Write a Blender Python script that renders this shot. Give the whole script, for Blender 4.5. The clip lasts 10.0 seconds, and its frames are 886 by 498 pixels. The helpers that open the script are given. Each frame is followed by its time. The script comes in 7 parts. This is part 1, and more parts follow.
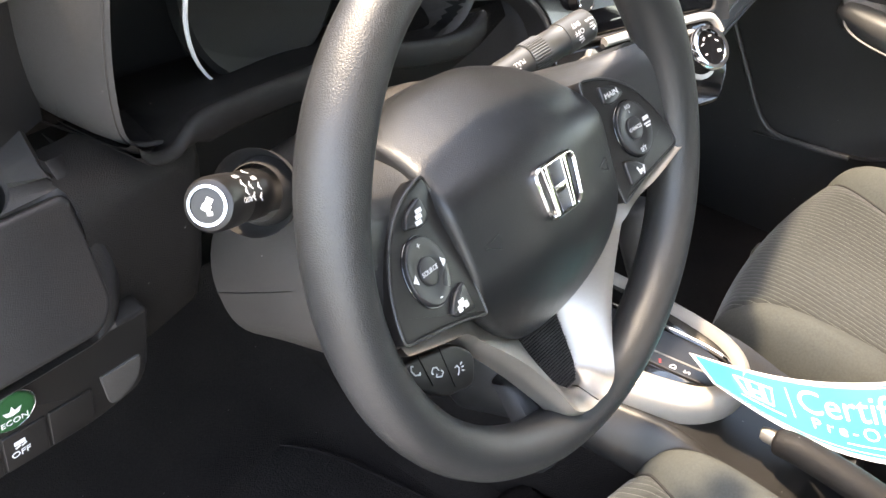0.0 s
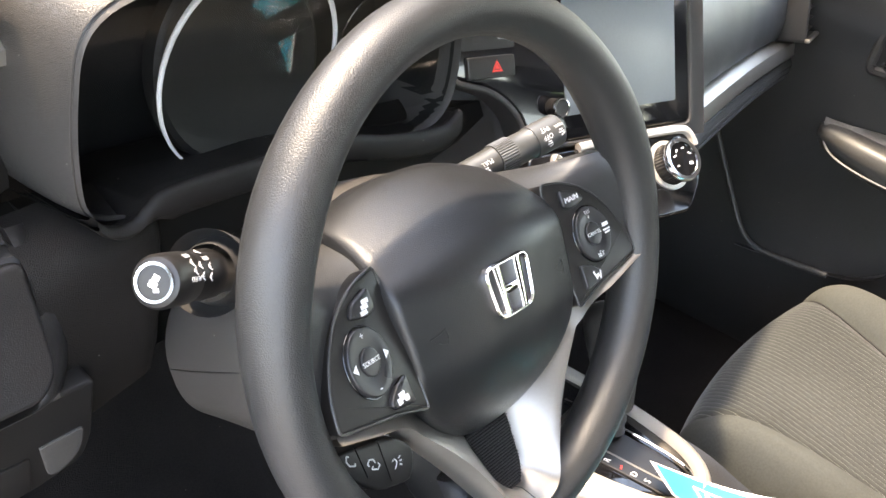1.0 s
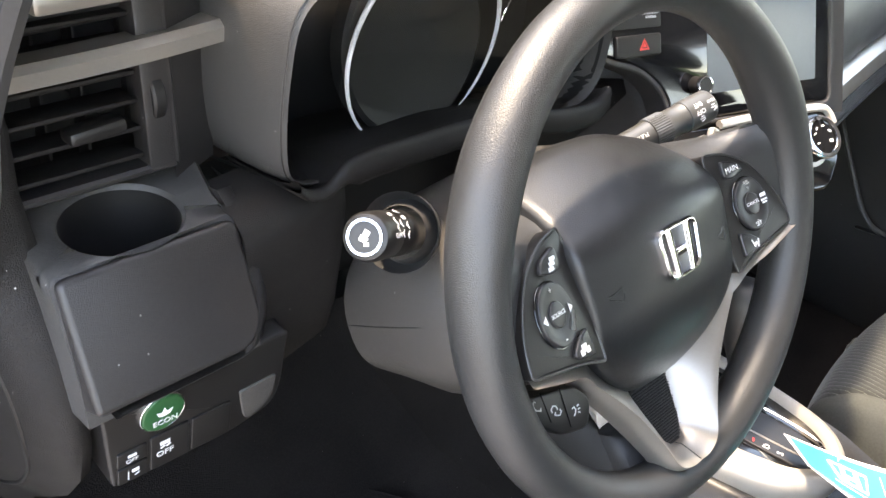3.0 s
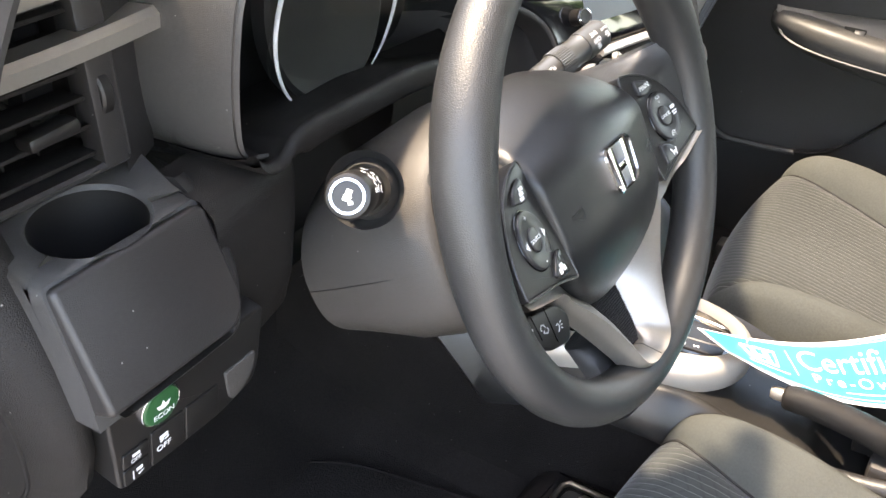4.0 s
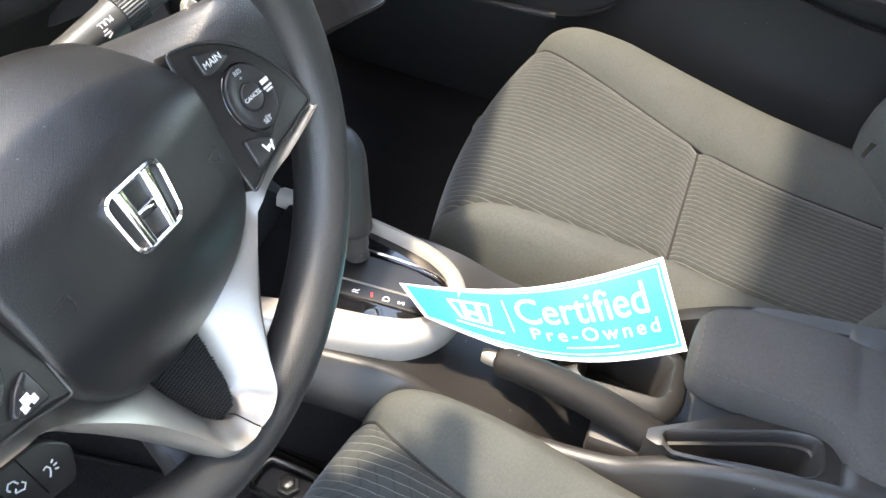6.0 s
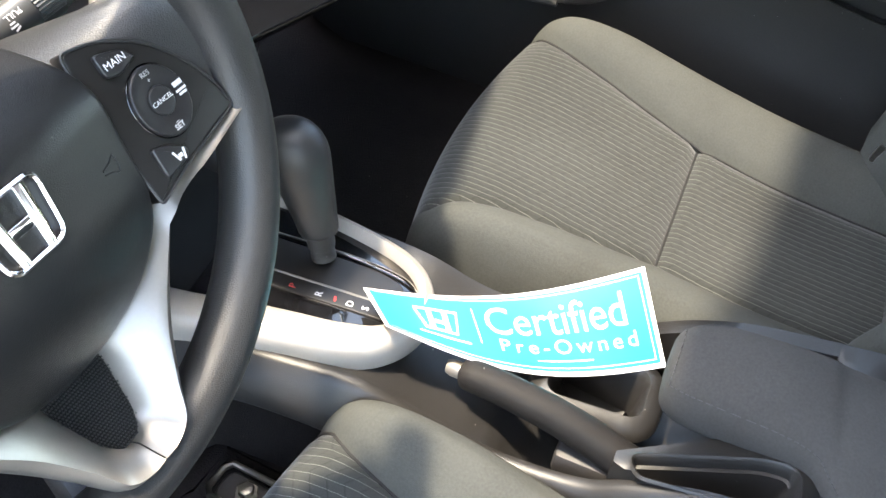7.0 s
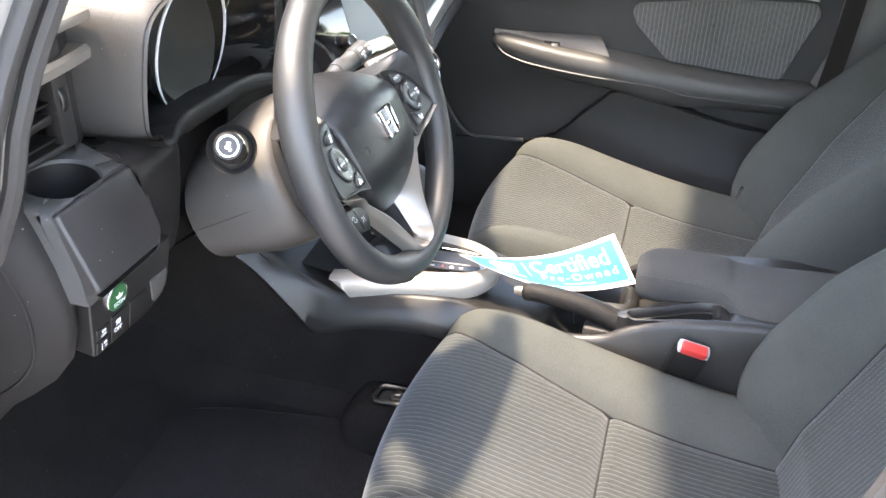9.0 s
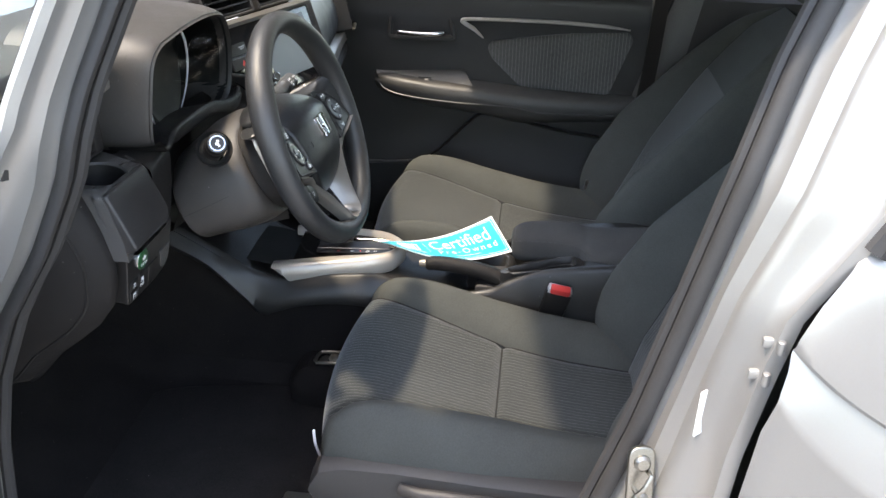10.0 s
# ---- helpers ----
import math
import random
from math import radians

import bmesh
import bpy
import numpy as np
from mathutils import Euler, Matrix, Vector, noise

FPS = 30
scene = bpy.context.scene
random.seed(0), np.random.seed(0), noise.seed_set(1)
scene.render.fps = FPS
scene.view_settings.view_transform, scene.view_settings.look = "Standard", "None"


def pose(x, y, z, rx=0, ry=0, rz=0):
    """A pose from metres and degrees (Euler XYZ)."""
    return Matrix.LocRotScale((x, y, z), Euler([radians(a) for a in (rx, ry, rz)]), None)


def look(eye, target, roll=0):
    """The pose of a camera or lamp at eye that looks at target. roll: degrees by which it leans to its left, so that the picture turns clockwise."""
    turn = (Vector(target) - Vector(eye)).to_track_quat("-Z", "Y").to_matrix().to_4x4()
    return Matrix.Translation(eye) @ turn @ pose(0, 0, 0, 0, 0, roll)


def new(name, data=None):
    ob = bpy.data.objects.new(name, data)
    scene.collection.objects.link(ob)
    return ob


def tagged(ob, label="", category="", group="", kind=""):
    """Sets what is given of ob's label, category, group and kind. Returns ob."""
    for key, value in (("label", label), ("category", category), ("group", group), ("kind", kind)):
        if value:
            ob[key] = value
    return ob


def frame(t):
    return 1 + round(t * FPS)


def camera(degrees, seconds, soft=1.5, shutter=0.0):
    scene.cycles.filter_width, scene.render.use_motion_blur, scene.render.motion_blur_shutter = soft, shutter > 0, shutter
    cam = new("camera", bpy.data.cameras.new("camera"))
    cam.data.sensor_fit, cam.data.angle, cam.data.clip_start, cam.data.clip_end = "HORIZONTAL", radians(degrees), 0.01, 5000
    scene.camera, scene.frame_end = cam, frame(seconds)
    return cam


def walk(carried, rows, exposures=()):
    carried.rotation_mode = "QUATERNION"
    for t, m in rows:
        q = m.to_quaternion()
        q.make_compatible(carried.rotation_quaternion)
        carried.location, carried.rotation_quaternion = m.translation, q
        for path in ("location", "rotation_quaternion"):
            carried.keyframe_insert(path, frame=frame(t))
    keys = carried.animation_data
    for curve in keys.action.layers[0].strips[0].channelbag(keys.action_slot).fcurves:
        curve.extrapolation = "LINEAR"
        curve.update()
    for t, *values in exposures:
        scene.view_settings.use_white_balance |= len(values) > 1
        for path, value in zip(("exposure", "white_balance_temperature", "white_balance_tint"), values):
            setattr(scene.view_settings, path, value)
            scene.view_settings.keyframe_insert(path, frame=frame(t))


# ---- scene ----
cam = camera(50.19, 10.0)
PATH = [
    (0, (-0.7753, -0.2274, 1.3073), (-0.1083, 0.2266, 0.7166), 4.56),
    (0.5, (-0.7696, -0.2335, 1.3118), (-0.0713, 0.2377, 0.7729), 6.86),
    (1, (-0.7625, -0.2500, 1.3146), (-0.0555, 0.2384, 0.8031), 8.07),
    (1.5, (-0.7659, -0.2593, 1.3171), (-0.0619, 0.2366, 0.8085), 8.79),
    (2, (-0.7719, -0.2604, 1.3262), (-0.0735, 0.2447, 0.8191), 8.41),
    (2.5, (-0.7916, -0.2570, 1.3201), (-0.1350, 0.2849, 0.7956), 6.70),
    (2.7, (-0.8060, -0.2513, 1.3152), (-0.1719, 0.3103, 0.7837), 5.87),
    (3.8, (-0.9012, -0.1858, 1.3164), (-0.1814, 0.2508, 0.7767), 3.93),
    (4, (-0.9072, -0.1850, 1.3133), (-0.1739, 0.2164, 0.7646), 2.58),
    (4.5, (-0.8741, -0.1978, 1.3272), (-0.1035, 0.0954, 0.7614), -1.39),
    (5, (-0.8438, -0.2099, 1.3440), (-0.0540, -0.0289, 0.7579), 0.64),
    (5.5, (-0.7423, -0.2173, 1.3484), (0.0177, -0.0468, 0.7213), 4.94),
    (5.7, (-0.6852, -0.2272, 1.3371), (0.0480, -0.0422, 0.6828), 5.97),
    (6.8, (-0.5281, -0.2489, 1.2987), (0.1146, -0.0734, 0.5530), 10.07),
    (7, (-0.5476, -0.2669, 1.3071), (0.1194, -0.0541, 0.5931), 7.25),
    (7.5, (-0.6887, -0.2358, 1.3450), (0.0483, -0.0142, 0.7064), 6.30),
    (8, (-0.9041, -0.2211, 1.3865), (-0.0774, -0.0732, 0.8437), 6.48),
    (8.5, (-1.0732, -0.2767, 1.3920), (-0.2175, -0.1521, 0.8899), 6.23),
    (9, (-1.2793, -0.3159, 1.4123), (-0.4370, -0.1063, 0.9158), 2.90),
    (9.5, (-1.5079, -0.2990, 1.4504), (-0.6339, -0.1080, 1.0035), -0.04),
    (10, (-1.6943, -0.3323, 1.4711), (-0.7982, -0.2454, 1.0360), 1.48),
]
EXPOSURES = [(0.0, 4.06, 9050, 16), (4.0, 4.06, 9050, 16), (4.5, 3.94, 8800, 15), (5.0, 3.98, 8650, 14), (5.5, 4.06, 8300, 13), (7.0, 4.01, 8100, 11), (8.0, 4.11, 8300, 16), (8.5, 4.36, 8500, 16), (9.0, 4.38, 8500, 16), (9.5, 3.76, 8300, 14), (10.0, 2.96, 8200, 13)]
walk(cam, [(t, look(eye, target, roll)) for t, eye, target, roll in PATH], EXPOSURES)

# world, sun and exposure -------------------------------------------------------------------------
world = bpy.data.worlds.new("World")
scene.world = world
world.use_nodes = True
wn, wl = world.node_tree.nodes, world.node_tree.links
sky = wn.new("ShaderNodeTexSky")
sky.sky_type, sky.sun_disc = "NISHITA", False
sky.sun_elevation, sky.sun_rotation = radians(70.5), radians(-17)
wn["Background"].inputs["Strength"].default_value = 0.15
wl.new(sky.outputs["Color"], wn["Background"].inputs["Color"])

SUN_FROM = Vector((-0.1, 0.338, 1.0))
sun_data = bpy.data.lights.new("sun", "SUN")
sun_data.energy, sun_data.angle, sun_data.color = 0.8, radians(3.0), (1.0, 0.975, 0.91)
sun = new("sun", sun_data)
sun.matrix_world = look(SUN_FROM * 20, (0, 0, 0))


# materials ---------------------------------------------------------------------------------------
def make_mat(name, color, rough=0.5, metal=0.0, grain=0.0, grain_size=0.0015, tint=0.15, bump=0.4, kind="leather", spec=0.5, coat=0.0, dust=0.0):
    """A surface with colour variation at two scales, and a fine relief of the given grain size in metres."""
    m = bpy.data.materials.new(name)
    m.use_nodes = True
    n, l = m.node_tree.nodes, m.node_tree.links
    b = n["Principled BSDF"]
    b.inputs["Metallic"].default_value = metal
    b.inputs["Specular IOR Level"].default_value = spec
    b.inputs["Coat Weight"].default_value = coat
    co = n.new("ShaderNodeTexCoord")
    big = n.new("ShaderNodeTexNoise")
    big.inputs["Scale"].default_value, big.inputs["Detail"].default_value = 14.0, 5.0
    l.new(co.outputs["Object"], big.inputs["Vector"])
    fine = n.new("ShaderNodeTexNoise")
    fine.inputs["Scale"].default_value, fine.inputs["Detail"].default_value = 420.0, 3.0
    l.new(co.outputs["Object"], fine.inputs["Vector"])
    add = n.new("ShaderNodeMath")
    add.operation = "MULTIPLY_ADD"
    add.inputs[1].default_value = 0.5
    l.new(fine.outputs["Fac"], add.inputs[0])
    half = n.new("ShaderNodeMath")
    half.operation = "MULTIPLY"
    half.inputs[1].default_value = 0.5
    l.new(big.outputs["Fac"], half.inputs[0])
    l.new(half.outputs[0], add.inputs[2])
    ramp = n.new("ShaderNodeMapRange")
    ramp.inputs["From Min"].default_value, ramp.inputs["From Max"].default_value = 0.3, 0.7
    ramp.inputs["To Min"].default_value, ramp.inputs["To Max"].default_value = 1 - tint, 1 + tint
    l.new(add.outputs[0], ramp.inputs["Value"])
    mul = n.new("ShaderNodeVectorMath")
    mul.operation = "SCALE"
    mul.inputs[0].default_value = color
    l.new(ramp.outputs[0], mul.inputs["Scale"])
    out = mul.outputs[0]
    if dust:
        spots = n.new("ShaderNodeTexVoronoi")
        spots.inputs["Scale"].default_value = 55.0
        l.new(co.outputs["Object"], spots.inputs["Vector"])
        less = n.new("ShaderNodeMath")
        less.operation = "LESS_THAN"
        less.inputs[1].default_value = 0.035
        l.new(spots.outputs["Distance"], less.inputs[0])
        patch = n.new("ShaderNodeTexNoise")
        patch.inputs["Scale"].default_value = 9.0
        l.new(co.outputs["Object"], patch.inputs["Vector"])
        some = n.new("ShaderNodeMath")
        some.operation = "GREATER_THAN"
        some.inputs[1].default_value = 0.44
        l.new(patch.outputs["Fac"], some.inputs[0])
        both = n.new("ShaderNodeMath")
        both.operation = "MULTIPLY"
        l.new(less.outputs[0], both.inputs[0])
        l.new(some.outputs[0], both.inputs[1])
        amount = n.new("ShaderNodeMath")
        amount.operation = "MULTIPLY"
        amount.inputs[1].default_value = dust
        l.new(both.outputs[0], amount.inputs[0])
        mix = n.new("ShaderNodeMix")
        mix.data_type = "RGBA"
        l.new(amount.outputs[0], mix.inputs["Factor"])
        l.new(out, mix.inputs["A"])
        mix.inputs["B"].default_value = (0.45, 0.43, 0.4, 1)
        out = mix.outputs["Result"]
    l.new(out, b.inputs["Base Color"])
    rr = n.new("ShaderNodeMapRange")
    rr.inputs["From Min"].default_value, rr.inputs["From Max"].default_value = 0.3, 0.7
    rr.inputs["To Min"].default_value, rr.inputs["To Max"].default_value = max(rough - 0.06, 0.02), min(rough + 0.06, 1)
    l.new(big.outputs["Fac"], rr.inputs["Value"])
    l.new(rr.outputs[0], b.inputs["Roughness"])
    if grain:
        if kind == "leather":
            g = n.new("ShaderNodeTexVoronoi")
            g.feature = "DISTANCE_TO_EDGE"
            g.inputs["Scale"].default_value = 1 / grain_size
            soft = n.new("ShaderNodeMath")
            soft.operation = "MINIMUM"
            soft.inputs[1].default_value = 0.22
            l.new(g.outputs["Distance"], soft.inputs[0])
            height = soft.outputs[0]
        else:
            g = n.new("ShaderNodeTexNoise")
            g.inputs["Scale"].default_value, g.inputs["Detail"].default_value = 1 / grain_size, 2.0
            height = g.outputs["Fac"]
        l.new(co.outputs["Object"], g.inputs["Vector"])
        bp = n.new("ShaderNodeBump")
        bp.inputs["Strength"].default_value, bp.inputs["Distance"].default_value = bump, grain
        l.new(height, bp.inputs["Height"])
        l.new(bp.outputs[0], b.inputs["Normal"])
    return m


def fabric_mat(name, color, line, pitch=0.0088, width=0.1, across="Y"):
    """Woven cloth with thin stitched stripes along one direction of the UV map, which is in metres."""
    m = bpy.data.materials.new(name)
    m.use_nodes = True
    n, l = m.node_tree.nodes, m.node_tree.links
    b = n["Principled BSDF"]
    b.inputs["Roughness"].default_value = 0.95
    b.inputs["Specular IOR Level"].default_value = 0.15
    b.inputs["Sheen Weight"].default_value = 0.25
    b.inputs["Sheen Roughness"].default_value = 0.5
    uv = n.new("ShaderNodeUVMap")
    sep = n.new("ShaderNodeSeparateXYZ")
    co = n.new("ShaderNodeTexCoord")
    wob = n.new("ShaderNodeTexNoise")
    wob.inputs["Scale"].default_value, wob.inputs["Detail"].default_value = 40.0, 2.0
    l.new(co.outputs["Object"], wob.inputs["Vector"])
    l.new(uv.outputs[0], sep.inputs[0])
    a = n.new("ShaderNodeMath")
    a.operation = "MULTIPLY_ADD"
    a.inputs[1].default_value = 1 / pitch
    l.new(sep.outputs[across], a.inputs[0])
    wa = n.new("ShaderNodeMath")
    wa.operation = "MULTIPLY"
    wa.inputs[1].default_value = 0.4
    l.new(wob.outputs["Fac"], wa.inputs[0])
    l.new(wa.outputs[0], a.inputs[2])
    fr = n.new("ShaderNodeMath")
    fr.operation = "FRACT"
    l.new(a.outputs[0], fr.inputs[0])
    pp = n.new("ShaderNodeMath")
    pp.operation = "PINGPONG"
    pp.inputs[1].default_value = 0.5
    l.new(fr.outputs[0], pp.inputs[0])
    ln = n.new("ShaderNodeMath")
    ln.operation = "LESS_THAN"
    ln.inputs[1].default_value = width
    l.new(pp.outputs[0], ln.inputs[0])
    # the stripe is a row of short stitches
    other = "X" if across == "Y" else "Y"
    st = n.new("ShaderNodeMath")
    st.operation = "MULTIPLY"
    st.inputs[1].default_value = 1 / 0.0028
    l.new(sep.outputs[other], st.inputs[0])
    sf = n.new("ShaderNodeMath")
    sf.operation = "FRACT"
    l.new(st.outputs[0], sf.inputs[0])
    sg = n.new("ShaderNodeMath")
    sg.operation = "LESS_THAN"
    sg.inputs[1].default_value = 0.75
    l.new(sf.outputs[0], sg.inputs[0])
    both = n.new("ShaderNodeMath")
    both.operation = "MULTIPLY"
    l.new(ln.outputs[0], both.inputs[0])
    l.new(sg.outputs[0], both.inputs[1])
    weave = n.new("ShaderNodeTexNoise")
    weave.inputs["Scale"].default_value, weave.inputs["Detail"].default_value = 900.0, 2.0
    l.new(co.outputs["Object"], weave.inputs["Vector"])
    stain = n.new("ShaderNodeTexNoise")
    stain.inputs["Scale"].default_value, stain.inputs["Detail"].default_value = 7.0, 4.0
    l.new(co.outputs["Object"], stain.inputs["Vector"])
    prod = n.new("ShaderNodeMath")
    prod.operation = "MULTIPLY_ADD"
    prod.inputs[1].default_value = 0.6
    l.new(weave.outputs["Fac"], prod.inputs[0])
    l.new(stain.outputs["Fac"], prod.inputs[2])
    rg = n.new("ShaderNodeMapRange")
    rg.inputs["From Min"].default_value, rg.inputs["From Max"].default_value = 0.5, 1.1
    rg.inputs["To Min"].default_value, rg.inputs["To Max"].default_value = 0.72, 1.3
    l.new(prod.outputs[0], rg.inputs["Value"])
    sc = n.new("ShaderNodeVectorMath")
    sc.operation = "SCALE"
    sc.inputs[0].default_value = color
    l.new(rg.outputs[0], sc.inputs["Scale"])
    # faint woven zigzag between the stitch rows
    zz = n.new("ShaderNodeMath")
    zz.operation = "PINGPONG"
    zz.inputs[1].default_value = pitch * 3
    l.new(sep.outputs[across], zz.inputs[0])
    zs = n.new("ShaderNodeMath")
    zs.operation = "MULTIPLY_ADD"
    zs.inputs[1].default_value = 0.75
    l.new(zz.outputs[0], zs.inputs[0])
    l.new(sep.outputs[other], zs.inputs[2])
    zd = n.new("ShaderNodeMath")
    zd.operation = "DIVIDE"
    zd.inputs[1].default_value = 0.017
    l.new(zs.outputs[0], zd.inputs[0])
    zf = n.new("ShaderNodeMath")
    zf.operation = "FRACT"
    l.new(zd.outputs[0], zf.inputs[0])
    zl = n.new("ShaderNodeMapRange")
    zl.inputs["From Min"].default_value, zl.inputs["From Max"].default_value = 0.0, 0.16
    zl.inputs["To Min"].default_value, zl.inputs["To Max"].default_value = 0.62, 1.0
    l.new(zf.outputs[0], zl.inputs["Value"])
    sc2 = n.new("ShaderNodeVectorMath")
    sc2.operation = "SCALE"
    l.new(sc.outputs[0], sc2.inputs[0])
    l.new(zl.outputs[0], sc2.inputs["Scale"])
    mix = n.new("ShaderNodeMix")
    mix.data_type = "RGBA"
    l.new(both.outputs[0], mix.inputs["Factor"])
    l.new(sc2.outputs[0], mix.inputs["A"])
    mix.inputs["B"].default_value = (*line, 1)
    l.new(mix.outputs["Result"], b.inputs["Base Color"])
    # ribs between the stripes, and the weave
    hh = n.new("ShaderNodeMath")
    hh.operation = "MULTIPLY_ADD"
    hh.inputs[1].default_value = 0.3
    l.new(weave.outputs["Fac"], hh.inputs[0])
    l.new(pp.outputs[0], hh.inputs[2])
    bp = n.new("ShaderNodeBump")
    bp.inputs["Strength"].default_value, bp.inputs["Distance"].default_value = 0.42, 0.0011
    l.new(hh.outputs[0], bp.inputs["Height"])
    l.new(bp.outputs[0], b.inputs["Normal"])
    return m


def glass_mat(name, tint=(1, 1, 1), rough=0.0, ior=1.5, gloss=1.0, flat=False):
    m = bpy.data.materials.new(name)
    m.use_nodes = True
    n, l = m.node_tree.nodes, m.node_tree.links
    n.remove(n["Principled BSDF"])
    tr, gl, mx, fz = n.new("ShaderNodeBsdfTransparent"), n.new("ShaderNodeBsdfGlossy"), n.new("ShaderNodeMixShader"), n.new("ShaderNodeFresnel")
    tr.inputs[0].default_value = (*tint, 1)
    gl.inputs["Roughness"].default_value = rough
    fz.inputs["IOR"].default_value = ior
    cut = n.new("ShaderNodeMath")
    cut.operation = "MULTIPLY"
    cut.inputs[1].default_value = gloss
    if flat:
        cut.inputs[0].default_value = 1.0
    else:
        l.new(fz.outputs[0], cut.inputs[0])
    l.new(cut.outputs[0], mx.inputs[0])
    l.new(tr.outputs[0], mx.inputs[1])
    l.new(gl.outputs[0], mx.inputs[2])
    l.new(mx.outputs[0], n["Material Output"].inputs["Surface"])
    return m


PLASTIC = make_mat("dark grained plastic", (0.04, 0.0365, 0.035), 0.5, grain=0.0006, grain_size=0.0014, bump=0.45, dust=0.8)
PLASTIC_LOW = make_mat("hard charcoal plastic", (0.042, 0.039, 0.037), 0.55, grain=0.0004, grain_size=0.0014, bump=0.3)
PAD = make_mat("soft charcoal dash skin", (0.04, 0.039, 0.039), 0.46, grain=0.0006, grain_size=0.0018, bump=0.45, dust=0.4)
HOOD = make_mat("grey brown moulded trim", (0.06, 0.056, 0.053), 0.4, grain=0.0007, grain_size=0.0013, bump=0.6, dust=0.5)
SHROUD = make_mat("brown grey grained shroud plastic", (0.047, 0.042, 0.038), 0.42, grain=0.0007, grain_size=0.0013, bump=0.6, dust=0.5)
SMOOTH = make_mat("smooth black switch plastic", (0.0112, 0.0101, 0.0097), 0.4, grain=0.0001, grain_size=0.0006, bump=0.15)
PIANO = make_mat("gloss black panel", (0.006, 0.006, 0.007), 0.08, tint=0.1, coat=0.5)
LEATHER = make_mat("black leather grain urethane", (0.025, 0.025, 0.0252), 0.4, grain=0.0006, grain_size=0.0015, bump=0.6, spec=0.6)
COVER = make_mat("black leather grain airbag cover", (0.0125, 0.0128, 0.0135), 0.34, grain=0.0006, grain_size=0.0013, bump=0.4, dust=0.15, spec=0.55)
DASH_LOW = make_mat("black lower dash plastic", (0.0145, 0.0128, 0.012), 0.48, grain=0.001, grain_size=0.0015, bump=0.8, dust=0.7, spec=0.22)
BOX = make_mat("charcoal grained dash box plastic", (0.0255, 0.023, 0.022), 0.36, grain=0.0006, grain_size=0.0015, bump=0.5, dust=0.5)
CONSOLE = make_mat("satin black console plastic", (0.021, 0.0198, 0.019), 0.4, grain=0.0006, grain_size=0.0016, bump=0.4, dust=0.5)
DIAL_BLACK = make_mat("matt black dial face", (0.009, 0.009, 0.009), 0.5, spec=0.3)
SWITCH = make_mat("satin black switch caps", (0.02, 0.02, 0.021), 0.28, tint=0.1)
LINING = make_mat("pale grey headliner", (0.55, 0.54, 0.52), 0.95, grain=0.0006, grain_size=0.002, kind="pile", tint=0.06, spec=0.1)
# armrest lighter, panel darker: how light falls on the door put into colour
DOOR_ARM = make_mat("grey padded door armrest skin, lightened for sky light", (0.062, 0.060, 0.057), 0.46, grain=0.0005, grain_size=0.0016, bump=0.4)
DOOR_PLASTIC = make_mat("charcoal grained door plastic, darkened for weak light", (0.032, 0.0312, 0.0302), 0.45, grain=0.0006, grain_size=0.0016, bump=0.4, dust=0.3)
STALK = make_mat("satin dark grey stalk plastic", (0.06, 0.06, 0.058), 0.34, tint=0.08, dust=0.4)
DIAL = make_mat("pale painted dial ring", (0.72, 0.72, 0.72), 0.35, tint=0.03)
SILVER = make_mat("satin silver paint", (0.345, 0.315, 0.278), 0.36, metal=0.7, tint=0.04, grain=0.0001, grain_size=0.0008, bump=0.05)
CHAMP = make_mat("satin champagne silver trim", (0.54, 0.495, 0.445), 0.34, metal=0.4, tint=0.04)
CHROME = make_mat("chrome", (0.8, 0.8, 0.82), 0.08, metal=1.0, tint=0.03)
STEEL = make_mat("zinc plated steel", (0.36, 0.34, 0.3), 0.35, metal=1.0, tint=0.2)
PAINT = make_mat("silver car paint", (0.33, 0.32, 0.302), 0.36, metal=0.55, tint=0.02, coat=0.25)
RUBBER = make_mat("black rubber seal", (0.035, 0.033, 0.032), 0.6, grain=0.0002, grain_size=0.001)
CARPET = make_mat("black carpet", (0.017, 0.0145, 0.0137), 0.98, grain=0.002, grain_size=0.0016, bump=0.8, kind="pile", tint=0.4, spec=0.1, dust=0.25)
MAT_CLOTH = make_mat("black floor mat pile", (0.025, 0.022, 0.021), 0.98, grain=0.002, grain_size=0.002, bump=0.8, kind="pile", tint=0.4, spec=0.1, dust=0.3)
CLOTH = make_mat("plain charcoal seat cloth", (0.065, 0.068, 0.063), 0.95, grain=0.0005, grain_size=0.0011, bump=0.5, kind="pile", tint=0.18, spec=0.15)
STRIPE = fabric_mat("charcoal cloth with fine stripes", (0.034, 0.0365, 0.034), (0.135, 0.138, 0.128), width=0.045, across="X")
STRIPE_DOOR = fabric_mat("charcoal door cloth with fine stripes", (0.11, 0.108, 0.103), (0.2, 0.195, 0.185), across="X")
ARMREST = make_mat("charcoal armrest cloth", (0.06, 0.058, 0.056), 0.9, grain=0.0005, grain_size=0.0009, bump=0.5, kind="pile", tint=0.2, spec=0.2)
SEAM = make_mat("dark seam thread", (0.016, 0.016, 0.016), 0.9, tint=0.2)
THREAD = make_mat("grey stitching thread", (0.065, 0.064, 0.064), 0.8, tint=0.2)
WHITE = make_mat("white print", (0.78, 0.78, 0.78), 0.5, tint=0.02)
GREYPRINT = make_mat("pale grey print", (0.5, 0.5, 0.5), 0.5, tint=0.02)
RED = make_mat("red plastic", (0.62, 0.05, 0.045), 0.35, tint=0.05)
GREEN = make_mat("dark green translucent plastic", (0.015, 0.085, 0.03), 0.3, tint=0.1)
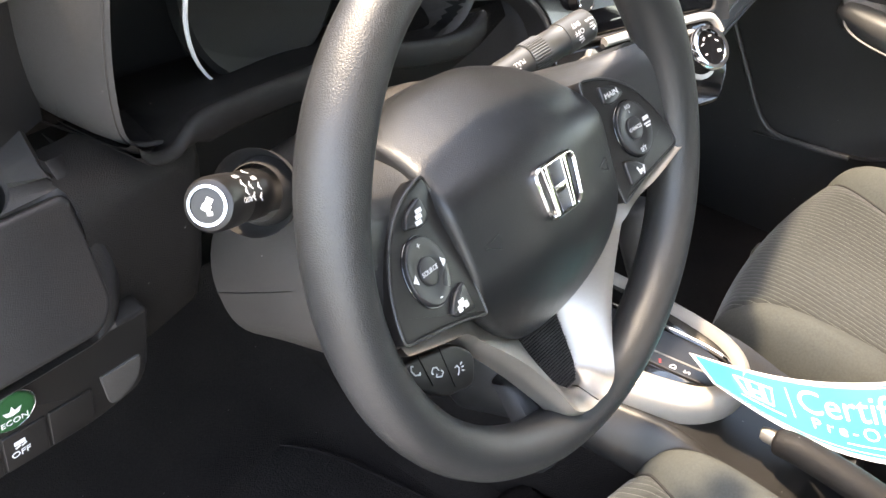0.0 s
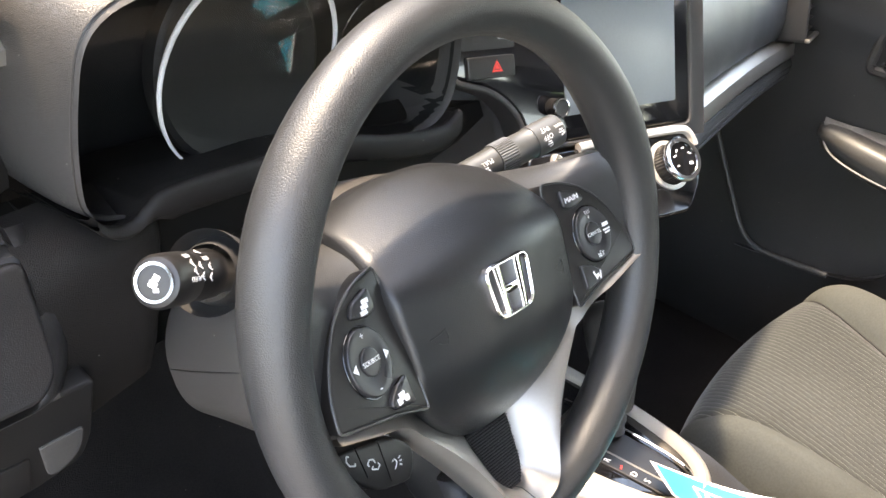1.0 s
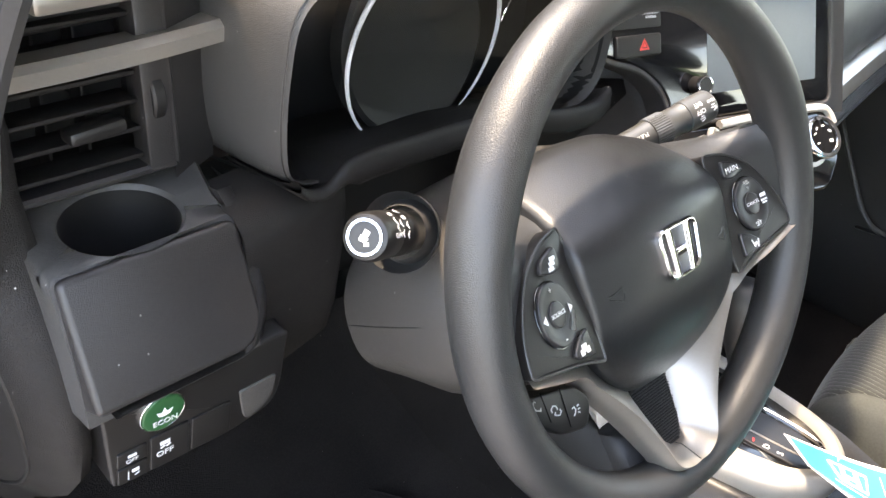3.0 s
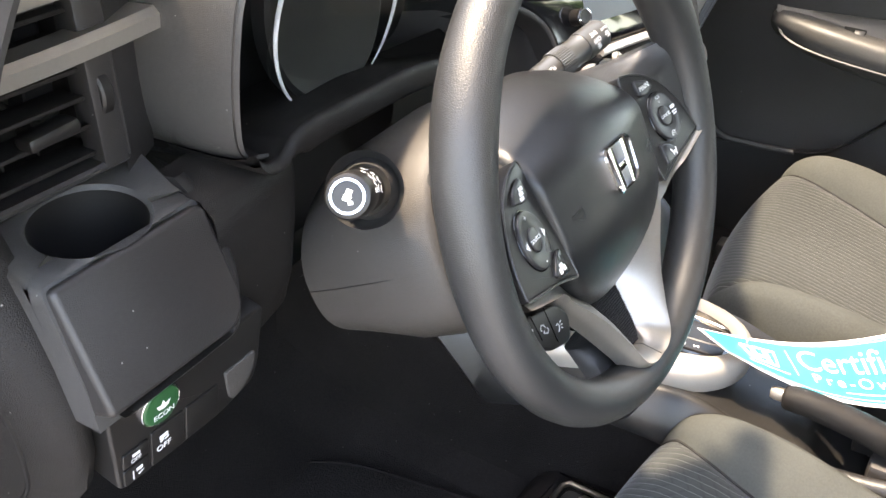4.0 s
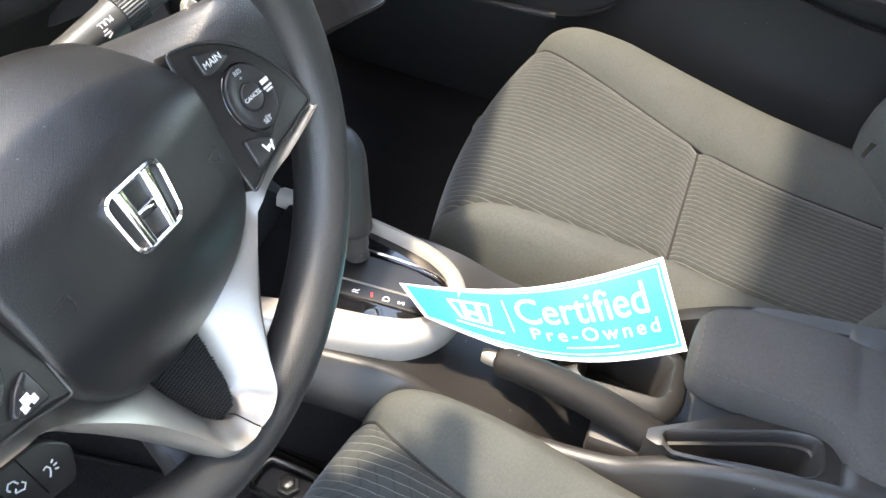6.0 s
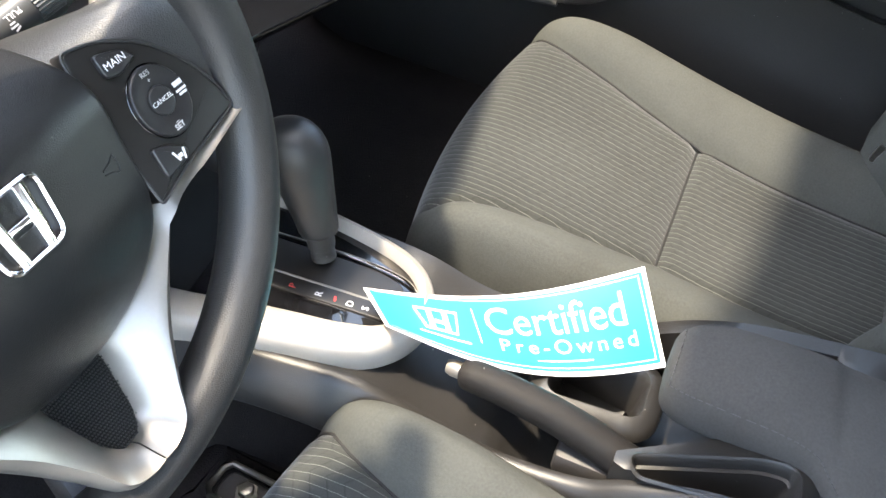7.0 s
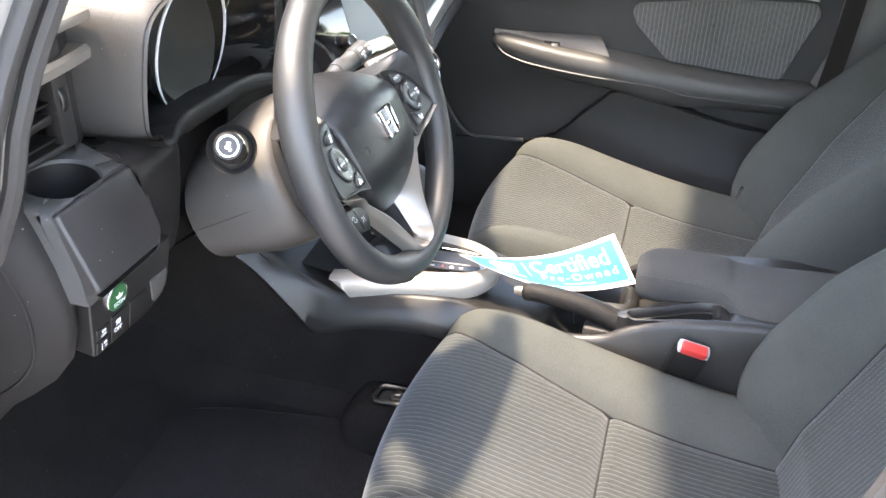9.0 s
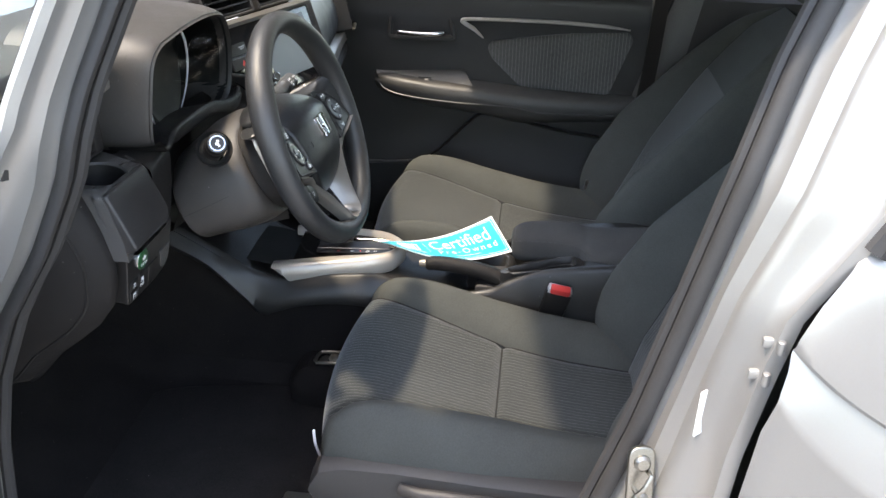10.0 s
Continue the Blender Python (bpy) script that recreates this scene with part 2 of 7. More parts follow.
TEAL = make_mat("bright blue printed card", (0.0, 0.42, 0.56), 0.35, tint=0.03)
CARD = make_mat("white card", (0.85, 0.86, 0.86), 0.4, tint=0.02)
# near black: painted shade in gaps and recesses, and a few black parts
DARK = make_mat("near black for painted shade and black parts", (0.006, 0.006, 0.006), 0.9)
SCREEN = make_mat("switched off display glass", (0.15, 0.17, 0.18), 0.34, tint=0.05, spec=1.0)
CONCRETE = make_mat("sunlit grey asphalt", (0.3, 0.29, 0.275), 0.9, grain=0.004, grain_size=0.02, kind="pile", tint=0.15)
GLASS = glass_mat("clear window glass", (0.9, 0.94, 0.92))
LENS = glass_mat("clear instrument lens", (0.9, 0.9, 0.9), gloss=0.05, flat=True)
PILLAR = make_mat("grey pillar trim", (0.13, 0.128, 0.123), 0.6, grain=0.0004, grain_size=0.0014, bump=0.3)
FOLIAGE = make_mat("distant foliage", (0.05, 0.09, 0.03), 0.95, tint=0.5)


# building helpers --------------------------------------------------------------------------------
def thing(name, at, label, category, group="", kind=""):
    ob = new(name)
    ob.matrix_basis = Matrix.Translation(at)
    ob.empty_display_size = 0.02
    return tagged(ob, label, category, group, kind)


def part(name, bm, material, parent=None, label="", sharp=40):
    """Links a bmesh, built in world places, as one mesh object under a thing or a part."""
    bmesh.ops.recalc_face_normals(bm, faces=bm.faces)
    for f in bm.faces:
        f.smooth = True
    for e in bm.edges:
        if len(e.link_faces) == 2 and e.calc_face_angle(0) > radians(sharp):
            e.smooth = False
    me = bpy.data.meshes.new(name)
    bm.to_mesh(me)
    bm.free()
    me.materials.append(material)
    ob = new(name, me)
    if parent is not None:
        ob.parent = parent
        if parent.type == "EMPTY":
            ob.matrix_parent_inverse = parent.matrix_basis.inverted()
    return tagged(ob, label)


def grid(bm, rows, close_u=False, close_v=False, caps=False):
    """A sheet of quads through rows of places; the UV map is in metres along the rows."""
    uvl = bm.loops.layers.uv.verify()
    vs = [[bm.verts.new(p) for p in row] for row in rows]
    nv, nu = len(rows), len(rows[0])
    ulen = [[0.0] * nu for _ in range(nv)]
    vlen = [[0.0] * nu for _ in range(nv)]
    for j in range(nv):
        for i in range(nu):
            if i:
                ulen[j][i] = ulen[j][i - 1] + (Vector(rows[j][i]) - Vector(rows[j][i - 1])).length
            if j:
                vlen[j][i] = vlen[j - 1][i] + (Vector(rows[j][i]) - Vector(rows[j - 1][i])).length
    mid = nu // 2
    for j in range(nv if close_v else nv - 1):
        for i in range(nu if close_u else nu - 1):
            a, b = (j + 1) % nv, (i + 1) % nu
            try:
                f = bm.faces.new((vs[j][i], vs[j][b], vs[a][b], vs[a][i]))
            except ValueError:
                continue
            for lp, (r, c) in zip(f.loops, ((j, i), (j, b), (a, b), (a, i))):
                lp[uvl].uv = (ulen[r][c], vlen[r][mid])
    if caps:
        for row in (vs[0], vs[-1]):
            try:
                bm.faces.new(row)
            except ValueError:
                pass
    return vs


def spline(pts, n, closed=False):
    """n places along a smooth curve through the given ones."""
    pts = [Vector(p) for p in pts]
    k = len(pts)
    segs = k if closed else k - 1
    out = []
    for s in range(n):
        t = s / n * segs if closed else s / (n - 1) * segs
        i = min(int(t), segs - 1)
        f = t - i
        if closed:
            p0, p1, p2, p3 = (pts[(i + d) % k] for d in (-1, 0, 1, 2))
        else:
            p0, p1, p2, p3 = pts[max(i - 1, 0)], pts[i], pts[i + 1], pts[min(i + 2, k - 1)]
        out.append(0.5 * (2 * p1 + (p2 - p0) * f + (2 * p0 - 5 * p1 + 4 * p2 - p3) * f * f + (3 * p1 - p0 - 3 * p2 + p3) * f ** 3))
    return out


def interp(x, xs, ys):
    return float(np.interp(x, xs, ys))


def fillet(pts, r, n=5):
    """A flat outline with rounded corners. r: one radius, or one a corner."""
    k = len(pts)
    out = []
    for i in range(k):
        p, a, b = Vector(pts[i]), Vector(pts[i - 1]), Vector(pts[(i + 1) % k])
        rad = r[i] if isinstance(r, (list, tuple)) else r
        da, db = (a - p), (b - p)
        cut = min(rad, da.length * 0.49, db.length * 0.49)
        s, e = p + da.normalized() * cut, p + db.normalized() * cut
        for j in range(n + 1):
            t = j / n
            out.append((1 - t) ** 2 * s + 2 * t * (1 - t) * p + t * t * e)
    return out


def inset(outline, d):
    k = len(outline)
    area = sum(outline[i].x * outline[(i + 1) % k].y - outline[(i + 1) % k].x * outline[i].y for i in range(k))
    sg = 1 if area > 0 else -1
    out = []
    for i in range(k):
        t = outline[(i + 1) % k] - outline[i - 1]
        nrm = Vector((-t.y, t.x)).normalized() * sg if t.length > 1e-9 else Vector((0, 0))
        out.append(outline[i] + nrm * d)
    return out


def plate(bm, outline, low, high, m, bevel=0.001, dome=0.0, rings=4, bottom=True):
    """A slab over a flat outline, in the frame m, with a rounded rim and a domed top."""
    outline = [Vector(p[:2]) for p in outline]
    cen = sum(outline, Vector((0, 0))) / len(outline)
    stack = [(outline, low)]
    for f in (0.0, 0.3, 0.7, 1.0):
        ang = f * math.pi / 2
        stack.append((inset(outline, bevel * (1 - math.cos(ang))), high - bevel + bevel * math.sin(ang)))
    top = stack[-1][0]
    if dome:
        for j in range(1, rings):
            s = 1 - j / rings
            stack.append(([cen + (p - cen) * s for p in top], high + dome * (1 - s * s)))
    vs = [[bm.verts.new(m @ Vector((p.x, p.y, h))) for p in ring] for ring, h in stack]
    n = len(outline)
    for a, b in zip(vs, vs[1:]):
        for i in range(n):
            bm.faces.new((a[i], a[(i + 1) % n], b[(i + 1) % n], b[i]))
    if dome:
        c = bm.verts.new(m @ Vector((cen.x, cen.y, high + dome)))
        for i in range(n):
            bm.faces.new((vs[-1][i], vs[-1][(i + 1) % n], c))
    else:
        bm.faces.new(vs[-1])
    if bottom:
        bm.faces.new(list(reversed(vs[0])))
    return bm


def frame_ring(bm, outer, inner, low, high, m, bevel=0.001):
    """A flat frame between two outlines of as many places."""
    outer, inner = [Vector(p[:2]) for p in outer], [Vector(p[:2]) for p in inner]
    prof = [(outer, low), (outer, high - bevel), (inset(outer, bevel), high), (inset(inner, -bevel), high), (inner, high - bevel), (inner, low)]
    vs = [[bm.verts.new(m @ Vector((p.x, p.y, h))) for p in ring] for ring, h in prof]
    n = len(outer)
    for a, b in zip(vs, vs[1:] + vs[:1]):
        for i in range(n):
            bm.faces.new((a[i], a[(i + 1) % n], b[(i + 1) % n], b[i]))
    return bm


def box(bm, at, size, m=None, bevel=0.003, seg=2):
    mm = (m or Matrix()) @ Matrix.Translation(at) @ Matrix.Diagonal((*size, 1))
    made = bmesh.ops.create_cube(bm, size=1, matrix=mm)
    if bevel:
        edges = {e for v in made["verts"] for e in v.link_edges}
        bmesh.ops.bevel(bm, geom=list(edges), offset=bevel, segments=seg, affect="EDGES", profile=0.5)
    return bm


def tube(bm, pts, r, segs=12, closed=False, flat=1.0, caps=True):
    """A round bar along places. r: a radius, or one a place; flat: its second half-axis over the first."""
    pts = [Vector(p) for p in pts]
    k = len(pts)
    rows = []
    up = None
    for i, p in enumerate(pts):
        t = (pts[(i + 1) % k] - pts[i - 1]) if closed else (pts[min(i + 1, k - 1)] - pts[max(i - 1, 0)])
        t.normalize()
        if up is None:
            up = t.orthogonal().normalized()
        up = (up - t * up.dot(t)).normalized()
        side = t.cross(up)
        rad = r[i] if isinstance(r, (list, tuple)) else r
        rows.append([p + up * math.cos(a) * rad + side * math.sin(a) * rad * flat for a in (j * 2 * math.pi / segs for j in range(segs))])
    grid(bm, rows, close_u=True, close_v=closed, caps=caps and not closed)
    return bm


def lathe(bm, prof, m, segs=32, cap=True):
    """A turned shape: rows of (radius, height) round the z axis of the frame m."""
    rows = [[m @ Vector((r * math.cos(a), r * math.sin(a), h)) for a in (j * 2 * math.pi / segs for j in range(segs))] for r, h in prof]
    grid(bm, rows, close_u=True, caps=cap)
    return bm


def text(s, size, m, material, parent, name="lettering", spacing=1.0, label=""):
    """Printed letters in the frame m, a hair proud of their surface."""
    cu = bpy.data.curves.new(name, "FONT")
    cu.body, cu.size, cu.align_x, cu.align_y, cu.space_character = s, size, "CENTER", "CENTER", spacing
    cu.extrude, cu.resolution_u = size * 0.02, 3
    tmp = bpy.data.objects.new(name, cu)
    scene.collection.objects.link(tmp)
    me = bpy.data.meshes.new_from_object(tmp.evaluated_get(bpy.context.evaluated_depsgraph_get()))
    bpy.data.objects.remove(tmp)
    me.transform(m)
    me.materials.clear()
    me.materials.append(material)
    ob = new(name, me)
    ob.parent = parent
    if parent.type == "EMPTY":
        ob.matrix_parent_inverse = parent.matrix_basis.inverted()
    return tagged(ob, label)


def bars(rects, m, h=0.0002):
    """Small flat marks: rows of (x, y, width, height, degrees)."""
    bm = bmesh.new()
    for x, y, w, hh, a in rects:
        box(bm, (0, 0, h), (w, hh, 0.0003), m @ Matrix.Translation((x, y, 0)) @ Matrix.Rotation(radians(a), 4, "Z"), bevel=0)
    return bm


def axes(o, x, y):
    """A frame at o with the given x axis and, as near as may be, y axis."""
    x = Vector(x).normalized()
    z = x.cross(Vector(y)).normalized()
    y = z.cross(x)
    return Matrix(((x.x, y.x, z.x, o[0]), (x.y, y.y, z.y, o[1]), (x.z, y.z, z.z, o[2]), (0, 0, 0, 1)))


# ground and car shell ----------------------------------------------------------------------------
bm = bmesh.new()
grid(bm, [[(x, y, 0.0) for x in (-400, -60, -10, -2, 2, 10, 60, 400)] for y in (-400, -60, -10, -2, 2, 10, 60, 400)])
ground = tagged(part("ground", bm, CONCRETE), "grey sunlit asphalt forecourt round the car", "ground", kind="structure")

# floor pan with the sloping toe board
bm = bmesh.new()
prof = [(-2.3, 0.46), (-1.1, 0.46), (-0.75, 0.42), (-0.5, 0.395), (0.1, 0.385), (0.35, 0.39), (0.5, 0.45), (0.66, 0.6), (0.74, 0.8), (0.76, 1.0)]
grid(bm, [[(x, y, z + (0.12 * math.exp(-(x / 0.12) ** 4) if y < 0.6 else 0)) for x in np.linspace(-0.7, 0.7, 29)] for y, z in prof])
floor = tagged(part("floor", bm, CARPET), "black carpeted car floor rising to the toe board", "floor", kind="structure")


def shell(name, bm, material, label, category="car body"):
    return tagged(part(name, bm, material), label, category, kind="structure")


# the opening of the driver's door: seal lines as places along the height
SEAL_B = ([0.40, 0.64, 0.754, 0.921, 1.089, 1.217, 1.294, 1.40], [-0.37, -0.439, -0.475, -0.516, -0.556, -0.593, -0.623, -0.67])
GAP_B = ([0.40, 0.72, 0.79, 0.90, 0.976, 1.056, 1.10, 1.40], [-0.56, -0.576, -0.582, -0.602, -0.619, -0.667, -0.69, -0.79])
SEAL_A = ([0.40, 0.63, 0.742, 0.846, 0.942, 1.042, 1.155, 1.267, 1.40], [0.40, 0.381, 0.358, 0.315, 0.255, 0.208, 0.175, 0.127, 0.05])
heights = np.linspace(0.42, 1.40, 40)

bm = bmesh.new()
rows = []
for z in heights:
    s, g = interp(z, *SEAL_B), interp(z, *GAP_B)
    e = max(z - 1.1, 0) * 0.22
    rows.append([(x + e, y, z) for x, y in ((-0.60, s - 0.16), (-0.635, s - 0.03), (-0.672, s - 0.004), (-0.695, s - 0.012), (-0.70, s - 0.022), (-0.706, s - 0.03),
                 (-0.728, s * 0.8 + g * 0.2 - 0.012), (-0.738, s * 0.62 + g * 0.38 - 0.01), (-0.75, s * 0.55 + g * 0.45 - 0.005), (-0.76, s * 0.4 + g * 0.6), (-0.764, s * 0.25 + g * 0.75), (-0.775, g + 0.012), (-0.79, g + 0.006), (-0.79, g - 0.012), (-0.70, g - 0.03))])
grid(bm, rows)
pillar_b = shell("pillar_b", bm, PAINT, "silver painted centre pillar with stepped flanges and a black seal")
bm = bmesh.new()
tube(bm, [(-0.698 + max(z - 1.1, 0) * 0.22, interp(z, *SEAL_B) - 0.012, z) for z in heights], 0.0125, 10, flat=0.75)
part("seal", bm, RUBBER, pillar_b)
bm = bmesh.new()
tube(bm, [(-0.679 + max(z - 1.1, 0) * 0.22, interp(z, *SEAL_B) - 0.001, z) for z in heights], 0.009, 8)
part("seal_lip", bm, RUBBER, pillar_b)
bm = bmesh.new()
m = axes((-0.757, -0.552, 0.83), (0.18, -0.97, 0.0), (0.1, 0.1, 1))
plate(bm, fillet([(-0.011, -0.034), (0.008, -0.022), (0.011, 0.034), (-0.007, 0.024)], 0.002), -0.001, 0.0012, m, 0.0004)
part("sticker", bm, CARD, pillar_b, "white paper sticker")
striker = bmesh.new()
m = axes((-0.742, -0.492, 0.712), (0.2, -0.97, 0), (0.15, 0.15, 1))
plate(striker, fillet([(-0.017, -0.045), (0.017, -0.045), (0.017, 0.045), (-0.017, 0.045)], 0.016), -0.002, 0.004, m, 0.002)
ob = part("striker_plate", striker, STEEL, pillar_b, "dull steel striker plate with two bolts")
for v in (-0.026, 0.024):
    bm = bmesh.new()
    lathe(bm, [(0.011, 0.003), (0.0105, 0.008), (0.007, 0.011), (0.0, 0.011)], m @ Matrix.Translation((0, v, 0)), 14)
    part("bolt", bm, STEEL, ob)
bm = bmesh.new()
tube(bm, [m @ Vector(p) for p in ((-0.008, -0.012, 0.002), (-0.008, -0.012, 0.018), (0.0, 0.0, 0.022), (0.008, 0.012, 0.018), (0.008, 0.012, 0.002))], 0.0035, 8)
part("loop", bm, STEEL, ob)

bm = bmesh.new()
rows = []
for z in np.linspace(0.42, 1.40, 40):
    s = interp(z, *SEAL_A)
    e = max(z - 1.1, 0) * 0.22
    w = interp(z, [0.4, 0.9, 1.06, 1.12, 1.4], [0.16, 0.13, 0.085, 0.05, 0.045])
    rows.append([(x + e, y, z) for x, y in ((-0.62, s + 0.12), (-0.655, s + 0.03), (-0.674, s + 0.004), (-0.695, s + 0.012), (-0.702, s + 0.022), (-0.71, s + 0.03), (-0.728, s + 0.034),
                 (-0.732, s + 0.03 + w * 0.25), (-0.74, s + 0.03 + w * 0.4), (-0.756, s + 0.03 + w * 0.5), (-0.76, s + 0.03 + w * 0.75), (-0.755, s + 0.03 + w * 0.95), (-0.74, s + 0.03 + w), (-0.70, s + 0.03 + w + 0.01))])
grid(bm, rows)
pillar_a = shell("pillar_a", bm, PAINT, "silver painted windscreen pillar with a black door seal")
bm = bmesh.new()
tube(bm, [(-0.70 + max(z - 1.1, 0) * 0.22, interp(z, *SEAL_A) + 0.012, z) for z in heights], 0.0125, 10, flat=0.75)
part("seal", bm, RUBBER, pillar_a)
bm = bmesh.new()
tube(bm, [(-0.68 + max(z - 1.1, 0) * 0.22, interp(z, *SEAL_A) + 0.001, z) for z in heights], 0.009, 8)
part("seal_lip", bm, RUBBER, pillar_a)
for z in (0.72, 0.92):
    bm = bmesh.new()
    s = interp(z, *SEAL_A)
    box(bm, (-0.765, s + 0.085, z), (0.03, 0.04, 0.06), bevel=0.006)
    lathe(bm, [(0.009, -0.04), (0.011, -0.036), (0.011, 0.036), (0.009, 0.04)], Matrix.Translation((-0.785, s + 0.08, z)), 14)
    part("hinge", bm, PAINT, pillar_a)

# quarter window ahead of the pillar and front wing
bm = bmesh.new()
grid(bm, [[(-0.735 + max(z - 1.1, 0) * 0.22, interp(z, *SEAL_A) + 0.07 + f * 0.5 * (1.42 - z), z) for f in (0, 1)] for z in np.linspace(1.07, 1.38, 8)])
quarter = shell("window_1", bm, GLASS, "small clear quarter window ahead of the door", "window")
quarter.visible_shadow = False
bm = bmesh.new()
tube(bm, [(-0.738 + max(z - 1.1, 0) * 0.22, interp(z, *SEAL_A) + 0.072, z) for z in np.linspace(1.06, 1.4, 14)], 0.011, 8)
part("window_frame", bm, RUBBER, quarter)
bm = bmesh.new()
grid(bm, [[(x, y, z) for x, y, z in ((-0.72, y0, 0.25), (-0.82, y0, 0.3), (-0.84, y0, 0.6), (-0.8, y0, 0.95), (-0.74, y0, 1.06), (-0.5, y0, 1.08 - (y0 - 0.5) * 0.12))] for y0 in (0.5, 0.9, 1.3, 1.7)])
shell("wing", bm, PAINT, "silver painted front wing of the car")

# sill under the door opening
bm = bmesh.new()
grid(bm, [[(x, y, z) for x, z in ((-0.64, 0.40), (-0.66, 0.455), (-0.70, 0.46), (-0.715, 0.42), (-0.78, 0.40), (-0.8, 0.3), (-0.74, 0.2))] for y in np.linspace(-0.62, 0.62, 14)])
shell("sill", bm, PAINT, "silver painted door sill")

# roof with its header over the windscreen; the header bows forward in the middle
bm = bmesh.new()
HEAD_Y, HEAD_Z = -0.052, 1.435
rows = []
for x in np.linspace(-0.66, 0.66, 23):
    drop = 0.10 * abs(x / 0.66) ** 3
    bow = 0.1 * (x / 0.66) ** 2
    rows.append([(x, HEAD_Y - bow - f * 2.1, HEAD_Z - drop + 0.05 * math.sin(math.pi * min(f * 1.2, 1)) + (0.04 if k else 0)) for k, f in ((1, 0.0), (1, 0.1), (1, 0.4), (1, 0.8), (1, 1.0), (0, 1.0), (0, 0.6), (0, 0.2), (0, 0.02), (0, 0.0))])
grid(bm, rows, close_u=True)
roof = shell("roof", bm, LINING, "car roof with a pale grey headliner")
bm = bmesh.new()
for sx in (-1, 1):
    rows = []
    for f in np.linspace(0, 1, 16):
        y = interp(f, [0, 0.3, 1], [0.02, -0.25, -2.2])
        z = interp(f, [0, 0.3, 1], [1.355, 1.38, 1.33])
        rows.append([(sx * x, y, z + dz) for x, dz in ((0.55, 0.06), (0.55, 0.0), (0.6, -0.03), (0.69, -0.01), (0.68, 0.05))])
    grid(bm, rows, close_u=True)
shell("roof_rail", bm, LINING, "roof rails above the doors with a pale lining")
# windscreen and the far pillar
bm = bmesh.new()
grid(bm, [[(x * interp(f, [0, 1], [1.0, 0.9]), interp(f, [0, 1], [1.0, HEAD_Y]) - interp(f, [0, 1], [0.06, 0.08]) * (x / 0.66) ** 2, interp(f, [0, 1], [1.03, HEAD_Z - 0.005]) - 0.07 * f * abs(x / 0.66) ** 3) for x in np.linspace(-0.68, 0.68, 13)] for f in np.linspace(0, 1, 7)])
screen_glass = shell("window_2", bm, GLASS, "clear raked windscreen", "window")
screen_glass.visible_shadow = False
bm = bmesh.new()
for sx in (-1, 1):
    tube(bm, [(sx * interp(f, [0, 1], [0.71, 0.64]), interp(f, [0, 1], [0.95, 0.0]), interp(f, [0, 1], [1.02, 1.42])) for f in np.linspace(0, 1, 10)], 0.036, 10)
shell("pillar_front", bm, PAINT, "slim front pillars beside the windscreen")
# tail with the rear window, closing the cabin
bm = bmesh.new()
box(bm, (0, -2.28, 0.72), (1.36, 0.06, 0.64), bevel=0.01)
box(bm, (-0.62, -2.25, 1.2), (0.12, 0.06, 0.4), bevel=0.01)
box(bm, (0.62, -2.25, 1.2), (0.12, 0.06, 0.4), bevel=0.01)
shell("tailgate", bm, PLASTIC_LOW, "dark tailgate lining round the rear window")

# rear door on the driver's side, outside
bm = bmesh.new()
rows = []
for f in np.linspace(0, 1, 40):
    d = f ** 1.6 * 0.95
    # a sharp crease slants down towards the back, with a shoulder below it that turns under
    run = 0.3 * (1 - math.exp(-d / 0.3))
    zc, zs = 0.948 - 0.8 * run, 0.9 - 0.98 * run
    row = []
    for z, x in ((1.06, -0.765), (1.066, -0.785), (1.062, -0.796), (1.04, -0.806), (1.0, -0.813), (zc + 0.014, -0.8195), (zc + 0.005, -0.8195), (zc, -0.815), (zc - 0.004, -0.816), (zc * 0.6 + zs * 0.4, -0.829), (zs + 0.004, -0.8365), (zs - 0.002, -0.8385), (zs - 0.01, -0.8375), (zs - 0.05, -0.829), (0.5, -0.806), (0.42, -0.795), (0.36, -0.785)):
        row.append((x + 0.012 * math.exp(-d * 60), interp(z, *GAP_B) - 0.008 - d, z))
    rows.append(row)
grid(bm, rows)
grid(bm, [[(x, interp(z, *GAP_B) - 0.008, z) for x in (-0.72, -0.76, -0.78)] for z in np.linspace(0.4, 1.06, 14)])
rear_door = shell("door_1", bm, PAINT, "closed silver rear car door with a slanting pressed crease", "door")
bm = bmesh.new()
tube(bm, [(-0.785, interp(z, *GAP_B) - 0.016, z) for z in np.linspace(1.06, 1.38, 10)], 0.016, 8)
tube(bm, [(-0.79, -0.70 - f, 1.068 + 0.02 * f) for f in np.linspace(0, 0.8, 10)], 0.012, 8)
part("window_frame", bm, RUBBER, rear_door)
bm = bmesh.new()
grid(bm, [[(-0.78 + max(z - 1.06, 0) * 0.25, y - (z - 1.06) * 0.35, z) for y in (-0.69, -1.5)] for z in (1.065, 1.22, 1.36)])
part("pane", bm, GLASS, rear_door).visible_shadow = False
for z in (0.943, 0.902):
    bm = bmesh.new()
    y = interp(z, *GAP_B)
    box(bm, (-0.782, y + 0.008, z), (0.009, 0.02, 0.012), bevel=0.003)
    lathe(bm, [(0.0035, -0.008), (0.0045, -0.007), (0.0045, 0.007), (0.0035, 0.008)], Matrix.Translation((-0.793, y, z)), 12)
    part("hinge", bm, PAINT, rear_door)

